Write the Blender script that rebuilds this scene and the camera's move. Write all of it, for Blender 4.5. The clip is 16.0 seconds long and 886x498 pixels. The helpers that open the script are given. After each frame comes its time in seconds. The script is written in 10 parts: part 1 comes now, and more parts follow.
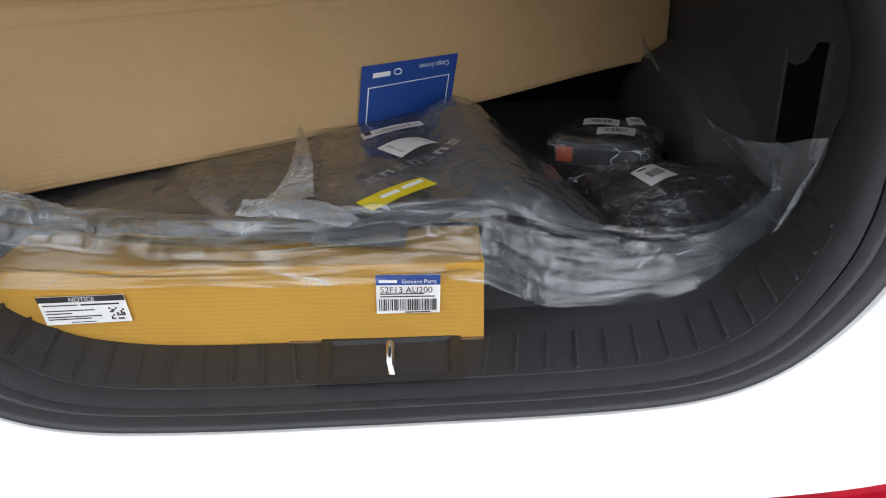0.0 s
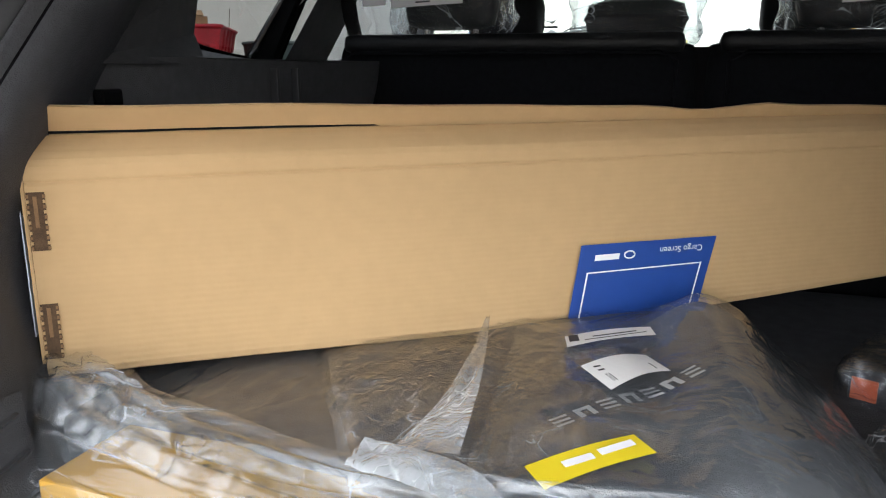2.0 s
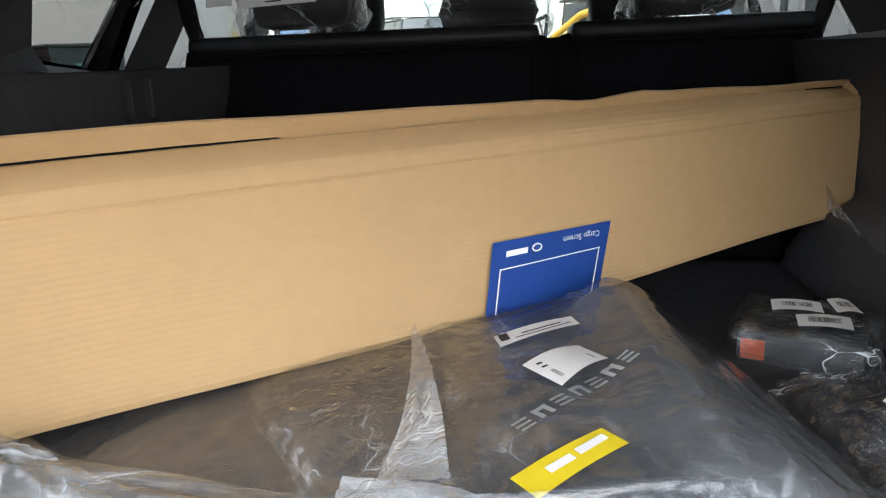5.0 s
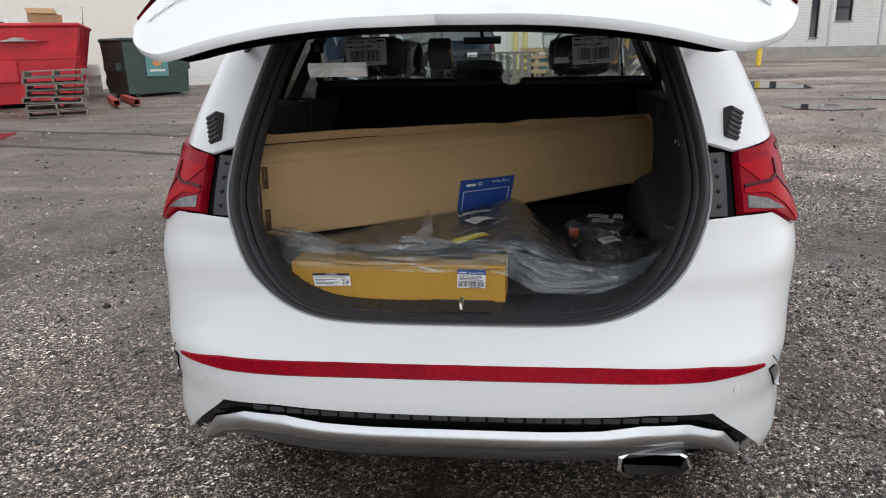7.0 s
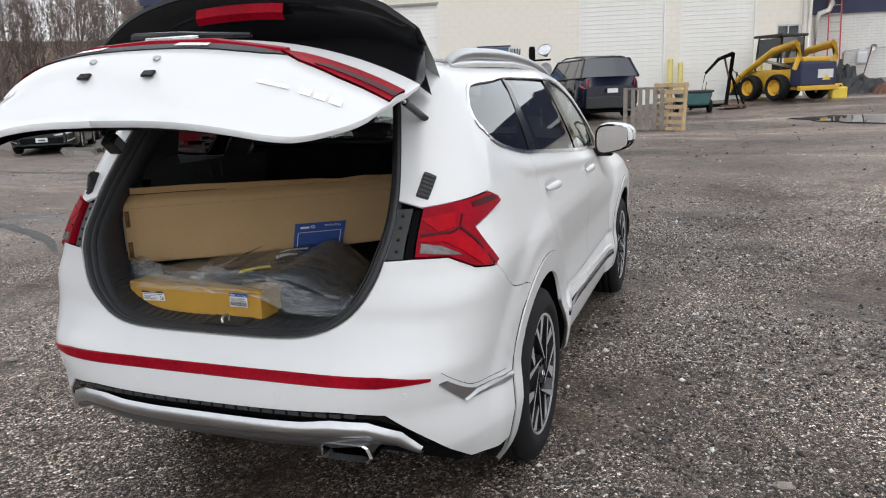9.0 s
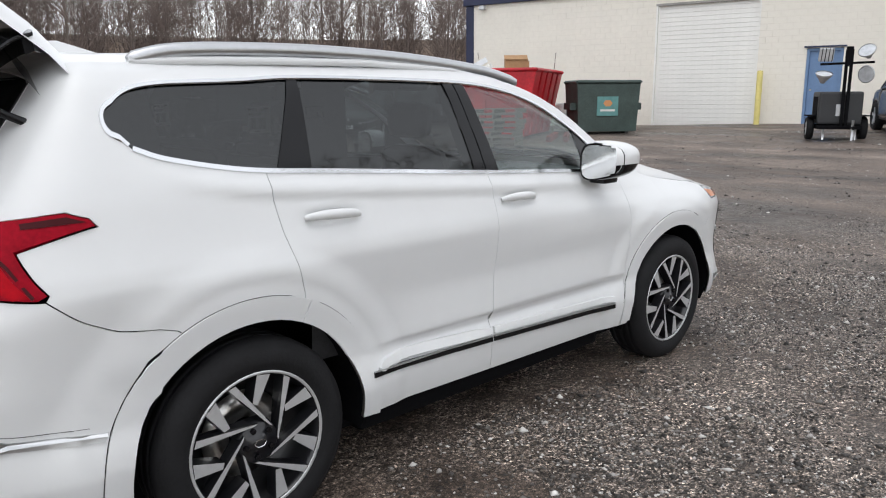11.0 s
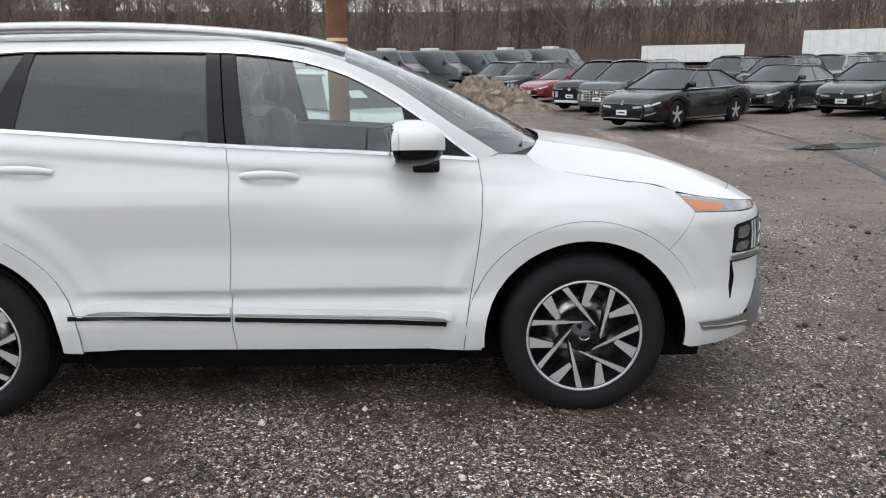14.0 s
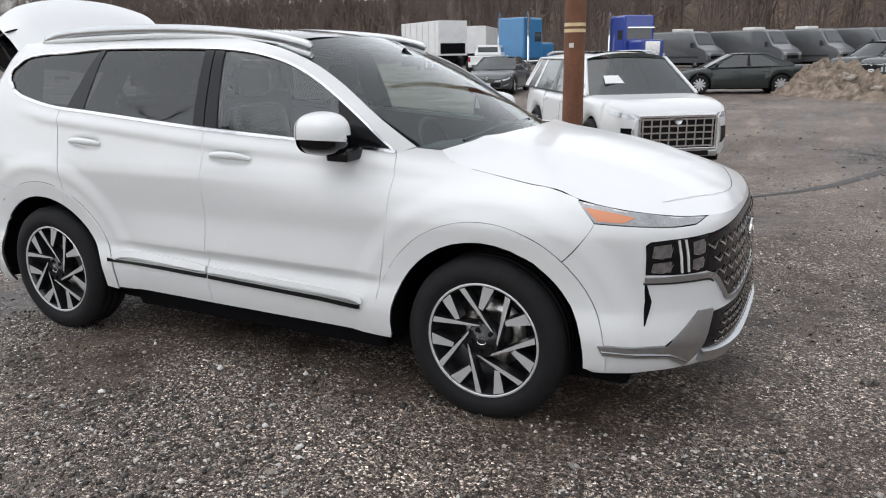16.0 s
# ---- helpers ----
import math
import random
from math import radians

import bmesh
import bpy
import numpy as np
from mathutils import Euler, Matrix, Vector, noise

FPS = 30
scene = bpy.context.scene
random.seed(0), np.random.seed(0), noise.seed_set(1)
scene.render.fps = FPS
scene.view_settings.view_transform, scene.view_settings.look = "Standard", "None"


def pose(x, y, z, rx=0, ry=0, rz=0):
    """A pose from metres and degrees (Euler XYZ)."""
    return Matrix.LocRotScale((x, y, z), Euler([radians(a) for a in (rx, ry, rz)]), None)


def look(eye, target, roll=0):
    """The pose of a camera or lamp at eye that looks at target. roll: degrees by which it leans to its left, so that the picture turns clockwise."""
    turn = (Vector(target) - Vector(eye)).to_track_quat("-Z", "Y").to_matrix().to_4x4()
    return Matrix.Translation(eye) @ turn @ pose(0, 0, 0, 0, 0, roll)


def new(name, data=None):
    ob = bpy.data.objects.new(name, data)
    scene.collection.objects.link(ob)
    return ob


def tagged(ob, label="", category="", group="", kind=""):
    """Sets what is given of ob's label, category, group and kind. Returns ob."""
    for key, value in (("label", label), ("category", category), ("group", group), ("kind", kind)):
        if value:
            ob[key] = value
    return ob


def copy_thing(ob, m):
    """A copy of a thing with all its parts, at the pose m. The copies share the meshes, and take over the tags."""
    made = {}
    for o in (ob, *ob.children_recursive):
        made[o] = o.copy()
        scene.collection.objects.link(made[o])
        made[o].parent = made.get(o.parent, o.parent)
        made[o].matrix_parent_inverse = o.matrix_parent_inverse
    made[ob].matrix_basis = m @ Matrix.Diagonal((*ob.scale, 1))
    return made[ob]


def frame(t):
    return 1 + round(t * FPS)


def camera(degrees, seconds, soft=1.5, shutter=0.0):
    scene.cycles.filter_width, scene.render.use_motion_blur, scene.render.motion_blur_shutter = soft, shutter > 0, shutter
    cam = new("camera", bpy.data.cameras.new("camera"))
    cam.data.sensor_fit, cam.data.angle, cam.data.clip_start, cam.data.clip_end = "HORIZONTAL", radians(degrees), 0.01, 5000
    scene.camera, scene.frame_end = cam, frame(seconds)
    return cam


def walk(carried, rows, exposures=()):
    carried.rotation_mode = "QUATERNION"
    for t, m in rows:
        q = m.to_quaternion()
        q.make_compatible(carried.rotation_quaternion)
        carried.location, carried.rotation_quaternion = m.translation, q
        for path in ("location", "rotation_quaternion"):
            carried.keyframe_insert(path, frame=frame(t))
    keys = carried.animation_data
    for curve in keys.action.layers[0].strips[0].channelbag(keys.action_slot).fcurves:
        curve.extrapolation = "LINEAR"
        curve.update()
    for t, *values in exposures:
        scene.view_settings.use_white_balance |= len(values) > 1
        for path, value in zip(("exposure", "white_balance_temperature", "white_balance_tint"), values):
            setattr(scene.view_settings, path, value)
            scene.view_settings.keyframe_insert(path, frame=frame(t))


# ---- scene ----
cam = camera(61.0, 16.0, soft=1.1)
PATH = [
    (0, (0.029, -0.567, 1.284), (0.113, 1.264, 0.483), -1.2),
    (0.5, (0.036, -0.591, 1.359), (0.104, 1.314, 0.753), -1.6),
    (1, (0.032, -0.595, 1.377), (0.056, 1.352, 0.918), -1.4),
    (1.5, (0.034, -0.479, 1.317), (-0.139, 1.461, 0.86), -0.7),
    (2, (0.061, -0.231, 1.285), (-0.5, 1.631, 0.817), 0.1),
    (2.5, (0.056, -0.124, 1.291), (-0.771, 1.637, 0.825), 0.8),
    (3, (0.043, -0.126, 1.295), (-0.812, 1.618, 0.819), 0.3),
    (3.5, (-0.007, -0.088, 1.28), (-0.177, 1.844, 0.793), -0.2),
    (6, (-0.058, -0.699, 1.373), (-0.172, 1.229, 0.854), -2.8),
    (6.5, (0.004, -1.192, 1.434), (-0.116, 0.728, 0.885), -1.2),
    (7, (0.154, -1.698, 1.468), (-0.051, 0.226, 0.961), -1.1),
    (7.5, (0.316, -2.189, 1.594), (0.028, -0.264, 1.134), -1.5),
    (8, (0.706, -2.418, 1.579), (0.311, -0.503, 1.161), -1.8),
    (8.5, (1.145, -2.279, 1.543), (0.611, -0.391, 1.155), -2.0),
    (9, (1.609, -1.931, 1.581), (0.929, -0.097, 1.166), -2.2),
    (9.5, (2.084, -1.59, 1.599), (1.218, 0.167, 1.195), -1.7),
    (10, (2.472, -1.11, 1.595), (1.41, 0.535, 1.189), -1.1),
    (10.2, (2.638, -0.908, 1.562), (1.493, 0.682, 1.16), -1.0),
    (12.3, (3.753, 1.196, 1.552), (1.999, 2.06, 1.128), 0.2),
    (12.5, (3.852, 1.425, 1.569), (2.056, 2.195, 1.143), 0.0),
    (13, (3.96, 2.018, 1.538), (2.081, 2.548, 1.103), -0.4),
    (13.5, (4.075, 2.621, 1.536), (2.145, 2.904, 1.092), -0.4),
    (14, (4.099, 3.18, 1.535), (2.155, 3.208, 1.07), -0.5),
    (14.5, (4.075, 3.722, 1.541), (2.147, 3.489, 1.061), -0.8),
    (15, (4.02, 4.249, 1.533), (2.143, 3.761, 1.042), -1.1),
    (15.5, (3.861, 4.664, 1.554), (2.053, 3.972, 1.055), -0.9),
    (16, (3.723, 5.092, 1.57), (1.996, 4.216, 1.069), -0.8),
]
STOPS = [(0, 2.0), (0.5, 2.75), (1, 3.0), (1.5, 3.1), (2, 3.1), (2.5, 3.1), (3, 3.02), (3.5, 3.25), (5.8, 3.0), (6.0, 2.8), (6.5, 1.75), (7, 1.2), (7.5, 1.2), (8, 1.2), (10, 1.18), (12.3, 1.15), (16, 1.18)]
walk(cam, [(t, look(eye, target, roll)) for t, eye, target, roll in PATH], STOPS)

# ---- light ----
world = bpy.data.worlds.new("overcast")
scene.world = world
world.use_nodes = True
wn = world.node_tree.nodes
sky = wn.new("ShaderNodeTexSky")
sky.sky_type = "NISHITA"
sky.sun_disc = False
sky.sun_elevation = radians(74)
sky.sun_rotation = radians(135)
sky.air_density = 1.0
sky.dust_density = 0.8
sky.ozone_density = 1.0
haze = wn.new("ShaderNodeHueSaturation")
haze.inputs["Saturation"].default_value = 0.16
world.node_tree.links.new(sky.outputs[0], haze.inputs["Color"])
world.node_tree.links.new(haze.outputs[0], wn["Background"].inputs[0])
wn["Background"].inputs[1].default_value = 0.15
sun_data = bpy.data.lights.new("sun", "SUN")
sun_data.energy, sun_data.angle, sun_data.color = 0.15, radians(60), (1.0, 0.97, 0.93)
sun = new("sun", sun_data)
sun.matrix_world = look((2.03, -2.03, 10), (0, 0, 0))
scene.view_settings.exposure = 0.95

# ---- materials ----
def material(name, colour, rough=0.5, metal=0.0, scale=0.0, amount=0.15, bump=0.0, coat=0.0, spec=0.5, fine=0.0, alpha=1.0, transmission=0.0, emit=0.0):
    """A principled material whose colour and roughness wander at two scales."""
    m = bpy.data.materials.new(name)
    m.use_nodes = True
    nt = m.node_tree
    b = nt.nodes["Principled BSDF"]
    b.inputs["Base Color"].default_value = (*colour, 1)
    b.inputs["Roughness"].default_value = rough
    b.inputs["Metallic"].default_value = metal
    b.inputs["Coat Weight"].default_value = coat
    b.inputs["Coat Roughness"].default_value = 0.04
    b.inputs["Specular IOR Level"].default_value = spec
    b.inputs["Alpha"].default_value = alpha
    b.inputs["Transmission Weight"].default_value = transmission
    if emit:
        b.inputs["Emission Color"].default_value = (*colour, 1)
        b.inputs["Emission Strength"].default_value = emit
    if scale:
        co = nt.nodes.new("ShaderNodeTexCoord")
        big, small = nt.nodes.new("ShaderNodeTexNoise"), nt.nodes.new("ShaderNodeTexNoise")
        big.inputs["Scale"].default_value, small.inputs["Scale"].default_value = scale, scale * 9
        big.inputs["Detail"].default_value, small.inputs["Detail"].default_value = 4, 6
        mix = nt.nodes.new("ShaderNodeMath")
        mix.operation = "MULTIPLY_ADD"
        mix.inputs[1].default_value = 0.45
        add = nt.nodes.new("ShaderNodeMath")
        add.operation = "MULTIPLY_ADD"
        add.inputs[1].default_value = 0.55
        add.inputs[2].default_value = 0.0
        for n in (big, small):
            nt.links.new(co.outputs["Object"], n.inputs["Vector"])
        nt.links.new(big.outputs["Fac"], add.inputs[0])
        nt.links.new(small.outputs["Fac"], mix.inputs[0])
        nt.links.new(add.outputs[0], mix.inputs[2])
        ramp = nt.nodes.new("ShaderNodeValToRGB")
        ramp.color_ramp.elements[0].position, ramp.color_ramp.elements[1].position = 0.3, 0.7
        lo, hi = [max(0.0, c * (1 - amount)) for c in colour], [min(1.0, c * (1 + amount)) for c in colour]
        ramp.color_ramp.elements[0].color, ramp.color_ramp.elements[1].color = (*lo, 1), (*hi, 1)
        nt.links.new(mix.outputs[0], ramp.inputs[0])
        nt.links.new(ramp.outputs[0], b.inputs["Base Color"])
        if bump:
            bp = nt.nodes.new("ShaderNodeBump")
            bp.inputs["Strength"].default_value, bp.inputs["Distance"].default_value = bump, 0.02
            nt.links.new((small if not fine else mix).outputs[0], bp.inputs["Height"])
            nt.links.new(bp.outputs[0], b.inputs["Normal"])
    return m


white_paint = material("white_paint", (0.66, 0.668, 0.67), 0.32, coat=0.45, scale=1.3, amount=0.015)
gap_black = material("gap_black", (0.005, 0.005, 0.006), 0.9, spec=0.08)
black_trim = material("black_trim", (0.022, 0.023, 0.025), 0.55, scale=20, amount=0.2, bump=0.15)
gloss_black = material("gloss_black", (0.006, 0.006, 0.007), 0.10, spec=0.28)
cargo_black = material("cargo_black", (0.032, 0.033, 0.037), 0.62, scale=60, amount=0.25, bump=0.25)
carpet = material("carpet", (0.034, 0.035, 0.039), 0.95, scale=90, amount=0.35, bump=0.4)
rubber = material("rubber", (0.030, 0.031, 0.033), 0.6, scale=15, amount=0.15, bump=0.05)
tyre_rubber = material("tyre_rubber", (0.009, 0.009, 0.010), 0.75, spec=0.25, scale=9, amount=0.3, bump=0.1)
chrome = material("chrome", (0.72, 0.73, 0.74), 0.12, 1.0)
satin = material("satin_silver", (0.52, 0.53, 0.54), 0.32, 1.0, scale=30, amount=0.06)
rim_face = material("rim_face", (0.60, 0.61, 0.62), 0.30, 0.55, scale=40, amount=0.05)
rim_dark = material("rim_dark", (0.012, 0.012, 0.014), 0.3, coat=0.3)
bright_red = material("bright_red_lens", (0.36, 0.003, 0.010), 0.3, spec=0.06, scale=9, amount=0.3)
red_lens = material("red_lens", (0.25, 0.003, 0.012), 0.3, coat=0.0, spec=0.06, scale=8, amount=0.35)
dark_red = material("dark_red_lens", (0.045, 0.002, 0.004), 0.30, spec=0.15)
smoke_lens = material("smoke_lens", (0.13, 0.12, 0.12), 0.15, scale=40, amount=0.6)
clear_lens = material("clear_lens", (0.62, 0.62, 0.60), 0.15, coat=0.8, scale=12, amount=0.3)
amber = material("amber_lens", (0.60, 0.22, 0.10), 0.2, coat=0.8)
steel = material("steel", (0.55, 0.54, 0.52), 0.3, 1.0, scale=40, amount=0.2)


def glass_material(name, tint, weight=0.93, ior=1.52):
    """Tinted car glass: a clear part that dims what is behind, and a mirror part."""
    m = bpy.data.materials.new(name)
    m.use_nodes = True
    nt = m.node_tree
    nt.nodes.remove(nt.nodes["Principled BSDF"])
    clear, gloss, mix, lw, power, fr = (nt.nodes.new("ShaderNode" + k) for k in ("BsdfTransparent", "BsdfGlossy", "MixShader", "LayerWeight", "Math", "Math"))
    clear.inputs[0].default_value = (*tint, 1)
    gloss.inputs[0].default_value = (weight, weight * 1.02, weight * 1.02, 1)
    gloss.inputs["Roughness"].default_value = 0.02
    # Schlick's curve, alike from both sides of the thin pane
    f0 = ((ior - 1) / (ior + 1)) ** 2 * 1.2
    lw.inputs["Blend"].default_value = 0.5
    power.operation, power.inputs[1].default_value = "POWER", 5.0
    fr.operation, fr.inputs[1].default_value, fr.inputs[2].default_value = "MULTIPLY_ADD", 1 - f0, f0
    nt.links.new(lw.outputs["Facing"], power.inputs[0])
    nt.links.new(power.outputs[0], fr.inputs[0])
    nt.links.new(fr.outputs[0], mix.inputs[0])
    nt.links.new(clear.outputs[0], mix.inputs[1])
    nt.links.new(gloss.outputs[0], mix.inputs[2])
    nt.links.new(mix.outputs[0], nt.nodes["Material Output"].inputs[0])
    return m


privacy_glass = glass_material("privacy_glass", (0.13, 0.14, 0.145), 0.95, 1.62)
door_glass = glass_material("door_glass", (0.78, 0.86, 0.83), 0.95, 1.78)
screen_glass = glass_material("screen_glass", (0.70, 0.79, 0.76), 0.95, 1.68)


# ---- mesh helpers ----
def put(name, verts, faces, mat, parent=None, label="", smooth=False, normals=None):
    me = bpy.data.meshes.new(name)
    me.from_pydata([tuple(v) for v in verts], [], [tuple(f) for f in faces])
    me.validate()
    if smooth or normals is not None:
        me.polygons.foreach_set("use_smooth", [True] * len(me.polygons))
    if normals is not None and len(normals) == len(me.vertices):
        me.normals_split_custom_set_from_vertices([tuple(n) for n in normals])
    me.materials.append(mat)
    ob = new(name, me)
    ob.parent = parent
    if label:
        tagged(ob, label)
    return ob


def part(name, bm, mat, parent=None, label="", smooth=False):
    me = bpy.data.meshes.new(name)
    bm.to_mesh(me)
    bm.free()
    if smooth:
        me.polygons.foreach_set("use_smooth", [True] * len(me.polygons))
    me.materials.append(mat)
    ob = new(name, me)
    ob.parent = parent
    if label:
        tagged(ob, label)
    return ob


def thing(name, label, category, m=None, group="", kind=""):
    ob = new(name)
    ob.empty_display_size = 0.2
    if m is not None:
        ob.matrix_world = m
    return tagged(ob, label, category, group, kind)


def box(bm, x0, x1, y0, y1, z0, z1, bevel=0.0, m=None):
    """Adds a box with rounded edges to bm."""
    r = bmesh.ops.create_cube(bm, size=1)
    bmesh.ops.transform(bm, verts=r["verts"], matrix=Matrix.Translation(((x0 + x1) / 2, (y0 + y1) / 2, (z0 + z1) / 2)) @ Matrix.Diagonal((x1 - x0, y1 - y0, z1 - z0, 1)))
    vs = r["verts"]
    if bevel:
        es = list({e for v in vs for e in v.link_edges})
        out = bmesh.ops.bevel(bm, geom=es, offset=bevel, segments=2, affect="EDGES", profile=0.6)
        vs = list({v for f in out["faces"] for v in f.verts} | {v for v in vs if v.is_valid})
    if m is not None:
        bmesh.ops.transform(bm, verts=vs, matrix=m)
    return vs


def boxed(name, dims, mat, parent=None, label="", bevel=0.0, m=None):
    bm = bmesh.new()
    box(bm, *dims, bevel=bevel, m=m)
    return part(name, bm, mat, parent, label)


def tube_mesh(points, radius, sides=8, closed=False, flat=1.0):
    """Verts and faces of a tube along points; radius may be a list."""
    pts = [Vector(p) for p in points]
    n = len(pts)
    verts, faces = [], []
    up = Vector((0, 0, 1))
    for i, p in enumerate(pts):
        a = pts[(i - 1) % n] if closed or i > 0 else p
        b = pts[(i + 1) % n] if closed or i < n - 1 else p
        d = (b - a).normalized()
        side = d.cross(up)
        if side.length < 1e-3:
            side = d.cross(Vector((1, 0, 0)))
        side.normalize()
        top = side.cross(d)
        r = radius[i] if isinstance(radius, (list, tuple)) else radius
        for k in range(sides):
            a = 2 * math.pi * k / sides
            verts.append(p + side * (r * math.cos(a)) + top * (r * flat * math.sin(a)))
    rings = n if closed else n - 1
    for i in range(rings):
        j = (i + 1) % n
        for k in range(sides):
            k2 = (k + 1) % sides
            faces.append((i * sides + k, j * sides + k, j * sides + k2, i * sides + k2))
    if not closed:
        faces.append(tuple(range(sides))[::-1])
        faces.append(tuple(range((n - 1) * sides, n * sides)))
    return verts, faces


def tube(name, points, radius, mat, parent=None, label="", sides=8, closed=False, flat=1.0):
    v, f = tube_mesh(points, radius, sides, closed, flat)
    return put(name, v, f, mat, parent, label, smooth=True)


def lathe(profile, steps=48, axis="x"):
    """Verts and faces of a profile of (along, radius) turned about an axis."""
    verts, faces = [], []
    n = len(profile)
    for i in range(steps):
        a = 2 * math.pi * i / steps
        for h, r in profile:
            p = (h, r * math.cos(a), r * math.sin(a))
            verts.append(p if axis == "x" else (p[1], p[2], p[0]))
    for i in range(steps):
        j = (i + 1) % steps
        for k in range(n - 1):
            faces.append((i * n + k, j * n + k, j * n + k + 1, i * n + k + 1))
    return verts, faces


def table(x, pairs):
    return np.interp(x, [p[0] for p in pairs], [p[1] for p in pairs])


def smooth01(a, b, x):
    t = np.clip((x - a) / (b - a), 0, 1)
    return t * t * (3 - 2 * t)


# ---- ground ----
def ground_z(x, y):
    s = np.maximum(0.0, 0.5 * ((y - 7) + np.sqrt((y - 7) ** 2 + 4)) - 0.17)
    rise = 0.046 * s / (1 + 0.012 * s) * np.clip(1 + 0.030 * (x + 4), 0.45, 1.35)
    dip = -0.20 * np.exp(-((x + 9.5) ** 2 + (y - 2.5) ** 2) / 18.0)
    west = 0.010 * np.maximum(0.0, -x - 22)
    return rise + dip + np.minimum(west, 0.6)

def gravel_material():
    m = bpy.data.materials.new("wet_gravel")
    m.use_nodes = True
    nt = m.node_tree
    b = nt.nodes["Principled BSDF"]
    N = lambda k: nt.nodes.new("ShaderNode" + k)
    L = nt.links.new
    co = N("TexCoord")
    def noise_at(scale, detail=5, rough=0.55):
        n = N("TexNoise")
        n.inputs["Scale"].default_value, n.inputs["Detail"].default_value, n.inputs["Roughness"].default_value = scale, detail, rough
        L(co.outputs["Object"], n.inputs["Vector"])
        return n
    def ramp(src, stops):
        r = N("ValToRGB")
        while len(r.color_ramp.elements) < len(stops):
            r.color_ramp.elements.new(0.5)
        for e, (p, c) in zip(r.color_ramp.elements, stops):
            e.position, e.color = p, (*c, 1)
        L(src, r.inputs[0])
        return r
    def mixc(kind, fac, a, c):
        x = N("MixRGB")
        x.blend_type = kind
        if isinstance(fac, float):
            x.inputs[0].default_value = fac
        else:
            L(fac, x.inputs[0])
        L(a, x.inputs[1])
        L(c, x.inputs[2])
        return x.outputs[0]
    stones = N("TexVoronoi")
    stones.inputs["Scale"].default_value = 92
    fines = N("TexVoronoi")
    fines.inputs["Scale"].default_value = 215
    for v in (stones, fines):
        L(co.outputs["Object"], v.inputs["Vector"])
    bw = N("RGBToBW")
    L(stones.outputs["Color"], bw.inputs[0])
    bw2 = N("RGBToBW")
    L(fines.outputs["Color"], bw2.inputs[0])
    pebble = ramp(bw.outputs[0], [(0.25, (0.028, 0.025, 0.023)), (0.50, (0.100, 0.090, 0.083)), (0.70, (0.22, 0.20, 0.185)), (0.90, (0.55, 0.53, 0.51))])
    grit = ramp(bw2.outputs[0], [(0.3, (0.030, 0.026, 0.024)), (0.55, (0.095, 0.083, 0.076)), (0.9, (0.30, 0.28, 0.265))])
    mud = ramp(noise_at(3.0, 8).outputs["Fac"], [(0.35, (0.040, 0.033, 0.029)), (0.65, (0.100, 0.084, 0.074))])
    where = ramp(noise_at(0.9, 7, 0.62).outputs["Fac"], [(0.40, (0, 0, 0)), (0.58, (1, 1, 1))])
    fine_where = ramp(noise_at(9, 4).outputs["Fac"], [(0.42, (0, 0, 0)), (0.55, (1, 1, 1))])
    a = mixc("MIX", fine_where.outputs[0], grit.outputs[0], pebble.outputs[0])
    c = mixc("MIX", where.outputs[0], mud.outputs[0], a)
    # far off the lot is worn dirt in streaks along the lane
    sep = N("SeparateXYZ")
    L(co.outputs["Object"], sep.inputs[0])
    stretch = N("Mapping")
    stretch.inputs["Scale"].default_value = (0.10, 0.55, 1)
    stretch.inputs["Rotation"].default_value = (0, 0, radians(-14))
    L(co.outputs["Object"], stretch.inputs[0])
    lanes = N("TexNoise")
    lanes.inputs["Scale"].default_value, lanes.inputs["Detail"].default_value = 1.6, 12
    lanes.inputs["Roughness"].default_value = 0.68
    L(stretch.outputs[0], lanes.inputs["Vector"])
    dirt = ramp(lanes.outputs["Fac"], [(0.38, (0.042, 0.035, 0.031)), (0.48, (0.120, 0.100, 0.087)), (0.56, (0.19, 0.162, 0.143)), (0.66, (0.33, 0.290, 0.260))])
    far = N("MapRange")
    far.inputs[1].default_value, far.inputs[2].default_value = 6.0, 10.5
    yx = N("Math")
    yx.operation = "MULTIPLY_ADD"
    yx.inputs[1].default_value = -0.55
    L(sep.outputs[0], yx.inputs[0])
    L(sep.outputs[1], yx.inputs[2])
    L(yx.outputs[0], far.inputs[0])
    farmix = N("Math")
    farmix.operation = "MULTIPLY"
    farmix.inputs[1].default_value = 0.75
    L(far.outputs[0], farmix.inputs[0])
    col = mixc("MIX", farmix.outputs[0], c, dirt.outputs[0])
    tone = ramp(noise_at(0.35, 4).outputs["Fac"], [(0.3, (0.715, 0.69, 0.675)), (0.7, (1.43, 1.39, 1.365))])
    col = mixc("MULTIPLY", 1.0, col, tone.outputs[0])
    calm = N("Math")
    calm.operation = "MULTIPLY_ADD"
    calm.inputs[1].default_value, calm.inputs[2].default_value = -0.62, 1.0
    L(far.outputs[0], calm.inputs[0])
    far.clamp = True
    # single stones stand out light and dark, less so on the worn lane
    for src, lo, hi in ((bw2.outputs[0], 0.36, 1.95), (bw.outputs[0], 0.62, 1.45)):
        speck = ramp(src, [(0.22, (lo, lo * 0.98, lo * 0.95)), (0.52, (0.94, 0.915, 0.885)), (0.82, (hi, hi * 0.975, hi * 0.945))])
        col = mixc("MULTIPLY", calm.outputs[0], col, speck.outputs[0])
    lumps = N("TexVoronoi")
    lumps.inputs["Scale"].default_value = 58
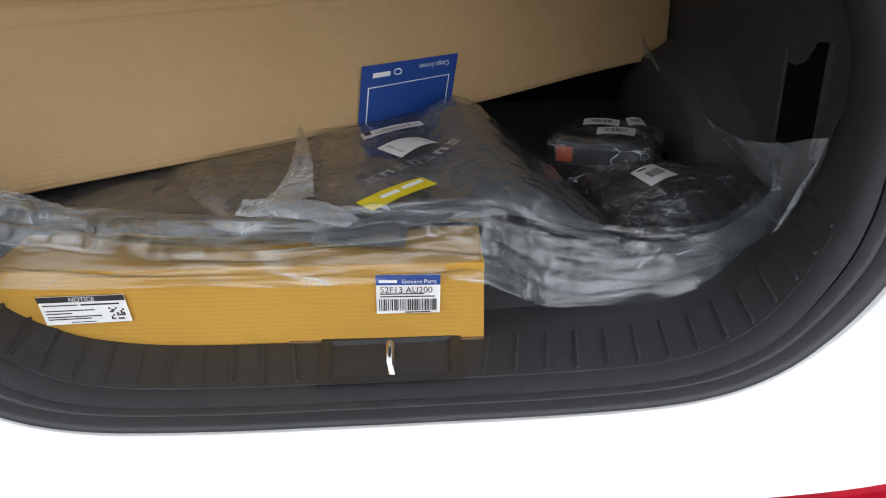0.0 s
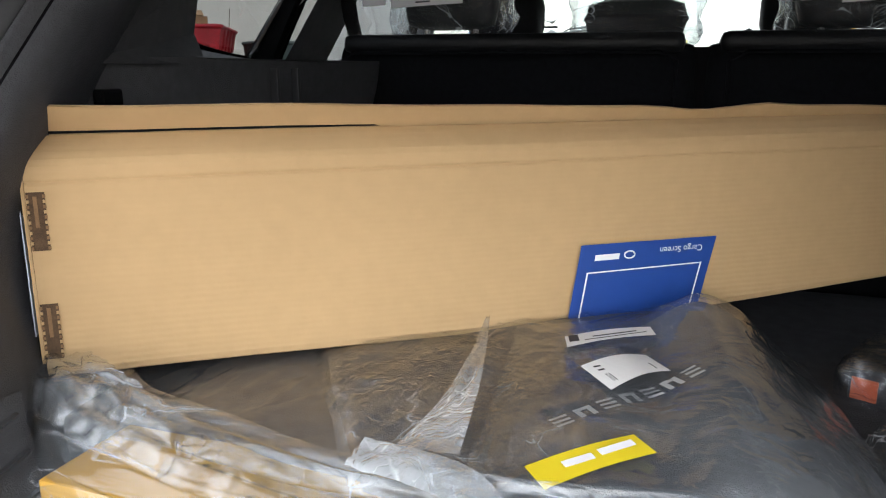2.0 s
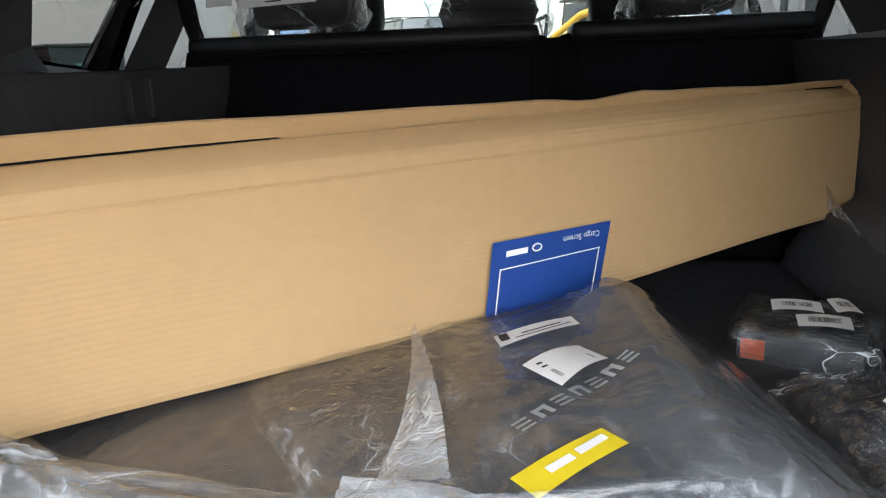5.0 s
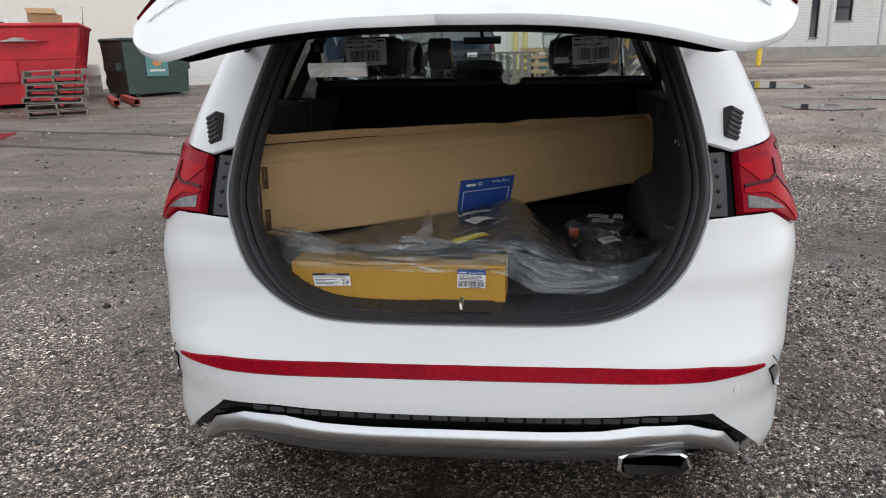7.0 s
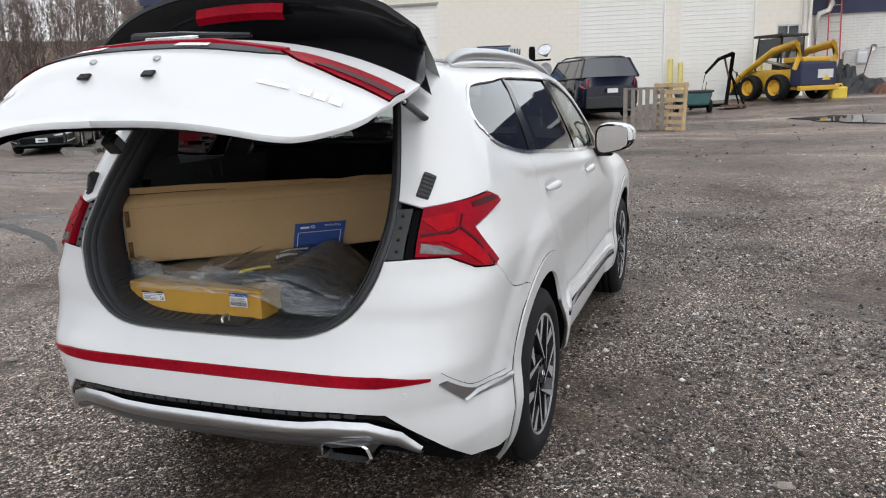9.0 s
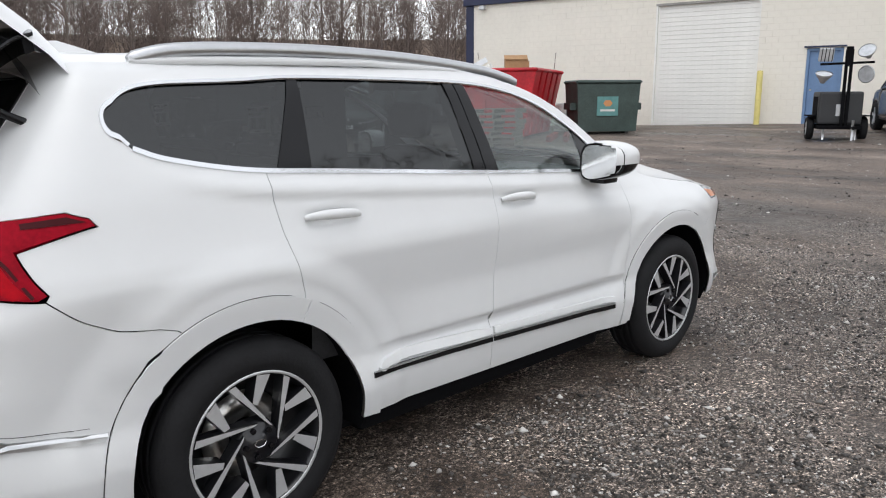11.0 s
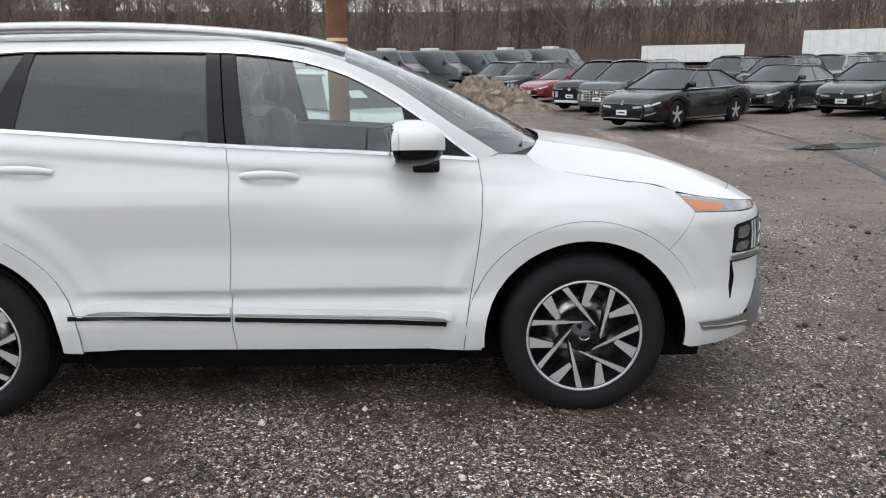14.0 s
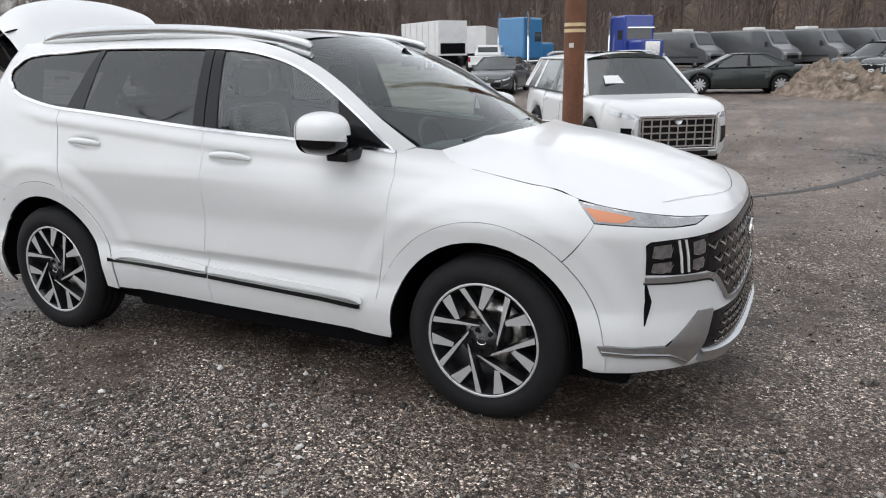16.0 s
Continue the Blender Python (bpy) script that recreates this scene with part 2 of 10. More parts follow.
    L(co.outputs["Object"], lumps.inputs["Vector"])
    bw3 = N("RGBToBW")
    L(lumps.outputs["Color"], bw3.inputs[0])
    speck = ramp(bw3.outputs[0], [(0.25, (0.66, 0.65, 0.64)), (0.62, (0.95, 0.93, 0.91)), (0.80, (1.75, 1.72, 1.68))])
    col = mixc("MULTIPLY", calm.outputs[0], col, speck.outputs[0])
    # colour multiplied up to 1.45 towards +x
    gain_x = N("MapRange")
    gain_x.inputs[1].default_value, gain_x.inputs[2].default_value, gain_x.inputs[3].default_value, gain_x.inputs[4].default_value = 1.8, 4.2, 1.0, 1.45
    L(sep.outputs[0], gain_x.inputs[0])
    col = mixc("MULTIPLY", 1.0, col, gain_x.outputs[0])
    L(col, b.inputs["Base Color"])
    wet = ramp(noise_at(0.5, 6).outputs["Fac"], [(0.35, (0.38, 0.38, 0.38)), (0.6, (0.72, 0.72, 0.72))])
    puddled = ramp(lanes.outputs["Fac"], [(0.36, (0.16, 0.16, 0.16)), (0.46, (0.42, 0.42, 0.42)), (0.55, (0.75, 0.75, 0.75))])
    L(mixc("MIX", farmix.outputs[0], wet.outputs[0], puddled.outputs[0]), b.inputs["Roughness"])
    b.inputs["Specular IOR Level"].default_value = 0.28
    bump = N("Bump")
    bump.inputs["Strength"].default_value, bump.inputs["Distance"].default_value = 0.9, 0.012
    h = N("Math")
    h.operation = "MULTIPLY"
    inv = N("Math")
    inv.operation = "SUBTRACT"
    inv.inputs[0].default_value = 1.0
    L(stones.outputs["Distance"], inv.inputs[1])
    L(inv.outputs[0], h.inputs[0])
    L(where.outputs[0], h.inputs[1])
    L(h.outputs[0], bump.inputs["Height"])
    lump = N("Bump")
    lump.inputs["Strength"].default_value, lump.inputs["Distance"].default_value = 0.5, 0.05
    L(noise_at(5, 8).outputs["Fac"], lump.inputs["Height"])
    L(lump.outputs[0], bump.inputs["Normal"])
    L(bump.outputs[0], b.inputs["Normal"])
    return m


gravel = gravel_material()


def spaced(a, b, fine0, fine1, fine, coarse):
    """Grid lines from a to b, close together between fine0 and fine1, then ever wider."""
    xs = list(np.arange(fine0, fine1 + 1e-6, fine))
    s, x = fine, fine1
    while x < b:
        s = min(s * 1.25, coarse)
        x += s
        xs.append(min(x, b))
    s, x = fine, fine0
    while x > a:
        s = min(s * 1.25, coarse)
        x -= s
        xs.insert(0, max(x, a))
    return np.array(xs)


gx, gy = spaced(-900, 900, -14, 10, 0.25, 120), spaced(-900, 900, -5, 24, 0.25, 120)
GX, GY = np.meshgrid(gx, gy, indexing="ij")
GZ = ground_z(GX, GY)
for i in range(len(gx)):
    for j in range(len(gy)):
        if abs(gx[i]) < 60 and abs(gy[j]) < 60:
            near_car = max(0.0, 1 - (abs(gx[i]) / 2.2) ** 4) * max(0.0, 1 - (abs(gy[j] - 2.4) / 3.6) ** 4)
            GZ[i, j] += (1 - near_car) * 0.028 * noise.noise((gx[i] * 0.55, gy[j] * 0.8, 0.3)) + 0.007 * noise.noise((gx[i] * 2.3, gy[j] * 2.3, 4.0))
gv = np.stack([GX, GY, GZ], -1).reshape(-1, 3)
ny = len(gy)
gf = [(i * ny + j, (i + 1) * ny + j, (i + 1) * ny + j + 1, i * ny + j + 1) for i in range(len(gx) - 1) for j in range(ny - 1)]
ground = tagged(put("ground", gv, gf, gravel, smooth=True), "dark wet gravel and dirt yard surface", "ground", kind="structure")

# ---- the white car: surface ----
HUBS = ((1.09, 0.36), (3.855, 0.36))
SIDE = [(0.20, 0.84), (0.25, 0.875), (0.31, 0.898), (0.36, 0.910), (0.44, 0.922), (0.50, 0.915), (0.57, 0.900), (0.66, 0.902), (0.78, 0.915), (0.90, 0.930), (0.98, 0.938), (1.03, 0.930),
        (1.10, 0.906), (1.17, 0.886), (1.24, 0.868), (1.32, 0.838), (1.40, 0.803), (1.50, 0.756), (1.58, 0.714), (1.63, 0.676), (1.66, 0.64), (1.69, 0.59), (1.71, 0.53)]
REAR = [(0.20, 0.30), (0.30, 0.15), (0.42, 0.06), (0.52, 0.03), (0.60, 0.025), (0.70, 0.035), (0.76, 0.075), (0.85, 0.115), (0.95, 0.13), (1.05, 0.145), (1.12, 0.18), (1.27, 0.29), (1.45, 0.43), (1.60, 0.56), (1.72, 0.68)]
FRONT = [(0.20, 4.64), (0.27, 4.77), (0.33, 4.825), (0.42, 4.838), (0.55, 4.818), (0.70, 4.810), (0.80, 4.803), (0.88, 4.785), (0.93, 4.755), (0.985, 4.69), (1.05, 4.60), (1.2, 4.45), (1.72, 4.3)]
Y0, Y1, SPAN, NF = 0.75, 4.05, 0.7, 3.3
C_REAR, C_FRONT = Y0 - SPAN * math.pi / 2, Y1 + SPAN * math.pi / 2


def tail_power(z):
    """How square the tail's corners are in plan at a height."""
    return 3.5 + 0.6 * smooth01(0.52, 0.72, z) * smooth01(1.02, 0.90, z)


def soft_table(z, pairs):
    return (table(z - 0.018, pairs) + table(z, pairs) * 2 + table(z + 0.018, pairs)) / 4


def half_width(y, z):
    taper = 1 - 0.105 * smooth01(0.85, 1.16, z) * np.clip((y - 2.2) / 1.25, 0, 1.25) ** 1.3
    low = 1 - 0.03 * np.clip((y - 3.9), 0, 1) * smooth01(0.9, 0.4, z)
    doors = smooth01(1.55, 1.95, y) * smooth01(3.45, 3.10, y)
    crease = 0.024 * smooth01(0.80, 0.605, z) * smooth01(0.572, 0.600, z) - 0.010 * np.exp(-((z - 0.552) / 0.022) ** 2)
    # shoulder under the windows
    line = np.interp(y, [0.5, 0.9, 1.15, 1.5, 2.3, 2.9, 3.4, 4.0], [1.33, 1.29, 1.25, 1.222, 1.163, 1.126, 1.090, 1.05])
    shoulder = 0.011 * smooth01(line + 0.055, line, z) * smooth01(line - 0.05, line, z) * smooth01(0.75, 1.1, y) * smooth01(3.9, 3.3, y)
    return (soft_table(z, SIDE) + doors * crease + shoulder) * taper * low


def body(u, z, off=0.0):
    """The car's outer skin. u runs along the side as y, and wraps round the rear and the nose; z is the height."""
    u, z = np.broadcast_arrays(np.asarray(u, float), np.asarray(z, float))
    th_r = np.clip((Y0 - u) / SPAN, 0, math.pi / 2)
    th_f = np.clip((u - Y1) / SPAN, 0, math.pi / 2)
    yr, yf = soft_table(z, REAR), soft_table(z, FRONT)
    w = half_width(np.clip(u, Y0, Y1), z)
    x = w * np.abs(np.cos(th_r)) ** (2 / tail_power(z)) * np.abs(np.cos(th_f)) ** (2 / NF)
    y = np.clip(u, Y0, Y1) - (Y0 - yr) * np.sin(th_r) ** (2 / tail_power(z)) + (yf - Y1) * np.sin(th_f) ** (2 / NF)
    x = np.where((th_r > math.pi / 2 - 1e-4) | (th_f > math.pi / 2 - 1e-4), 0.0, x)
    lateral = np.clip(x / w, 0, 1) ** 2
    for hy, hz in HUBS:
        r = np.hypot(y - hy, z - hz)
        x = x + lateral * (0.019 * smooth01(0.71, 0.60, r) + 0.007 * smooth01(0.590, 0.525, r))
    # dished pockets behind the door handles
    for hy, hz in ((1.455, 1.126), (2.49, 1.092)):
        x = x - lateral * 0.015 * np.exp(-(np.abs((y - hy) / 0.115) ** 4 + np.abs((z - hz) / 0.030) ** 4))
    return np.stack([x, y, z], -1), off


def skin(u, z, off=0.0):
    """Places and normals on the skin, moved out by off."""
    u, z = np.asarray(u, float), np.asarray(z, float)
    e = 2e-3
    p = body(u, z)[0]
    du = body(np.minimum(u + e, C_FRONT - 1e-3), z)[0] - body(np.maximum(u - e, C_REAR + 1e-3), z)[0]
    dz = body(u, z + e)[0] - body(u, z - e)[0]
    n = np.cross(du, dz)
    n /= np.maximum(np.linalg.norm(n, axis=-1, keepdims=True), 1e-9)
    return p + n * off, n


def ux(x, z):
    """u at which the tail has the half width x at height z."""
    w = float(half_width(Y0, z))
    return Y0 - SPAN * math.acos(min(1.0, max(0.0, x / w)) ** (float(tail_power(z)) / 2))


def uy(y, z):
    """u at which the tail reaches y at height z."""
    if y >= Y0:
        return y
    return Y0 - SPAN * math.asin(min(1.0, (Y0 - y) / (Y0 - float(soft_table(z, REAR)))) ** (float(tail_power(z)) / 2))


def ufx(x, z):
    w = float(half_width(Y1, z))
    return Y1 + SPAN * math.acos(min(1.0, max(0.0, x / w)) ** (NF / 2))


def ufy(y, z):
    if y <= Y1:
        return y
    return Y1 + SPAN * math.asin(min(1.0, (y - Y1) / (float(soft_table(z, FRONT)) - Y1)) ** (NF / 2))


def arc(hub, r, a0, a1, n=14):
    """Points of a wheel arch, by degrees from straight ahead over the top."""
    hy, hz = HUBS[hub]
    out = []
    for i in range(n + 1):
        a = radians(a0 + (a1 - a0) * i / n)
        y, z = hy + r * math.cos(a), hz + r * math.sin(a)
        out.append((uy(y, z) if y < Y0 else ufy(y, z) if y > Y1 else y, z))
    return out


def area2(poly):
    return sum(a[0] * b[1] - b[0] * a[1] for a, b in zip(poly, poly[1:] + poly[:1]))


def inset(poly, d):
    """The polygon moved inwards by d."""
    s = 1 if area2(poly) > 0 else -1
    out, n = [], len(poly)
    for i in range(n):
        a, b, c = (np.array(poly[j % n]) for j in (i - 1, i, i + 1))
        e1, e2 = b - a, c - b
        l1, l2 = np.hypot(*e1), np.hypot(*e2)
        if l1 < 1e-9 or l2 < 1e-9:
            out.append(tuple(b))
            continue
        n1, n2 = np.array((-e1[1], e1[0])) / l1, np.array((-e2[1], e2[0])) / l2
        m = n1 + n2
        m /= max(0.5, m @ m / 2) * 1.0
        q = b + s * d * m
        if abs(b[0] - C_REAR) < 1e-6 or abs(b[0] - C_FRONT) < 1e-6:
            q[0] = b[0]
        out.append(tuple(q))
    return out


def resample(poly, step, closed=True):
    pts, n = [], len(poly)
    for i in range(n if closed else n - 1):
        a, b = np.array(poly[i]), np.array(poly[(i + 1) % n])
        k = max(1, int(math.ceil(np.hypot(*(b - a)) / step)))
        pts += [tuple(a + (b - a) * t / k) for t in range(k)]
    if not closed:
        pts.append(tuple(poly[-1]))
    return pts


def smooth_line(points, n=6):
    """A rounded line through points (Catmull-Rom)."""
    p = [np.array(q, float) for q in points]
    p = [2 * p[0] - p[1]] + p + [2 * p[-1] - p[-2]]
    out = []
    for i in range(1, len(p) - 2):
        for k in range(n):
            t = k / n
            out.append(tuple(0.5 * (2 * p[i] + (p[i + 1] - p[i - 1]) * t + (2 * p[i - 1] - 5 * p[i] + 4 * p[i + 1] - p[i + 2]) * t * t + (3 * p[i] - p[i - 1] - 3 * p[i + 1] + p[i + 2]) * t ** 3)))
    out.append(tuple(p[-2]))
    return out


def inside(pts, poly):
    x, y = pts[:, 0], pts[:, 1]
    r = np.zeros(len(pts), bool)
    for (x0, y0), (x1, y1) in zip(poly, poly[1:] + poly[:1]):
        if y0 != y1:
            r ^= ((y0 > y) != (y1 > y)) & (x < (x1 - x0) * (y - y0) / (y1 - y0) + x0)
    return r


from mathutils.geometry import delaunay_2d_cdt


def panel_mesh(poly, step=0.025, gap=0.0018, off=0.0, edge=0.012, surface=skin, holes=()):
    """Verts, faces and normals of a sheet-metal panel with turned-in edges; poly is its outline in (u, z)."""
    loops = [resample(inset(poly, gap), step)] + [resample(inset(h, -gap), step) for h in holes]
    pts, edges = [], []
    for lp in loops:
        k = len(pts)
        pts += lp
        edges += [(k + i, k + (i + 1) % len(lp)) for i in range(len(lp))]
    P = np.array(pts)
    lo, hi = P.min(0), P.max(0)
    g = np.array([(a, b) for a in np.arange(lo[0], hi[0], step) for b in np.arange(lo[1], hi[1], step)])
    if len(g):
        ok = inside(g, loops[0])
        for lp in loops[1:]:
            ok &= ~inside(g, lp)
        g = g[ok]
        if len(g):
            d = np.min(np.hypot(g[:, None, 0] - P[None, :, 0], g[:, None, 1] - P[None, :, 1]), axis=1)
            g = g[d > step * 0.45]
    if lo[0] < C_REAR + 1e-6:
        # the tail's middle is drawn together in u: give it columns of its own
        mid = np.array([(ux(x, b), b) for x in (0.05, 0.10, 0.15, 0.20, 0.26) for b in np.arange(lo[1] + step * 0.5, hi[1], step)])
        ok = inside(mid, loops[0])
        for lp in loops[1:]:
            ok &= ~inside(mid, lp)
        near = np.min(np.abs(mid[:, None, 1] - P[None, :, 1]) + 1e3 * (P[None, :, 0] < C_REAR + 1e-6) + 0.2 * np.abs(mid[:, None, 0] - P[None, :, 0]), axis=1)
        mid = mid[ok & (near > step * 0.2)]
        if len(mid):
            g = np.concatenate([g, mid]) if len(g) else mid
    allp = [Vector(p) for p in pts] + [Vector(p) for p in g]
    vo, eo, fo, *_ = delaunay_2d_cdt(allp, edges, [], 0, 1e-6)
    V = np.array([(v.x, v.y) for v in vo])
    cen = np.array([V[list(f)].mean(0) for f in fo])
    keep = inside(cen, loops[0])
    for lp in loops[1:]:
        keep &= ~inside(cen, lp)
    faces = []
    for f, k in zip(fo, keep):
        if k:
            a, b, c = (V[i] for i in f[:3])
            faces.append(tuple(f) if (b[0] - a[0]) * (c[1] - a[1]) - (b[1] - a[1]) * (c[0] - a[0]) > 0 else tuple(f)[::-1])
    p, n = surface(V[:, 0], V[:, 1], off)
    verts, norms = [tuple(q) for q in p], [tuple(q) for q in n]
    if edge:
        for lp in loops:
            L = np.array(lp)
            q, m = surface(L[:, 0], L[:, 1], off)
            q2, _ = surface(L[:, 0], L[:, 1], off - edge)
            k, c = len(verts), len(lp)
            cc = q.mean(0)
            for a, b, mm in zip(q, q2, m):
                side = a - cc
                side = side - mm * (side @ mm)
                side = side / max(1e-9, np.linalg.norm(side))
                verts += [tuple(a), tuple(b)]
                norms += [tuple(mm * 0.6 + side * 0.8), tuple(side)]
            faces += [(k + 2 * i, k + 2 * i + 1, k + 2 * ((i + 1) % c) + 1, k + 2 * ((i + 1) % c)) for i in range(c)]
    return verts, faces, norms


def mirrored(v, f, n):
    return [(-a, b, c) for a, b, c in v], [tuple(q)[::-1] for q in f], [(-a, b, c) for a, b, c in n]


def panel(name, poly, mat, parent, label="", sides="both", weld=False, **kw):
    """Panels on the right, the left, or both sides; weld joins both halves into one mesh."""
    v, f, n = panel_mesh(poly, **kw)
    obs = []
    if weld:
        v2, f2, n2 = mirrored(v, f, n)
        k = len(v)
        obs.append(put(name, v + v2, f + [tuple(i + k for i in q) for q in f2], mat, parent, label, normals=n + n2))
        return obs[0]
    if sides in ("both", "right"):
        obs.append(put(name, v, f, mat, parent, label, normals=n))
    if sides in ("both", "left"):
        obs.append(put(name, *mirrored(v, f, n)[:2], mat, parent, label, normals=mirrored(v, f, n)[2]))
    return obs[0]


def strip(line, width, off=0.004, surface=skin, thick=0.006, lift=0.0):
    """Verts and faces of a raised strip along a line in (u, z)."""
    L = np.array(line, float)
    t = np.gradient(L, axis=0)
    t /= np.maximum(np.linalg.norm(t, axis=1, keepdims=True), 1e-9)
    w = np.array(width if isinstance(width, (list, tuple, np.ndarray)) else [width] * len(L))[:, None]
    nn = np.stack([-t[:, 1], t[:, 0]], 1) * w / 2
    a, _ = surface(L[:, 0] + nn[:, 0], L[:, 1] + nn[:, 1], off - thick)
    b, _ = surface(L[:, 0] + nn[:, 0] * 0.75, L[:, 1] + nn[:, 1] * 0.75, off)
    c, _ = surface(L[:, 0] - nn[:, 0] * 0.75, L[:, 1] - nn[:, 1] * 0.75, off + lift)
    d, _ = surface(L[:, 0] - nn[:, 0], L[:, 1] - nn[:, 1], off - thick)
    v = np.stack([a, b, c, d], 1).reshape(-1, 3)
    f = [(4 * i + k, 4 * i + k + 1, 4 * i + 5 + k, 4 * i + 4 + k) for i in range(len(L) - 1) for k in range(3)]
    f += [(0, 3, 2, 1), tuple(4 * (len(L) - 1) + k for k in range(4))]
    return [tuple(q) for q in v], f


def strips(name, line, width, mat, parent, label="", sides="both", **kw):
    v, f = strip(line, width, **kw)
    obs = []
    if sides in ("both", "right"):
        obs.append(put(name, v, f, mat, parent, label))
    if sides in ("both", "left"):
        obs.append(put(name, [(-a, b, c) for a, b, c in v], [tuple(q)[::-1] for q in f], mat, parent, label))
    return obs[0]


car = thing("white_suv", "glossy white sport utility vehicle with its tailgate raised on gravel", "car")

# outlines shared by the panels, as (u, z)
belt = smooth_line([(0.78, 1.40), (0.89, 1.36), (1.15, 1.312), (1.50, 1.285), (2.30, 1.225), (2.88, 1.188), (3.38, 1.150)])
win_top = smooth_line([(3.38, 1.150), (3.29, 1.215), (3.17, 1.305), (2.97, 1.435), (2.77, 1.530), (2.52, 1.592), (2.20, 1.618), (1.50, 1.627), (1.20, 1.612), (0.92, 1.600), (0.80, 1.575), (0.735, 1.52), (0.735, 1.46), (0.78, 1.40)])
def belt_z(y):
    return table(y, belt)
def top_z(y):
    return float(np.interp(y, [p[0] for p in win_top[::-1][10:]], [p[1] for p in win_top[::-1][10:]]))
seam_c = [(1.215, 1.305), (1.218, 1.22), (1.235, 1.10), (1.265, 0.98), (1.285, 0.88), (1.292, 0.80)]
seam_b = [(2.305, 1.224), (2.318, 1.10), (2.312, 0.85), (2.292, 0.60), (2.290, 0.44), (2.300, 0.315)]
seam_a = [(3.385, 1.150), (3.400, 1.05), (3.395, 0.90), (3.372, 0.72), (3.335, 0.50), (3.315, 0.305)]
lamp_out = [(uy(0.290, 1.052), 1.052), (uy(0.355, 1.008), 1.008), (uy(0.44, 0.995), 0.995), (uy(0.47, 1.005), 1.01), (uy(0.415, 1.13), 1.13), (uy(0.63, 1.185), 1.185), (uy(0.61, 1.205), 1.21), (uy(0.55, 1.228), 1.232)]
LAMP_X = 0.708
lamp = [(ux(LAMP_X, 1.05), 1.055)] + lamp_out + [(ux(LAMP_X, 1.2), 1.205)]
OPEN = [(0.0, 0.796), (0.20, 0.797), (0.33, 0.803), (0.42, 0.822), (0.49, 0.856), (0.545, 0.905), (0.585, 0.965), (0.612, 1.03), (0.630, 1.10), (0.634, 1.17), (0.624, 1.27), (0.603, 1.37), (0.578, 1.47), (0.556, 1.54), (0.530, 1.605)]
open_uz = [(ux(x, z) if x > 1e-6 else C_REAR, z) for x, z in smooth_line(OPEN, 5) if not 1e-6 < x < 0.15]
roof_line = smooth_line([(uy(0.60, 1.66), 1.655), (0.80, 1.668), (1.2, 1.682), (1.8, 1.690), (2.3, 1.672), (2.62, 1.625), (2.85, 1.555), (3.05, 1.455), (3.28, 1.300), (3.48, 1.175)])
fender_top = [(3.60, 1.165), (3.66, 1.118), (3.77, 1.090), (ufy(4.10, 1.045), 1.045), (ufy(4.25, 1.008), 1.008)]
R_ARCH = 0.462
low_open = [p for p in open_uz if p[1] < 1.045]
high_open = [p for p in open_uz if p[1] > 1.21]

bumper_low = [(C_REAR, 0.575), (ux(0.48, 0.58), 0.582), (ux(0.64, 0.57), 0.570), (ux(0.73, 0.50), 0.490), (uy(0.24, 0.41), 0.405), (uy(0.34, 0.34), 0.340), (0.60, 0.315)]
BUMPER_SEAM = smooth_line([(0.82, 0.838), (uy(0.70, 0.86), 0.862), (uy(0.58, 0.90), 0.902), (uy(0.505, 0.95), 0.952), (uy(0.462, 1.0), 0.994)], 4)
panel("rear_bumper", bumper_low + arc(0, R_ARCH, 184, 116) + BUMPER_SEAM + [lamp[3], lamp[2], lamp[1], lamp[0], (ux(0.618, 1.052), 1.052)] + low_open[::-1],
      white_paint, car, weld=True)
panel("quarter_panel", BUMPER_SEAM[:1] + arc(0, R_ARCH, 116, 66)[:] + seam_c[::-1] + [p for p in belt if p[0] < 1.205][::-1] + win_top[::-1][1:] + [(3.40, 1.148)] + roof_line[::-1]
      + high_open[::-1] + lamp[::-1][0:1] + lamp_out[::-1][0:5] + BUMPER_SEAM[::-1][:-1], white_paint, car)
panel("rear_door", seam_c + arc(0, R_ARCH, 66, -4) + [(1.555, 0.325)] + seam_b[::-1] + [p for p in belt if 1.225 < p[0] < 2.30][::-1], white_paint, car, step=0.016)
panel("front_door", seam_b + seam_a[::-1] + [p for p in belt if 2.31 < p[0] < 3.38][::-1], white_paint, car, step=0.016)
panel("front_fender", seam_a + [(3.39, 0.305)] + arc(1, R_ARCH, 187, 42) + [(ufy(4.205, 0.76), 0.76), (ufy(4.325, 0.922), 0.922), (ufy(4.245, 1.003), 1.003)] + fender_top[::-1] + [(3.48, 1.172)], white_paint, car)
drl_low = [(ufy(4.325, 0.915), 0.922), (ufy(4.42, 0.93), 0.918), (ufy(4.60, 0.91), 0.907), (ufx(0.679, 0.908), 0.906), (ufx(0.598, 0.924), 0.924)]
hood_uz = smooth_line(fender_top + [(ufy(4.40, 0.98), 0.979), (ufy(4.60, 0.945), 0.947), (ufx(0.60, 0.926), 0.929), (ufx(0.30, 0.90), 0.902), (C_FRONT - 0.01, 0.893)], 6)
nose_top = [(u, z + 0.002) for u, z in hood_uz if u > ufx(0.60, 0.925)] + [(C_FRONT, 0.894)]
panel("front_bumper", [(ufy(4.205, 0.76), 0.76)] + arc(1, R_ARCH, 42, -6) + [(ufy(4.34, 0.30), 0.300), (ufy(4.51, 0.305), 0.306), (ufx(0.744, 0.318), 0.318), (ufx(0.45, 0.31), 0.31), (C_FRONT, 0.31)] + nose_top[::-1] + drl_low[::-1], white_paint, car, weld=True)
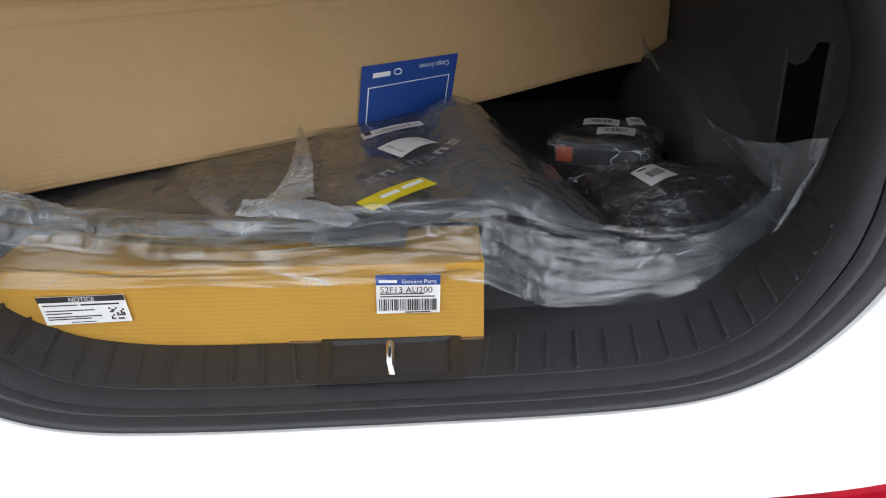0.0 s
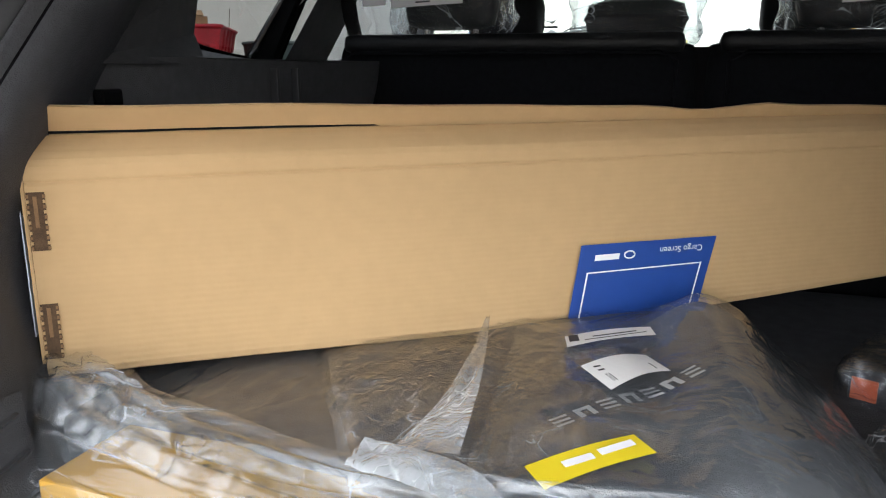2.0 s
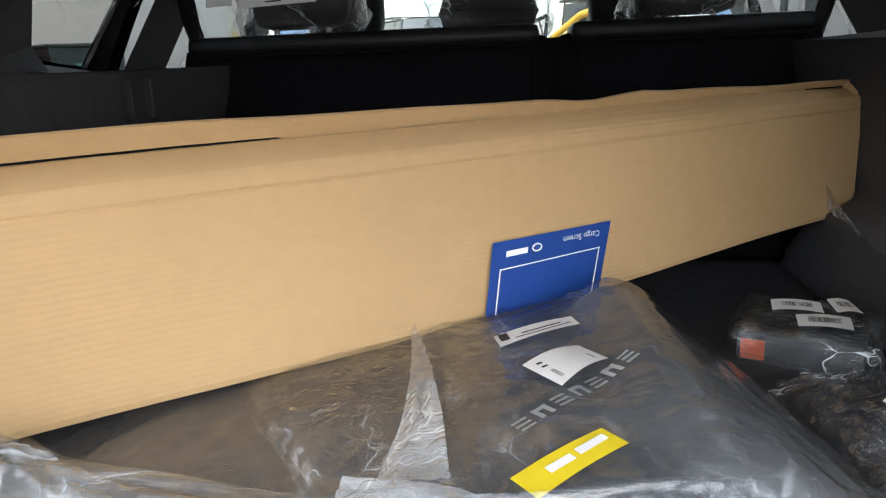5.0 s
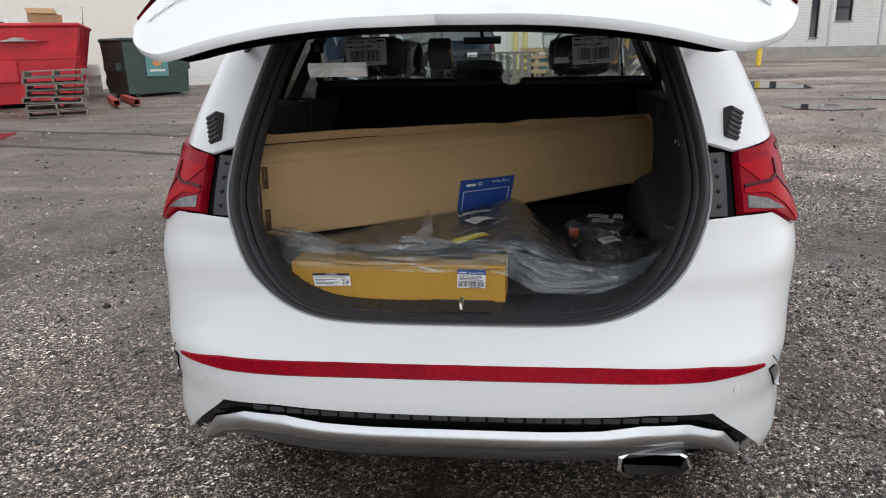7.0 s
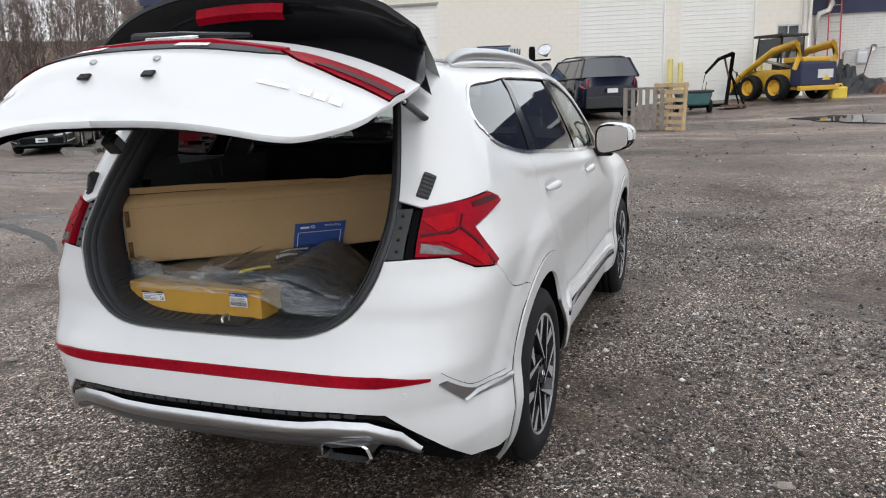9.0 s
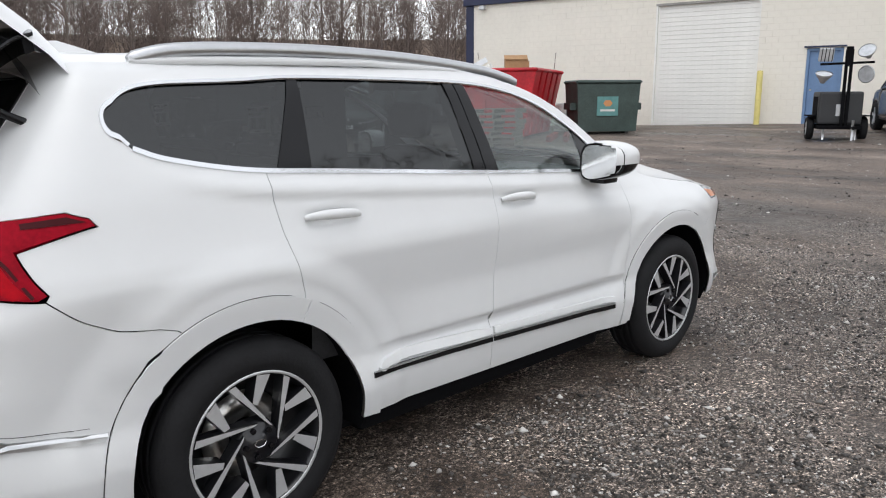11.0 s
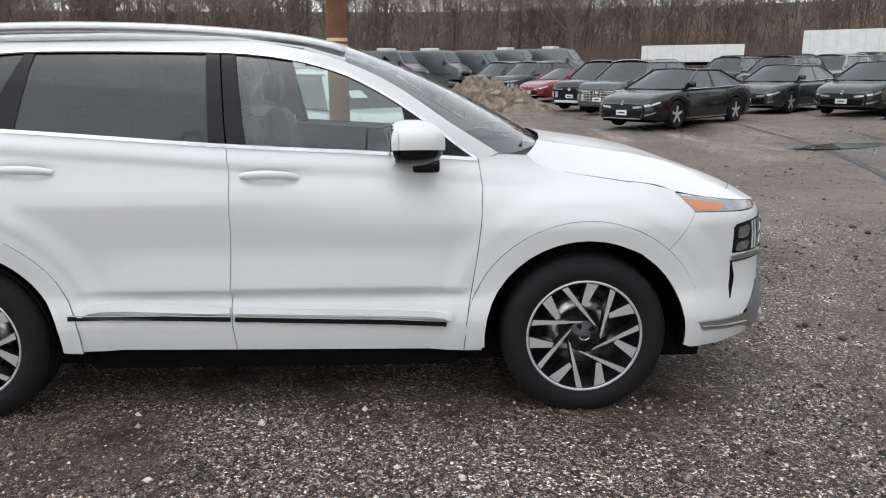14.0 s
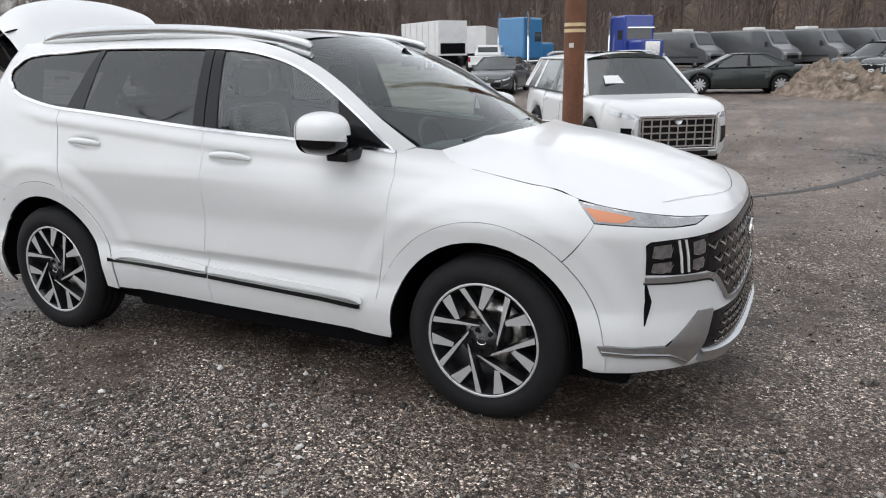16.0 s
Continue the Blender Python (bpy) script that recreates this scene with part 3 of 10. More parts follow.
for hub, a0, a1 in ((0, 196, 66.3), (0, 65.7, -4.5), (1, 184.5, -5)):
    panel("arch_trim", arc(hub, R_ARCH - 0.012, a0, a1, 22) + arc(hub, R_ARCH + 0.072, a1, a0, 22), white_paint, car, off=0.007, edge=0.016, gap=0.0)
    strips("arch_seam", arc(hub, R_ARCH + 0.0735, a0, a1, 30)[2:-2], 0.0016, gap_black, car, off=0.0012, thick=0.002)
# dark body behind the gaps
panel("inner_shell", [(C_REAR, 0.50), (0.45, 0.34), (0.60, 0.31)] + arc(0, R_ARCH + 0.02, 186, -6) + [(1.6, 0.30), (3.34, 0.29)] + arc(1, R_ARCH + 0.02, 187, -7) + [(4.4, 0.29), (C_FRONT, 0.34), (C_FRONT, 0.80), (4.30, 0.93), (3.5, 1.10), (2.3, 1.20), (1.2, 1.28), (0.75, 1.10), (0.45, 0.98), (ux(0.70, 0.9), 0.90), (ux(0.5, 0.75), 0.74), (C_REAR, 0.72)],
      gap_black, car, weld=True, off=-0.045, edge=0.0, step=0.06)

# windows
def glass(name, poly, mat, label=""):
    ob = panel(name, poly, mat, car, label, edge=0.004, off=-0.006, gap=0.0, step=0.08)
    return ob
tq = [p for p in win_top[::-1] if p[0] < 1.415]
glass("quarter_window", [p for p in belt if p[0] < 1.26] + [(1.26, float(belt_z(1.26))), (1.415, top_z(1.415))] + tq[::-1][:-1], privacy_glass)
glass("rear_door_window", [(y, float(belt_z(y))) for y in np.linspace(1.405, 2.23, 8)] + [(y, top_z(y)) for y in np.linspace(2.20, 1.46, 8)], privacy_glass)
glass("front_door_window", [(y, float(belt_z(y))) for y in np.linspace(2.39, 3.10, 8)] + [(y, top_z(y)) for y in np.linspace(3.05, 2.33, 10)], door_glass)
panel("window_divider", [(1.26, float(belt_z(1.26))), (1.405, float(belt_z(1.405))), (1.46, top_z(1.46)), (1.415, top_z(1.415))], gloss_black, car, off=-0.003)
panel("door_pillar", [(2.23, float(belt_z(2.23))), (2.303, float(belt_z(2.3))), (2.262, top_z(2.265)), (2.20, top_z(2.2))], gloss_black, car, off=-0.002)
panel("door_pillar", [(2.307, float(belt_z(2.307))), (2.39, float(belt_z(2.39))), (2.33, top_z(2.33)), (2.266, top_z(2.266))], gloss_black, car, off=-0.002)
panel("mirror_sail", [(3.10, float(belt_z(3.10)))] + [(y, float(belt_z(y))) for y in np.linspace(3.2, 3.36, 4)] + [(y, top_z(y)) for y in np.linspace(3.34, 3.05, 6)], gloss_black, car, off=-0.003)
strips("window_trim", belt, 0.020, chrome, car, off=0.005)
strips("window_trim", win_top[:-1], 0.014, chrome, car, off=0.005)

# bonnet, windscreen, roof
def patch(name, edge_pts, mid_pts, mat, label="", n=14, px=1.0, py=2.0, pz=2.6, parent=None, extra=None):
    """A sheet between its right edge, its middle line and the mirrored left edge."""
    v, f = [], []
    S = np.linspace(-1, 1, 2 * n + 1)
    for e, c in zip(edge_pts, mid_pts):
        for s in S:
            a = abs(s)
            x, y, z = s * e[0], c[1] + (e[1] - c[1]) * a ** py, c[2] + (e[2] - c[2]) * a ** pz
            v.append((x, y, z + (extra(x, y) if extra else 0.0)))
    m = len(S)
    for i in range(len(edge_pts) - 1):
        for j in range(m - 1):
            f.append((i * m + j, i * m + j + 1, (i + 1) * m + j + 1, (i + 1) * m + j))
    return put(name, v, f, mat, parent or car, label, smooth=True)


hood_edge = [skin(u, z, -0.001)[0] for u, z in hood_uz]
hy = 3.74 + (4.782 - 3.74) * np.linspace(0, 1, len(hood_uz)) ** 0.85
hood_mid = [(0, y, float(table(y, [(3.74, 1.205), (4.04, 1.165), (4.33, 1.095), (4.60, 0.998), (4.71, 0.950), (4.782, 0.893)]))) for y in hy]
hood = patch("bonnet", hood_edge, hood_mid, white_paint, extra=lambda x, y: 0.010 * math.exp(-((abs(x) - 0.46 + 0.10 * (y - 4.0)) / 0.06) ** 2) * float(smooth01(4.75, 4.3, y)))
# the gap between bonnet and nose panel, lying on the bonnet's surface
hood_pts = np.array([v.co for v in hood.data.vertices])
def hood_z(x, y):
    d = np.hypot(hood_pts[:, 0] - x, hood_pts[:, 1] - y)
    k = np.argsort(d)[:6]
    w = 1 / (d[k] + 1e-3) ** 2
    return float((hood_pts[k, 2] * w).sum() / w.sum())
seam_v = []
for t in np.linspace(-1, 1, 41):
    x, y = 0.675 * t, 4.722 - 0.185 * abs(t) ** 1.8
    z = hood_z(x, y) + 0.003
    seam_v += [(x, y - 0.0012, z), (x, y + 0.0012, z)]
put("bonnet_gap", seam_v, [(2 * i, 2 * i + 1, 2 * i + 3, 2 * i + 2) for i in range(40)], gap_black, car)
roof_e = [skin(u, z, -0.004)[0] for u, z in roof_line if u < 2.66]
roof_mid = [(0, p[1], p[2] + 0.052) for p in roof_e]
k = int(len(roof_e) * 0.30)
patch("roof", roof_e[:k + 1], roof_mid[:k + 1], white_paint)
patch("roof_glass", roof_e[k:], roof_mid[k:], gloss_black, "dark panoramic roof glass")
top_e, low_e = np.array(roof_e[-1]), np.array([0.74, 3.50, 1.160])
ws_e = [tuple(top_e + (low_e - top_e) * t + np.array([0.012, 0, 0.010]) * math.sin(math.pi * t)) for t in np.linspace(0.02, 1, 12)]
ws_m = [(0, 2.72 + (3.76 - 2.72) * t, 1.672 + (1.175 - 1.672) * t + 0.035 * math.sin(math.pi * t)) for t in np.linspace(0.0, 1, 12)]
patch("windscreen", ws_e, ws_m, screen_glass, py=2.2, pz=2.2)
patch("cowl", [(0.745, 3.505, 1.150), (0.76, 3.62, 1.125)], [(0, 3.765, 1.160), (0, 3.80, 1.165)], black_trim)

# ---- wheels ----
def make_wheel(name, radius=0.374, rim=0.262, width=0.235, fancy=True):
    """A wheel standing on the x axis, its face towards +x."""
    w = thing(name, "", "")
    for key in ("label", "category"):
        if key in w:
            del w[key]
    h = width / 2
    prof = [(-h + 0.01, rim - 0.012), (-h, rim + 0.02), (-h, radius - 0.045), (-h + 0.022, radius - 0.010), (-h + 0.05, radius)]
    for k in range(-1, 2):
        c = k * 0.05
        prof += [(c - 0.02, radius), (c - 0.006, radius), (c - 0.005, radius - 0.008), (c + 0.005, radius - 0.008), (c + 0.006, radius)]
    prof += [(h - 0.05, radius), (h - 0.022, radius - 0.010), (h, radius - 0.045), (h + 0.004, radius - 0.075), (h, rim + 0.02), (h - 0.012, rim - 0.004)]
    v, f = lathe(prof, 56)
    put("tyre", v, f, tyre_rubber, w, smooth=True)
    prof = [(h - 0.013, rim + 0.002), (h - 0.008, rim - 0.004), (h - 0.014, rim - 0.012), (h - 0.05, rim - 0.022), (h - 0.12, rim - 0.03), (h - 0.16, 0.10), (h - 0.16, 0.0)]
    v, f = lathe(prof, 48)
    put("rim_barrel", v, f, rim_dark, w, smooth=True)
    prof = [(h - 0.014, rim + 0.001), (h - 0.006, rim - 0.003), (h - 0.012, rim - 0.012)]
    v, f = lathe(prof, 48)
    put("rim_lip", v, f, rim_face, w, smooth=True)
    if not fancy:
        for k in range(5):
            m = Matrix.Rotation(2 * math.pi * k / 5, 4, "X")
            bm = bmesh.new()
            box(bm, h - 0.05, h - 0.012, -0.035, 0.035, 0.03, rim - 0.008, 0.006, m)
            part("spoke", bm, rim_face, w)
        v, f = lathe([(h - 0.02, 0.07), (h - 0.005, 0.05), (h - 0.004, 0.0)], 20)
        put("hub_cap", v, f, rim_dark, w, smooth=True)
        return w

    def blade(poly, depth, top, mat_face, turn, inner=0.75):
        """A machined spoke: a flat face and dark sloping flanks; poly is in (across, out) of the wheel."""
        n = len(poly)
        cx, cy = sum(p[0] for p in poly) / n, sum(p[1] for p in poly) / n
        vv = [(top, p[0], p[1]) for p in poly] + [(top - depth, cx + (p[0] - cx) * 1.12, cy + (p[1] - cy) * 1.02) for p in poly]
        ff = [tuple(range(n)) if area2(poly) > 0 else tuple(range(n))[::-1]]
        R = Matrix.Rotation(turn, 4, "X")
        vv = [R @ Vector(q) for q in vv]
        s = put("spoke", vv[:n], ff, mat_face, w)
        sides = [(i, i + n, (i + 1) % n + n, (i + 1) % n) if area2(poly) > 0 else (i, (i + 1) % n, (i + 1) % n + n, i + n) for i in range(n)]
        put("spoke_flank", vv, sides, rim_dark, s)
    for k in range(7):
        a = -2 * math.pi * k / 7
        # a long thin blade running off the hub at a slant, and a broad one that branches from it to the rim
        blade([(0.040, 0.056), (0.054, 0.049), (-0.080, 0.232), (-0.106, 0.222)], 0.055, h - 0.010, rim_face, a)
        blade([(-0.018, 0.150), (0.002, 0.138), (0.056, 0.240), (0.004, 0.248)], 0.06, h - 0.014, rim_face, a)
    v, f = lathe([(h - 0.06, 0.085), (h - 0.025, 0.078), (h - 0.018, 0.070), (h - 0.018, 0.036), (h - 0.010, 0.034), (h - 0.008, 0.0)], 30)
    hub = put("hub_cap", v, f, rim_dark, w, smooth=True)
    for k in range(5):
        a = 2 * math.pi * k / 5 + 0.75
        v, f = lathe([(h - 0.020, 0.011), (h - 0.008, 0.010), (h - 0.007, 0.0)], 10)
        put("lug_nut", [(p[0], p[1] + 0.053 * math.cos(a), p[2] + 0.053 * math.sin(a)) for p in v], f, gloss_black, hub)
    v, f = tube_mesh([(h - 0.006, 0.021 * math.cos(a), 0.014 * math.sin(a)) for a in np.linspace(0, 2 * math.pi, 20, endpoint=False)], 0.002, 5, True)
    put("emblem", v, f, chrome, hub)
    v, f = lathe([(-0.02, 0.16), (-0.005, 0.16), (-0.005, 0.06), (-0.02, 0.06)], 30)
    put("brake_disc", v, f, steel, w, smooth=True)
    return w


wheel = make_wheel("wheel")
wheel.parent = car
wheel.matrix_world = pose(0.818, 1.09, 0.364)
for y, s in ((3.855, 1), (1.09, -1), (3.855, -1)):
    c = copy_thing(wheel, pose(0.818 * s, y, 0.364, 0, 0, 0 if s > 0 else 180))
# dark wheel wells
for i, (hy0, hz0) in enumerate(HUBS):
    for s in (1, -1):
        pts = arc(i, R_ARCH + 0.012, -12, 192, 24)
        real = [tuple(skin(u, z)[0]) for u, z in pts]
        v = [(s * (p[0] - 0.012), p[1], p[2]) for p in real] + [(s * 0.45, p[1], p[2]) for p in real] + [(s * 0.45, hy0, hz0)]
        n = len(pts)
        f = [(a, a + 1, n + a + 1, n + a) for a in range(n - 1)] + [(n + a, n + a + 1, 2 * n) for a in range(n - 1)]
        put("wheel_well", v, f, gap_black, car)
# extra low box, added to keep light from under the car
boxed("light_block", (-0.80, 0.80, 1.62, 3.30, 0.185, 0.335), gap_black, car, bevel=0.03)
boxed("underbody", (-0.74, 0.74, 0.55, 4.45, 0.19, 0.34), gap_black, car, bevel=0.03)


# ---- car: lamps, trims and fittings ----
panel("tail_lamp", lamp, red_lens, car, "red tail lamp with a dark lower corner", gap=0.004, off=0.010, edge=0.03)
panel("tail_lamp_glow", [(uy(0.305, 1.125), 1.126), (uy(0.300, 1.168), 1.168), (uy(0.375, 1.18), 1.182), (uy(0.352, 1.14), 1.138)], bright_red, car, "bright red light guide", gap=0.0, off=0.0125, edge=0.002)
panel("tail_lamp_glow", [(ux(0.715, 1.10), 1.103), (ux(0.715, 1.11), 1.113), (uy(0.335, 1.118), 1.118), (uy(0.375, 1.09), 1.095), (uy(0.425, 1.01), 1.010), (uy(0.385, 1.005), 1.006), (uy(0.33, 1.06), 1.065), (uy(0.30, 1.095), 1.098)], bright_red, car, "bright red light guide", gap=0.0, off=0.0125, edge=0.002)
strips("lamp_line", [(uy(0.39, 1.17), 1.172), (uy(0.362, 1.135), 1.135), (uy(0.39, 1.09), 1.090), (uy(0.432, 1.005), 1.006)], 0.012, dark_red, car, off=0.0135)
strips("lamp_line", [(ux(0.715, 1.12), 1.119), (uy(0.33, 1.122), 1.123), (uy(0.362, 1.135), 1.135)], 0.008, dark_red, car, off=0.0138)
panel("tail_lamp_band", [(uy(0.44, 1.19), 1.190), (uy(0.60, 1.20), 1.200), (uy(0.55, 1.218), 1.218), (uy(0.44, 1.205), 1.206)], dark_red, car, gap=0.0, off=0.0125, edge=0.002)
panel("reversing_lamp", [(ux(0.722, 1.066), 1.068), (uy(0.325, 1.05), 1.052), (uy(0.29, 1.08), 1.084), (ux(0.722, 1.095), 1.097)], smoke_lens, car, gap=0.0, off=0.0125, edge=0.002)
panel("lamp_bracket", [(ux(0.621, 1.055), 1.055), (ux(0.676, 1.055), 1.055), (ux(0.682, 1.2), 1.207), (ux(0.632, 1.2), 1.207)], black_trim, car, off=-0.004)
panel("lamp_gap", [(ux(0.678, 1.055), 1.055), (ux(LAMP_X - 0.002, 1.055), 1.055), (ux(LAMP_X - 0.002, 1.2), 1.207), (ux(0.684, 1.2), 1.207)], gap_black, car, off=-0.02)
for z in (1.08, 1.115, 1.15, 1.185):
    for s in (1, -1):
        p = skin(ux(0.652, z), z, -0.003)[0]
        v, f = lathe([(0, 0.006), (0.003, 0.005), (0.004, 0.0)], 8, "z")
        R = Matrix.Translation((s * p[0], p[1], p[2])) @ Matrix.Rotation(radians(90), 4, "X")
        put("clip", [R @ Vector(q) for q in v], f, gloss_black, car)
# rubber stops on the pillars
for s in (1, -1):
    p, n = skin(ux(0.705, 1.27), 1.27, 0.0)
    M = Matrix.Translation((s * p[0], p[1] - 0.004, 1.27)) @ Matrix.Rotation(radians(s * 14), 4, "Y") @ Matrix.Rotation(radians(-28), 4, "X") @ Matrix.Rotation(radians(s * 25), 4, "Z")
    st = boxed("rubber_stop", (-0.022, 0.022, -0.012, 0.02, -0.045, 0.045), rubber, car, bevel=0.006, m=M)
    for k in range(6):
        boxed("ridge", (-0.020, 0.020, -0.016, -0.010, -0.038 + k * 0.014, -0.031 + k * 0.014), rubber, st, m=M)

# rear bumper: red strip, sensors, skid plate, exhaust
refl = smooth_line([(C_REAR, 0.690), (ux(0.30, 0.690), 0.690), (ux(0.50, 0.686), 0.686), (ux(0.65, 0.683), 0.683), (ux(0.775, 0.68), 0.680)])
wid = [0.041] * (len(refl) - 8) + list(np.linspace(0.041, 0.010, 8))
strips("reflector", refl, wid, red_lens, car, "long red reflector strip in the bumper", off=0.004)
fin = [(0.18, 0.660), (0.204, 0.664), (0.27, 0.622), (0.336, 0.596), (0.46, 0.583), (0.591, 0.568), (0.576, 0.541), (0.46, 0.554), (0.336, 0.567), (0.286, 0.568), (0.24, 0.603)]
panel("corner_trim", [(uy(y, z), z) for y, z in fin], satin, car, "satin silver trim on the bumper corner", gap=0.0, off=0.005, edge=0.012)
strips("trim_facet", [(uy(0.28, 0.575), 0.574), (uy(0.336, 0.587), 0.587), (uy(0.46, 0.576), 0.576), (uy(0.585, 0.562), 0.562)], [0.006, 0.014, 0.014, 0.012], satin, car, off=0.007, thick=0.006, lift=0.006)
strips("bumper_seam", smooth_line([(uy(0.185, 0.70), 0.696), (uy(0.26, 0.64), 0.642), (uy(0.324, 0.615), 0.615), (uy(0.539, 0.592), 0.592)]), 0.0022, gap_black, car, off=0.0008, thick=0.002)
for s in (1, -1):
    for x, z in ((0.285, 0.628), (0.70, 0.635)):
        p, n = skin(ux(x, z), z, 0.001)
        n = Vector((s * n[0], n[1], n[2]))
        M = Matrix.Translation((s * p[0], p[1], p[2])) @ n.to_track_quat("Z", "Y").to_matrix().to_4x4()
        v, f = lathe([(0.0005, 0.013), (0.0015, 0.0115), (0.0005, 0.0108), (0.001, 0.0)], 18, "z")
        put("parking_sensor", [M @ Vector(q) for q in v], f, white_paint, car)
    p, n = skin(ufy(4.285, 0.6), 0.6, 0.001)
    M = Matrix.Translation((s * p[0], p[1], p[2])) @ Vector((s * n[0], n[1], n[2])).to_track_quat("Z", "Y").to_matrix().to_4x4()
    v, f = lathe([(0.0005, 0.013), (0.0015, 0.0115), (0.0005, 0.0108), (0.001, 0.0)], 18, "z")
    put("parking_sensor", [M @ Vector(q) for q in v], f, white_paint, car)


def low_rear(x, z0, bulge=0.0):
    w = float(half_width(Y0, max(z0, 0.40)))
    return float(skin(ux(min(abs(x), w * 0.97), max(z0, 0.40)), max(z0, 0.40))[0][1])


def rear_sheet(name, top, bottom, mat, label="", y_top=0.0, y_low=0.0, n=30, weld=0):
    """A sheet across the lower tail from the line top to the line bottom, both (x, z), set in by y_top and y_low."""
    xs = np.linspace(-1, 1, 2 * n + 1)
    rows = 7
    v, f = [], []
    for s in xs:
        a = abs(s)
        tx, tz = np.interp(a, np.linspace(0, 1, len(top)), [p[0] for p in top]), np.interp(a, np.linspace(0, 1, len(top)), [p[1] for p in top])
        lx, lz = np.interp(a, np.linspace(0, 1, len(bottom)), [p[0] for p in bottom]), np.interp(a, np.linspace(0, 1, len(bottom)), [p[1] for p in bottom])
        for r in range(rows):
            t = r / (rows - 1)
            x, z = tx + (lx - tx) * t, tz + (lz - tz) * t
            y = low_rear(x, z) + y_top + (y_low - y_top) * t - 0.012 * math.sin(math.pi * t)
            v.append((math.copysign(x, s) if s else 0.0, y, z))
    for i in range(len(xs) - 1):
        for r in range(rows - 1):
            f.append((i * rows + r, (i + 1) * rows + r, (i + 1) * rows + r + 1, i * rows + r + 1)[::-1])
    return put(name, v, f, mat, car, label, smooth=True)


rear_sheet("bumper_grille", [(0, 0.598), (0.30, 0.600), (0.48, 0.603), (0.62, 0.593), (0.715, 0.540), (0.76, 0.465)], [(0, 0.530), (0.30, 0.530), (0.48, 0.536), (0.60, 0.532), (0.69, 0.500), (0.74, 0.445)], gloss_black, "black mesh band above the skid plate", 0.012, 0.028)
for k in range(-11, 12):
    x = k * 0.048
    y = low_rear(x, 0.575) + 0.004
    boxed("grille_rib", (x - 0.020, x + 0.020, y, y + 0.02, 0.560, 0.574), black_trim, car, bevel=0.003)
rear_sheet("skid_plate", [(0, 0.534), (0.22, 0.534), (0.36, 0.538), (0.46, 0.550), (0.58, 0.545), (0.68, 0.506), (0.735, 0.440)], [(0, 0.478), (0.22, 0.478), (0.36, 0.484), (0.46, 0.492), (0.58, 0.492), (0.66, 0.464), (0.725, 0.418)], satin, "brushed silver skid plate", 0.006, 0.0)
rear_sheet("lower_bumper", [(0, 0.478), (0.22, 0.478), (0.36, 0.484), (0.46, 0.492), (0.58, 0.492), (0.66, 0.464), (0.725, 0.418)], [(0, 0.405), (0.2, 0.405), (0.4, 0.412), (0.52, 0.425), (0.60, 0.440), (0.66, 0.435), (0.715, 0.395)], material("grey_plastic", (0.16, 0.16, 0.165), 0.35, 0.7, scale=18, amount=0.15), "", 0.0, 0.05)
bm = bmesh.new()
pipe = [(-0.098, -0.026), (-0.086, -0.034), (0.070, -0.030), (0.092, -0.012), (0.078, 0.022), (0.062, 0.030), (-0.080, 0.026), (-0.096, 0.012)]
pv = [(0.505 + a * k, y, 0.437 + b * k) for k, y in ((1, 0.075), (0.90, 0.07), (0.86, 0.24)) for a, b in pipe] + [(0.505 + a, 0.24, 0.437 + b) for a, b in pipe]
n8 = len(pipe)
pf = [(r * n8 + i, r * n8 + (i + 1) % n8, (r + 1) * n8 + (i + 1) % n8, (r + 1) * n8 + i) for r in range(2) for i in range(n8)] + [(i, 3 * n8 + i, 3 * n8 + (i + 1) % n8, (i + 1) % n8) for i in range(n8)]
ex = put("exhaust", pv, pf, chrome, car, "chrome exhaust finisher")
put("exhaust_mouth", [(0.505 + a * 0.87, 0.20, 0.437 + b * 0.87) for a, b in pipe], [tuple(range(n8))], gap_black, ex)

# sides: mouldings, handles, mirrors, rails
strips("side_moulding", [(1.585, 0.487), (1.75, 0.482), (2.0, 0.475), (2.285, 0.468)], 0.026, gloss_black, car, off=0.014, thick=0.014)
strips("side_moulding", [(2.305, 0.467), (2.6, 0.458), (3.0, 0.447), (3.24, 0.440)], 0.026, gloss_black, car, off=0.014, thick=0.014)
strips("moulding_edge", [(1.585, 0.499), (2.0, 0.488), (2.285, 0.481)], 0.006, satin, car, off=0.016, thick=0.012)
strips("moulding_edge", [(2.305, 0.480), (2.6, 0.471), (3.0, 0.460), (3.24, 0.453)], 0.006, satin, car, off=0.016, thick=0.012)
for a, b, lead in (((1.74, 0.525), (2.285, 0.505), 1.62), ((2.305, 0.505), (3.14, 0.482), 3.26)):
    line = smooth_line([(lead, 0.500), a, b] if lead < 2 else [a, b, (lead, 0.462)], 6)
    strips("door_blade", line, [0.02] + [0.045] * (len(line) - 2) + [0.03] if lead < 2 else [0.035] * (len(line) - 2) + [0.03, 0.015], white_paint, car, off=0.015, thick=0.016)
for s in (1, -1):
    for y0 in (1.33, 2.365):
        zc = 1.130 if y0 < 2 else 1.096
        pts, rad = [], []
        for t in np.linspace(0, 1, 14):
            y = y0 + 0.245 * t
            p, n = skin(y, zc - 0.008 * t, 0.004 + 0.036 * math.sin(math.pi * min(1, max(0, t))) ** 0.5)
            pts.append((s * p[0], p[1], p[2]))
            rad.append(0.008 + 0.007 * math.sin(math.pi * t) ** 0.5)
        h = tube("door_handle", pts, rad, white_paint, car, sides=12, flat=1.25)

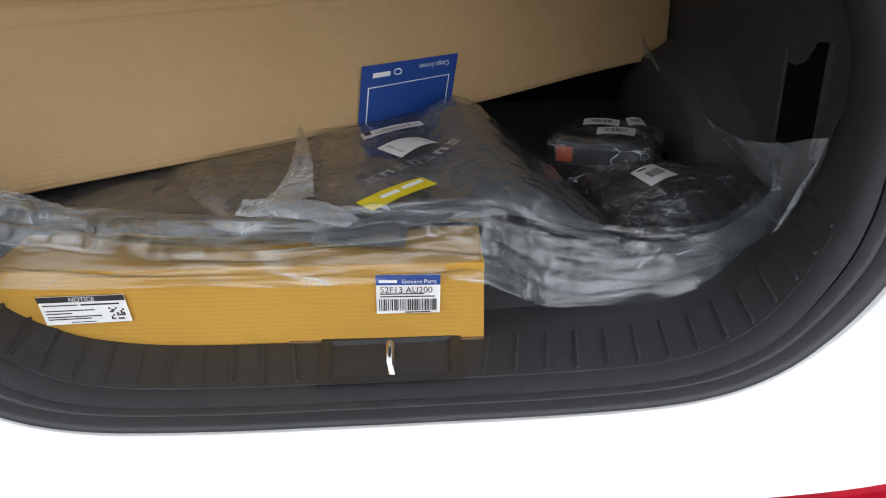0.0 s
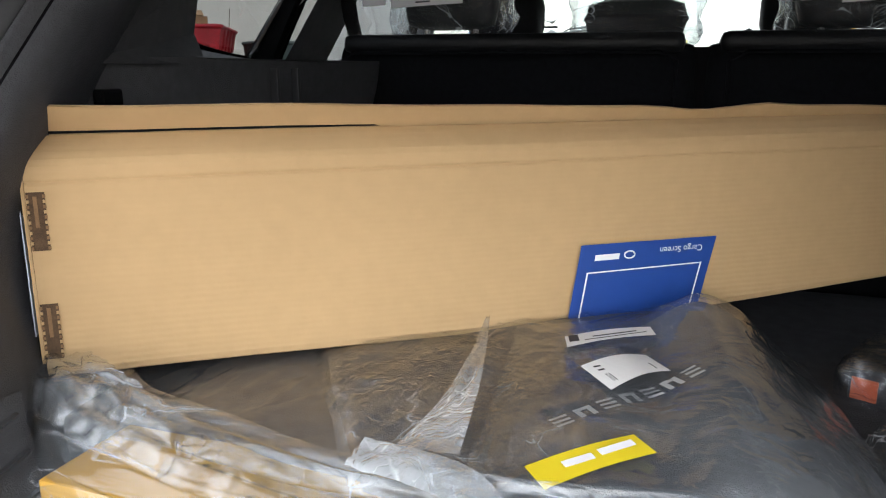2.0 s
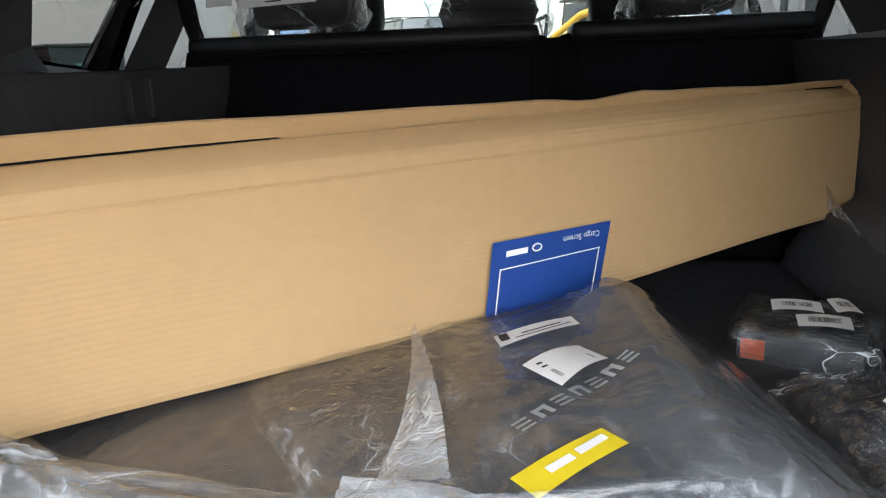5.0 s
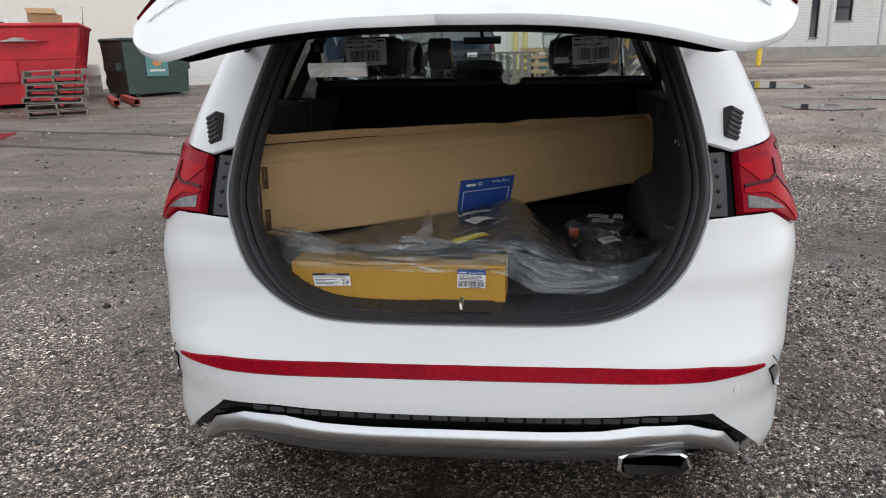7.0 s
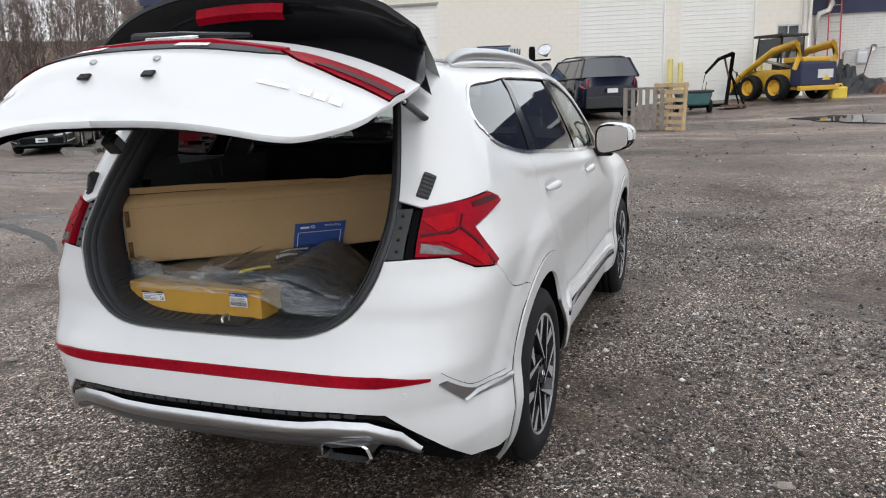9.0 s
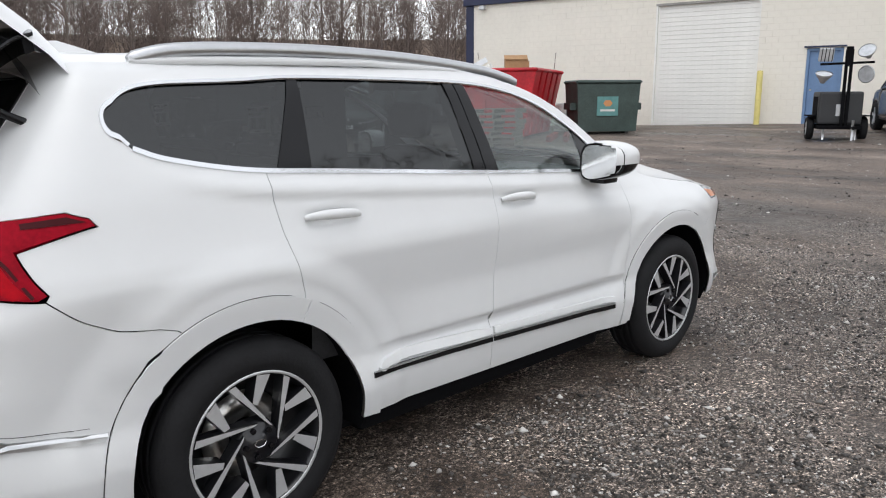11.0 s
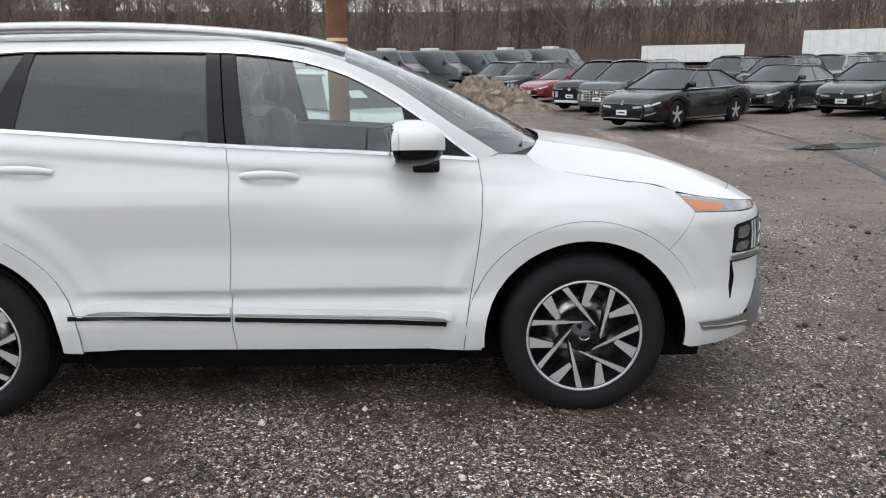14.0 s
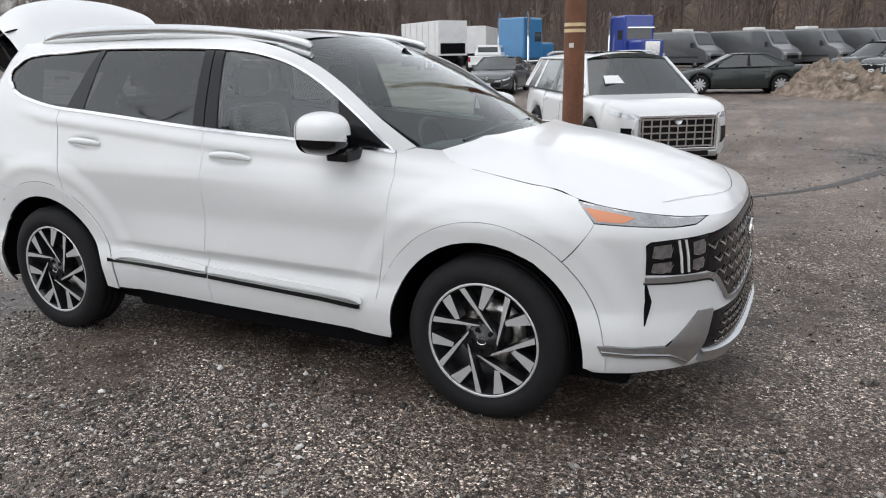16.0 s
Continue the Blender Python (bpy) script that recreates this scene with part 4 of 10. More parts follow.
for s in (1, -1):
    # mirror: a rounded cap over a dark base on a stalk
    bm = bmesh.new()
    r = bmesh.ops.create_uvsphere(bm, u_segments=28, v_segments=18, radius=1)
    for v in bm.verts:
        x, y, z = v.co
        q = lambda t, e: math.copysign(abs(t) ** e, t)
        x, y, z = q(x, 0.75), q(y, 0.8), q(z, 0.7)
        v.co = (x * 0.125, (y * 0.150 if y > 0 else y * 0.095) + 0.018 * x, z * (0.096 - 0.020 * x) + 0.01 * x)
    bmesh.ops.transform(bm, verts=bm.verts, matrix=Matrix.Translation((0.975, 3.085, 1.235)))
    low = [f for f in bm.faces if f.calc_center_median().z < 1.222 or f.calc_center_median().y < 3.026]
    bmesh.ops.delete(bm, geom=low, context="FACES")
    if s < 0:
        bmesh.ops.transform(bm, verts=bm.verts, matrix=Matrix.Diagonal((-1, 1, 1, 1)))
        bmesh.ops.reverse_faces(bm, faces=bm.faces)
    mir = part("door_mirror", bm, white_paint, car, "white door mirror with a black lower half", smooth=True)
    bm = bmesh.new()
    bmesh.ops.create_uvsphere(bm, u_segments=28, v_segments=14, radius=1)
    for v in bm.verts:
        x, y, z = v.co
        q = lambda t, e: math.copysign(abs(t) ** e, t)
        x, y, z = q(x, 0.75), q(y, 0.8), q(z, 0.7)
        v.co = (x * 0.119, (y * 0.143 if y > 0 else y * 0.090) + 0.018 * x, z * (0.090 - 0.018 * x) + 0.008 * x - 0.006)
    bmesh.ops.transform(bm, verts=bm.verts, matrix=Matrix.Translation((0.975, 3.085, 1.235)))
    bmesh.ops.delete(bm, geom=[f for f in bm.faces if f.calc_center_median().z > 1.236 or f.calc_center_median().y < 3.030], context="FACES")
    box(bm, 0.78, 0.95, 3.10, 3.215, 1.110, 1.168, 0.014)
    if s < 0:
        bmesh.ops.transform(bm, verts=bm.verts, matrix=Matrix.Diagonal((-1, 1, 1, 1)))
        bmesh.ops.reverse_faces(bm, faces=bm.faces)
    part("mirror_base", bm, gloss_black, mir, smooth=True)
    shape = [(1.0 * math.copysign(abs(math.cos(t)) ** 0.6, math.cos(t)), math.copysign(abs(math.sin(t)) ** 0.6, math.sin(t))) for t in np.linspace(0, 2 * math.pi, 28, endpoint=False)]
    for nm, k, y, mt in (("mirror_frame", 1.0, 3.031, gloss_black), ("mirror_glass", 0.90, 3.026, chrome)):
        gl = [(s * (0.972 + a * 0.120 * k), y + 0.018 * a, 1.231 + b * (0.088 - 0.018 * a) * k + 0.009 * a) for a, b in shape]
        put(nm, gl, [tuple(range(28)) if s > 0 else tuple(range(28))[::-1]], mt, mir)
    lamp_pts = [(s * (0.985 + 0.095 * math.sin(a)), 3.085 + 0.146 * math.cos(a), 1.219 + 0.004 * math.sin(a)) for a in np.linspace(-0.2, 1.5, 9)]
    tube("turn_lamp", lamp_pts, [0.004, 0.007, 0.009, 0.010, 0.010, 0.010, 0.009, 0.007, 0.004], clear_lens, mir, sides=6)
    rail = smooth_line([(0.615, 0.86, 1.674), (0.622, 1.0, 1.708), (0.620, 1.25, 1.723), (0.618, 1.65, 1.727), (0.612, 2.1, 1.711), (0.606, 2.5, 1.676), (0.60, 2.72, 1.638), (0.596, 2.80, 1.612)], 6)
    rr = tube("roof_rail", [(s * a, b, c) for a, b, c in rail], [0.010] + [0.019] * (len(rail) - 2) + [0.008], satin, car, "satin silver roof rail", sides=8, flat=1.35)
    low_rail = [(s * (a + 0.004), b, float(table(b, [(0.8, 1.668), (1.2, 1.682), (1.8, 1.690), (2.3, 1.672), (2.62, 1.625), (2.85, 1.56)]))) for a, b, c in rail]
    tube("rail_foot", low_rail, 0.016, white_paint, rr, sides=6)
# shark-fin aerial
put("aerial", [(0.035, 0.80, 1.70), (-0.035, 0.80, 1.70), (0.02, 1.02, 1.715), (-0.02, 1.02, 1.715), (0, 0.79, 1.765), (0, 0.84, 1.768)], [(0, 2, 5, 4), (1, 4, 5, 3), (0, 4, 1), (2, 3, 5), (0, 1, 3, 2)], white_paint, car)

# nose: lamps, grille, lower silver blade
drl = [(ufy(4.242, 1.0), 1.003), (ufy(4.325, 0.92), 0.924), (ufy(4.42, 0.93), 0.920), (ufy(4.60, 0.91), 0.909), (ufx(0.679, 0.908), 0.908), (ufx(0.598, 0.924), 0.925), (ufy(4.60, 0.945), 0.944), (ufy(4.42, 0.97), 0.974)]
panel("daytime_lamp", drl, material("lamp_smoke", (0.30, 0.31, 0.32), 0.1, coat=1.0, scale=10, amount=0.3), car, "slim clear daytime lamp with an amber inner", gap=0.001, off=0.0, edge=0.02)
panel("amber_reflector", [(ufy(4.275, 0.98), 0.980), (ufy(4.333, 0.93), 0.931), (ufy(4.43, 0.927), 0.927), (ufy(4.47, 0.945), 0.946), (ufy(4.40, 0.96), 0.961)], amber, car, gap=0.0, off=0.0025, edge=0.003)
strips("lamp_edge", [(ufy(4.27, 0.99), 0.993), (ufy(4.42, 0.968), 0.968), (ufy(4.60, 0.94), 0.939), (ufx(0.63, 0.926), 0.925)], 0.006, clear_lens, car, off=0.003)
head = [(ufx(0.846, 0.723), 0.723), (ufx(0.857, 0.845), 0.842), (ufx(0.848, 0.855), 0.856), (ufx(0.80, 0.86), 0.862), (ufx(0.625, 0.862), 0.864), (ufx(0.655, 0.713), 0.713), (ufx(0.75, 0.715), 0.716)]
panel("headlamp", head, gloss_black, car, "dark headlamp with two bright light bars", gap=0.0, off=0.003, edge=0.01)
for x0, x1, z0, z1 in ((0.838, 0.795, 0.735, 0.775), (0.842, 0.800, 0.795, 0.845), (0.722, 0.675, 0.735, 0.778), (0.722, 0.668, 0.795, 0.848)):
    panel("lamp_cell", [(ufx(x0, z0), z0), (ufx(x1, z0), z0 - 0.004), (ufx(x1, z1), z1), (ufx(x0, z1), z1 - 0.006)], smoke_lens, car, gap=0.0, off=0.005, edge=0.002)
    strips("reflector_rim", [(ufx(x0, z0), z0), (ufx((x0 + x1) / 2, z0), z0 - 0.006), (ufx(x1, z0), z0 + 0.006), (ufx(x1 - 0.003, z1), z1 - 0.012)], 0.005, chrome, car, off=0.0065)
for x in (0.772, 0.748):
    strips("light_bar", [(ufx(x - 0.012, 0.725), 0.724), (ufx(x - 0.004, 0.79), 0.79), (ufx(x + 0.004, 0.85), 0.857)], 0.014, clear_lens, car, off=0.007)
strips("lamp_trim", smooth_line([(ufx(0.846, 0.71), 0.700), (ufx(0.75, 0.70), 0.699), (ufx(0.64, 0.69), 0.692), (ufx(0.585, 0.67), 0.672), (ufx(0.515, 0.60), 0.600), (ufx(0.485, 0.565), 0.566), (ufx(0.40, 0.545), 0.545), (C_FRONT, 0.54)]), 0.026, satin, car, "satin silver trim round the grille", off=0.009, thick=0.012)
strips("trim_edge", smooth_line([(ufx(0.846, 0.69), 0.684), (ufx(0.75, 0.683), 0.683), (ufx(0.64, 0.676), 0.676), (ufx(0.60, 0.655), 0.660)]), 0.010, black_trim, car, off=0.004)
panel("grille", [(ufx(0.652, 0.715), 0.715), (ufx(0.625, 0.86), 0.862), (ufx(0.30, 0.868), 0.868), (C_FRONT, 0.866), (C_FRONT, 0.545), (ufx(0.40, 0.55), 0.550), (ufx(0.475, 0.572), 0.573), (ufx(0.52, 0.62), 0.625), (ufx(0.585, 0.68), 0.688)], gloss_black, car, "black mesh grille", weld=True, gap=0.0, off=0.003, edge=0.01)


def mesh_cells(name, x_of, z0, rows, cols, dx, dz, depth):
    """Small silver chevrons in offset rows on the nose, out to the half width x_of(z)."""
    for r in range(rows):
        for c in range(cols):
            x, z = 0.03 + c * dx + (dx / 2 if r % 2 else 0), z0 + r * dz
            if x > x_of(z):
                continue
            q = [skin(ufx(x + a * dx * 0.43, z + b * dz * 0.42), z + b * dz * 0.42, d)[0] for a, b, d in ((-1, 0, 0.006), (0, -1, depth), (1, 0, 0.006))]
            up = (np.array((0, 0.004, 0.006)), np.array((0, -0.002, 0.010)), np.array((0, 0.004, 0.006)))
            for s in (1, -1):
                put(name, [(s * p[0], p[1], p[2]) for p in q + [a + b for a, b in zip(q, up)]], [(0, 1, 4, 3), (1, 2, 5, 4)] if s < 0 else [(3, 4, 1, 0), (4, 5, 2, 1)], chrome, car)


mesh_cells("grille_cell", lambda z: 0.44 + 0.18 * smooth01(0.57, 0.70, z), 0.582, 5, 8, 0.084, 0.060, 0.014)
strips("air_slot", [(ufy(4.522, 0.69), 0.690), (ufy(4.535, 0.61), 0.610), (ufy(4.528, 0.51), 0.512)], [0.008, 0.038, 0.006], gap_black, car, off=0.002)
fin_shape = [(0.814, 0.430), (0.751, 0.497), (0.687, 0.553), (0.608, 0.545), (0.663, 0.453), (0.70, 0.386), (0.742, 0.332), (0.80, 0.374)]
panel("nose_blade", [(ufx(x, z), z) for x, z in fin_shape] + [(ufy(4.50, 0.38), 0.382), (ufy(4.382, 0.39), 0.392), (ufy(4.362, 0.43), 0.432), (ufy(4.50, 0.43), 0.428)], satin, car, "satin silver blade and fin under the lamp", gap=0.0, off=0.012, edge=0.025)
strips("blade_flank", [(ufy(4.378, 0.40), 0.402), (ufy(4.50, 0.39), 0.392), (ufx(0.80, 0.385), 0.384), (ufx(0.745, 0.36), 0.350)], [0.024, 0.026, 0.028, 0.020], satin, car, off=0.020, thick=0.014, lift=-0.014)
panel("lower_grille", [(ufx(0.60, 0.53), 0.530), (C_FRONT, 0.515), (C_FRONT, 0.375), (ufx(0.52, 0.385), 0.385), (ufx(0.683, 0.394), 0.394), (ufx(0.652, 0.46), 0.460)][::-1], gloss_black, car, "black mesh in the chin", weld=True, gap=0.0, off=0.004, edge=0.01)
mesh_cells("chin_cell", lambda z: 0.60 - 0.05 * smooth01(0.42, 0.52, z), 0.405, 4, 11, 0.056, 0.032, 0.010)
strips("nose_lip", smooth_line([(ufx(0.690, 0.37), 0.368), (ufx(0.60, 0.36), 0.356), (ufx(0.42, 0.345), 0.346), (ufx(0.2, 0.34), 0.342), (C_FRONT, 0.34)]), 0.058, satin, car, "satin silver chin lip", off=0.024, thick=0.03)
v, f = tube_mesh([(0.075 * math.cos(a), 4.829, 0.765 + 0.040 * math.sin(a)) for a in np.linspace(0, 2 * math.pi, 28, endpoint=False)], 0.006, 6, True)
put("nose_emblem", v, f, chrome, car, "chrome oval badge")
# wipers and inside mirror
tube("wiper", [(0.55, 3.60, 1.182), (0.20, 3.645, 1.222), (-0.15, 3.66, 1.226)], 0.008, black_trim, car, sides=6)
tube("wiper", [(-0.10, 3.69, 1.20), (-0.45, 3.60, 1.215), (-0.62, 3.52, 1.21)], 0.008, black_trim, car, sides=6)

# ---- tailgate, hinged at the roof ----
HINGE = Vector((0, 0.70, 1.655))
LIFT = Vector((0, 0.0, 0.065))
GATE = Matrix.Translation(HINGE + LIFT) @ Matrix.Rotation(radians(-44), 4, "X") @ Matrix.Translation(-HINGE)
gate_outline = smooth_line([(0.0, 0.815), (0.36, 0.818), (0.48, 0.828), (0.555, 0.868), (0.625, 0.945), (0.668, 1.04), (0.682, 1.10), (0.684, 1.19), (0.672, 1.29), (0.645, 1.42), (0.605, 1.54), (0.57, 1.60), (0.30, 1.612), (0.0, 1.615)], 4)
gate_uz = [(ux(x, z) if x > 1e-6 else C_REAR, z) for x, z in gate_outline if not 1e-6 < x < 0.15]


def gate_skin(u, z, off=0.0):
    p, n = skin(u, z, off)
    p = p * np.array((1.085, 1, 1))
    p[..., 1] += 0.15 * (np.abs(p[..., 0]) / 0.70) ** 2.5 * smooth01(1.62, 1.25, p[..., 2])
    p[..., 1] -= 0.055 * smooth01(0.80, 1.15, p[..., 2]) * smooth01(1.45, 1.20, p[..., 2])
    q = np.array([GATE @ Vector(a) for a in p.reshape(-1, 3)]).reshape(p.shape)
    m = np.array([GATE.to_3x3() @ Vector(a) for a in n.reshape(-1, 3)]).reshape(n.shape)
    return q, m


def cut(lo, hi):
    """The part of the tailgate's outline between two heights, closed at the middle."""
    g = [p for p in gate_uz if lo < p[1] < hi]
    zs = [p[1] for p in gate_uz[:-8]]
    at = lambda zz: (float(np.interp(zz, zs, [p[0] for p in gate_uz[:-8]])), zz)
    out = []
    out += [(C_REAR, lo), at(lo)] if lo > 0.80 else []
    out += g
    out += [at(hi), (C_REAR, hi)] if hi < 1.60 else []
    return out


panel("tailgate_skin", cut(0.5, 1.285), white_paint, car, "raised white tailgate", weld=True, surface=gate_skin, gap=0.0, edge=0.02)
panel("tailgate_glass", cut(1.288, 1.52), gloss_black, car, "dark rear window", weld=True, surface=gate_skin, gap=0.0, edge=0.01)
panel("tailgate_header", cut(1.522, 1.7), gloss_black, car, weld=True, surface=gate_skin, gap=0.0, edge=0.01)
# dark inner trim of the tailgate
panel("tailgate_trim", inset(cut(0.5, 1.7), 0.035), cargo_black, car, "black inner trim of the tailgate", weld=True, surface=gate_skin, gap=0.0, off=-0.055, edge=-0.04)
# spoiler over the rear window
sp = []
for x in np.linspace(-0.66, 0.66, 25):
    e = 1 - abs(x) / 0.66
    k = min(1.0, e * 5)
    for y, z in ((0.70, 1.66), (0.52, 1.672), (0.36, 1.655), (0.335, 1.640), (0.345, 1.618), (0.50, 1.575), (0.58, 1.56)):
        sp.append(tuple(GATE @ Vector((x, y + 0.14 * (abs(x) / 0.66) ** 2.5, z - 0.055 * (abs(x) / 0.66) ** 2 - 0.05 * (1 - k)))))
sf = [(i * 7 + j, i * 7 + j + 1, (i + 1) * 7 + j + 1, (i + 1) * 7 + j) for i in range(24) for j in range(3)]
sf2 = [(i * 7 + j, i * 7 + j + 1, (i + 1) * 7 + j + 1, (i + 1) * 7 + j) for i in range(24) for j in range(3, 6)]
spo = put("spoiler", sp, sf, white_paint, car, "white roof spoiler with a black underside", smooth=True)
put("spoiler_underside", sp, sf2, gloss_black, spo, smooth=True)
bl = [tuple(GATE @ Vector((x, 0.385 + 0.10 * (abs(x) / 0.66) ** 2.5 + d, 1.602 + 0.03 * h - 0.02 * (abs(x) / 0.3) ** 2))) for x in np.linspace(-0.18, 0.18, 9) for d, h in ((0, 0), (0.015, -1.0), (0.04, -1.3))]
put("brake_lamp", bl, [(i * 3 + j, i * 3 + j + 1, i * 3 + j + 4, i * 3 + j + 3) for i in range(8) for j in range(2)], red_lens, spo, "red high brake lamp")
# lamps and fittings on the gate
panel("gate_lamp", [(ux(0.40, 1.145), 1.145), (ux(0.45, 1.165), 1.162), (ux(0.679, 1.17), 1.168), (ux(0.676, 1.075), 1.078), (ux(0.56, 1.085), 1.085), (ux(0.46, 1.105), 1.108)], red_lens, car, "red lamp at the tailgate's corner", surface=gate_skin, gap=0.0, off=0.008, edge=0.02)
panel("gate_lamp_band", [(ux(0.50, 1.11), 1.105), (ux(0.676, 1.10), 1.100), (ux(0.678, 1.13), 1.128), (ux(0.52, 1.12), 1.122)], dark_red, car, surface=gate_skin, gap=0.0, off=0.0105, edge=0.003)
strips("gate_light_bar", [(C_REAR, 1.172), (ux(0.2, 1.170), 1.170), (ux(0.41, 1.155), 1.156)], 0.026, red_lens, car, "thin red light bar", surface=gate_skin, off=0.012, thick=0.012)
panel("plate_recess", [(C_REAR, 1.142), (ux(0.36, 1.14), 1.140), (ux(0.42, 1.135), 1.128), (ux(0.37, 1.10), 1.108), (ux(0.30, 1.10), 1.100), (C_REAR, 1.098)], black_trim, car, weld=True, surface=gate_skin, gap=0.0, off=0.004, edge=0.01)
for s, x in ((1, 0.17), (-1, 0.17)):
    q = [gate_skin(np.array(ux(x + a, 1.12)), np.array(1.12 + b), 0.007)[0] for a, b in ((-0.05, -0.012), (0.05, -0.010), (0.045, 0.014), (-0.05, 0.014))]
    put("plate_lamp", [(s * p[0], p[1], p[2]) for p in q], [(0, 1, 2, 3) if s > 0 else (3, 2, 1, 0)], clear_lens, car)
    for zz, r, mt in ((1.045, 0.012, satin), (0.985, 0.020, gloss_black)):
        p, n = gate_skin(np.array(ux(0.105, zz)), np.array(zz), 0.002)
        M = Matrix.Translation((s * p[0], p[1], p[2])) @ Vector((s * n[0], n[1], n[2])).to_track_quat("Z", "Y").to_matrix().to_4x4()
        if mt is satin:
            v, f = lathe([(0, r), (0.004, r * 0.8), (0.004, 0)], 10, "z")
            put("plate_screw", [M @ Vector(t) for t in v], f, mt, car)
        else:
            boxed("plate_pad", (-r, r, -r * 0.6, r * 0.6, 0, 0.008), mt, car, bevel=0.003, m=M)
ring = [gate_skin(np.array(ux(max(0.0, 0.0 + abs(0.085 * math.cos(a))), 1.240)), np.array(1.238 + 0.030 * math.sin(a)), 0.012)[0] for a in np.linspace(0, 2 * math.pi, 36, endpoint=False)]
ring = [(math.copysign(p[0], math.cos(a)), p[1], p[2]) for p, a in zip(ring, np.linspace(0, 2 * math.pi, 36, endpoint=False))]
em = tube("gate_emblem", ring, 0.005, chrome, car, "chrome oval badge", sides=6, closed=True)
for a, b in (((-0.045, -0.010), (-0.012, 0.022)), ((0.045, 0.010), (0.012, -0.022)), ((-0.03, 0.0), (0.03, 0.0))):
    pts = []
    for x, z in (a, b):
        p = gate_skin(np.array(ux(abs(x), 1.240)), np.array(1.238 + z), 0.010)[0]
        pts.append((math.copysign(p[0], x), p[1], p[2]))
    tube("emblem_bar", pts, 0.006, chrome, em, sides=6)
# model badges as plain bars
def gate_bar(x0, x1, z0, z1, mat=satin):
    s = 1 if x0 > 0 else -1
    q = [gate_skin(np.array(ux(abs(x), z)), np.array(z), 0.004)[0] for x, z in ((x0, z0), (x1, z0), (x1, z1), (x0, z1))]
    put("badge_bar", [(s * p[0], p[1], p[2]) for p in q], [(0, 1, 2, 3)], mat, car)
for k in range(7):
    gate_bar(-0.60 + k * 0.028, -0.580 + k * 0.028, 0.985, 1.003, chrome)
gate_bar(0.40, 0.475, 0.988, 1.000, satin)
for k in range(3):
    gate_bar(0.50 + k * 0.034, 0.525 + k * 0.034, 0.985, 1.004, chrome)
# rear wiper, struts, latch
wp = [gate_skin(np.array(ux(max(0, abs(x)), z)), np.array(z), 0.02)[0] for x, z in ((0.16, 1.262), (0.0, 1.268), (0.22, 1.285))]
tube("rear_wiper", [(-wp[0][0], wp[0][1], wp[0][2]), tuple(wp[1]), (wp[2][0], wp[2][1], wp[2][2])], [0.022, 0.014, 0.008], gloss_black, car, sides=8)
for s in (1, -1):
    a, b = Vector((s * 0.665, 0.62, 1.44)), GATE @ Vector((s * 0.60, 0.42, 1.26))
    st = tube("gate_strut", [a, a.lerp(b, 0.55)], 0.013, gloss_black, car, sides=10)
    tube("strut_rod", [a.lerp(b, 0.5), b], 0.007, steel, st, sides=8)
M = GATE @ Matrix.Translation((0, 0.20, 0.815))
boxed("gate_latch", (-0.022, 0.022, -0.02, 0.03, -0.012, 0.025), gloss_black, car, bevel=0.006, m=M)
boxed("gate_lamp_inner", (-0.10, 0.02, -0.005, 0.02, 0.10, 0.115), clear_lens, car, m=M @ Matrix.Translation((-0.18, 0.08, -0.06)))

# ---- load space ----
def ring_at(y_add, side, low=None):
    """The opening's half outline, drawn in by side at the pillars and by low at the sill, and moved forward by y_add."""
    low = side if low is None else low
    P = smooth_line(OPEN, 5)
    pts = []
    for i, (x, z) in enumerate(P):
        a, b = P[max(0, i - 1)], P[min(len(P) - 1, i + 1)]
        tx, tz = b[0] - a[0], b[1] - a[1]
        L = math.hypot(tx, tz)
        nx, nz = -tz / L, tx / L
        if x < 1e-6:
            nx, nz = 0.0, 1.0
        d = side * (1 - nz ** 4) + low * nz ** 4 if nz > 0 else side
        p = skin(ux(x, z) if x > 1e-6 else C_REAR, z)[0]
        pts.append((max(0.0, float(p[0]) + nx * d), float(p[1]) + y_add, z + nz * d))
    return pts


def sweep(name, rings, mat, label="", parent=car, smooth=True):
    """A sheet through several half rings, mirrored to the left."""
    n = len(rings[0])
    v = [p for ring in rings for p in ring]
    v2 = [(-x, y, z) for x, y, z in v]
    f = [(a * n + i, a * n + i + 1, (a + 1) * n + i + 1, (a + 1) * n + i) for a in range(len(rings) - 1) for i in range(n - 1)]
    k = len(v)
    return put(name, v + v2, f + [tuple(q + k for q in t)[::-1] for t in f], mat, parent, label, smooth=smooth)


cabin_black = material("cabin_black", (0.048, 0.0485, 0.051), 0.7, spec=0.4, scale=60, amount=0.3, bump=0.25)
sweep("opening_flange", [ring_at(-0.002, -0.002), ring_at(0.012, 0.006), ring_at(0.035, 0.008)], white_paint)
sweep("door_seal", [ring_at(0.030, 0.000), ring_at(0.002, 0.003), ring_at(-0.008, 0.012, 0.006), ring_at(0.000, 0.022, 0.010), ring_at(0.016, 0.027, 0.011)], rubber, "black rubber seal round the load opening")
sweep("seal_lip", [ring_at(0.016, 0.027, 0.008), ring_at(0.012, 0.031, 0.010), ring_at(0.016, 0.036, 0.012), ring_at(0.030, 0.040, 0.010)], cargo_black)
sweep("seal_groove", [ring_at(0.026, 0.030, 0.004), ring_at(0.034, 0.046, 0.003)], gap_black)
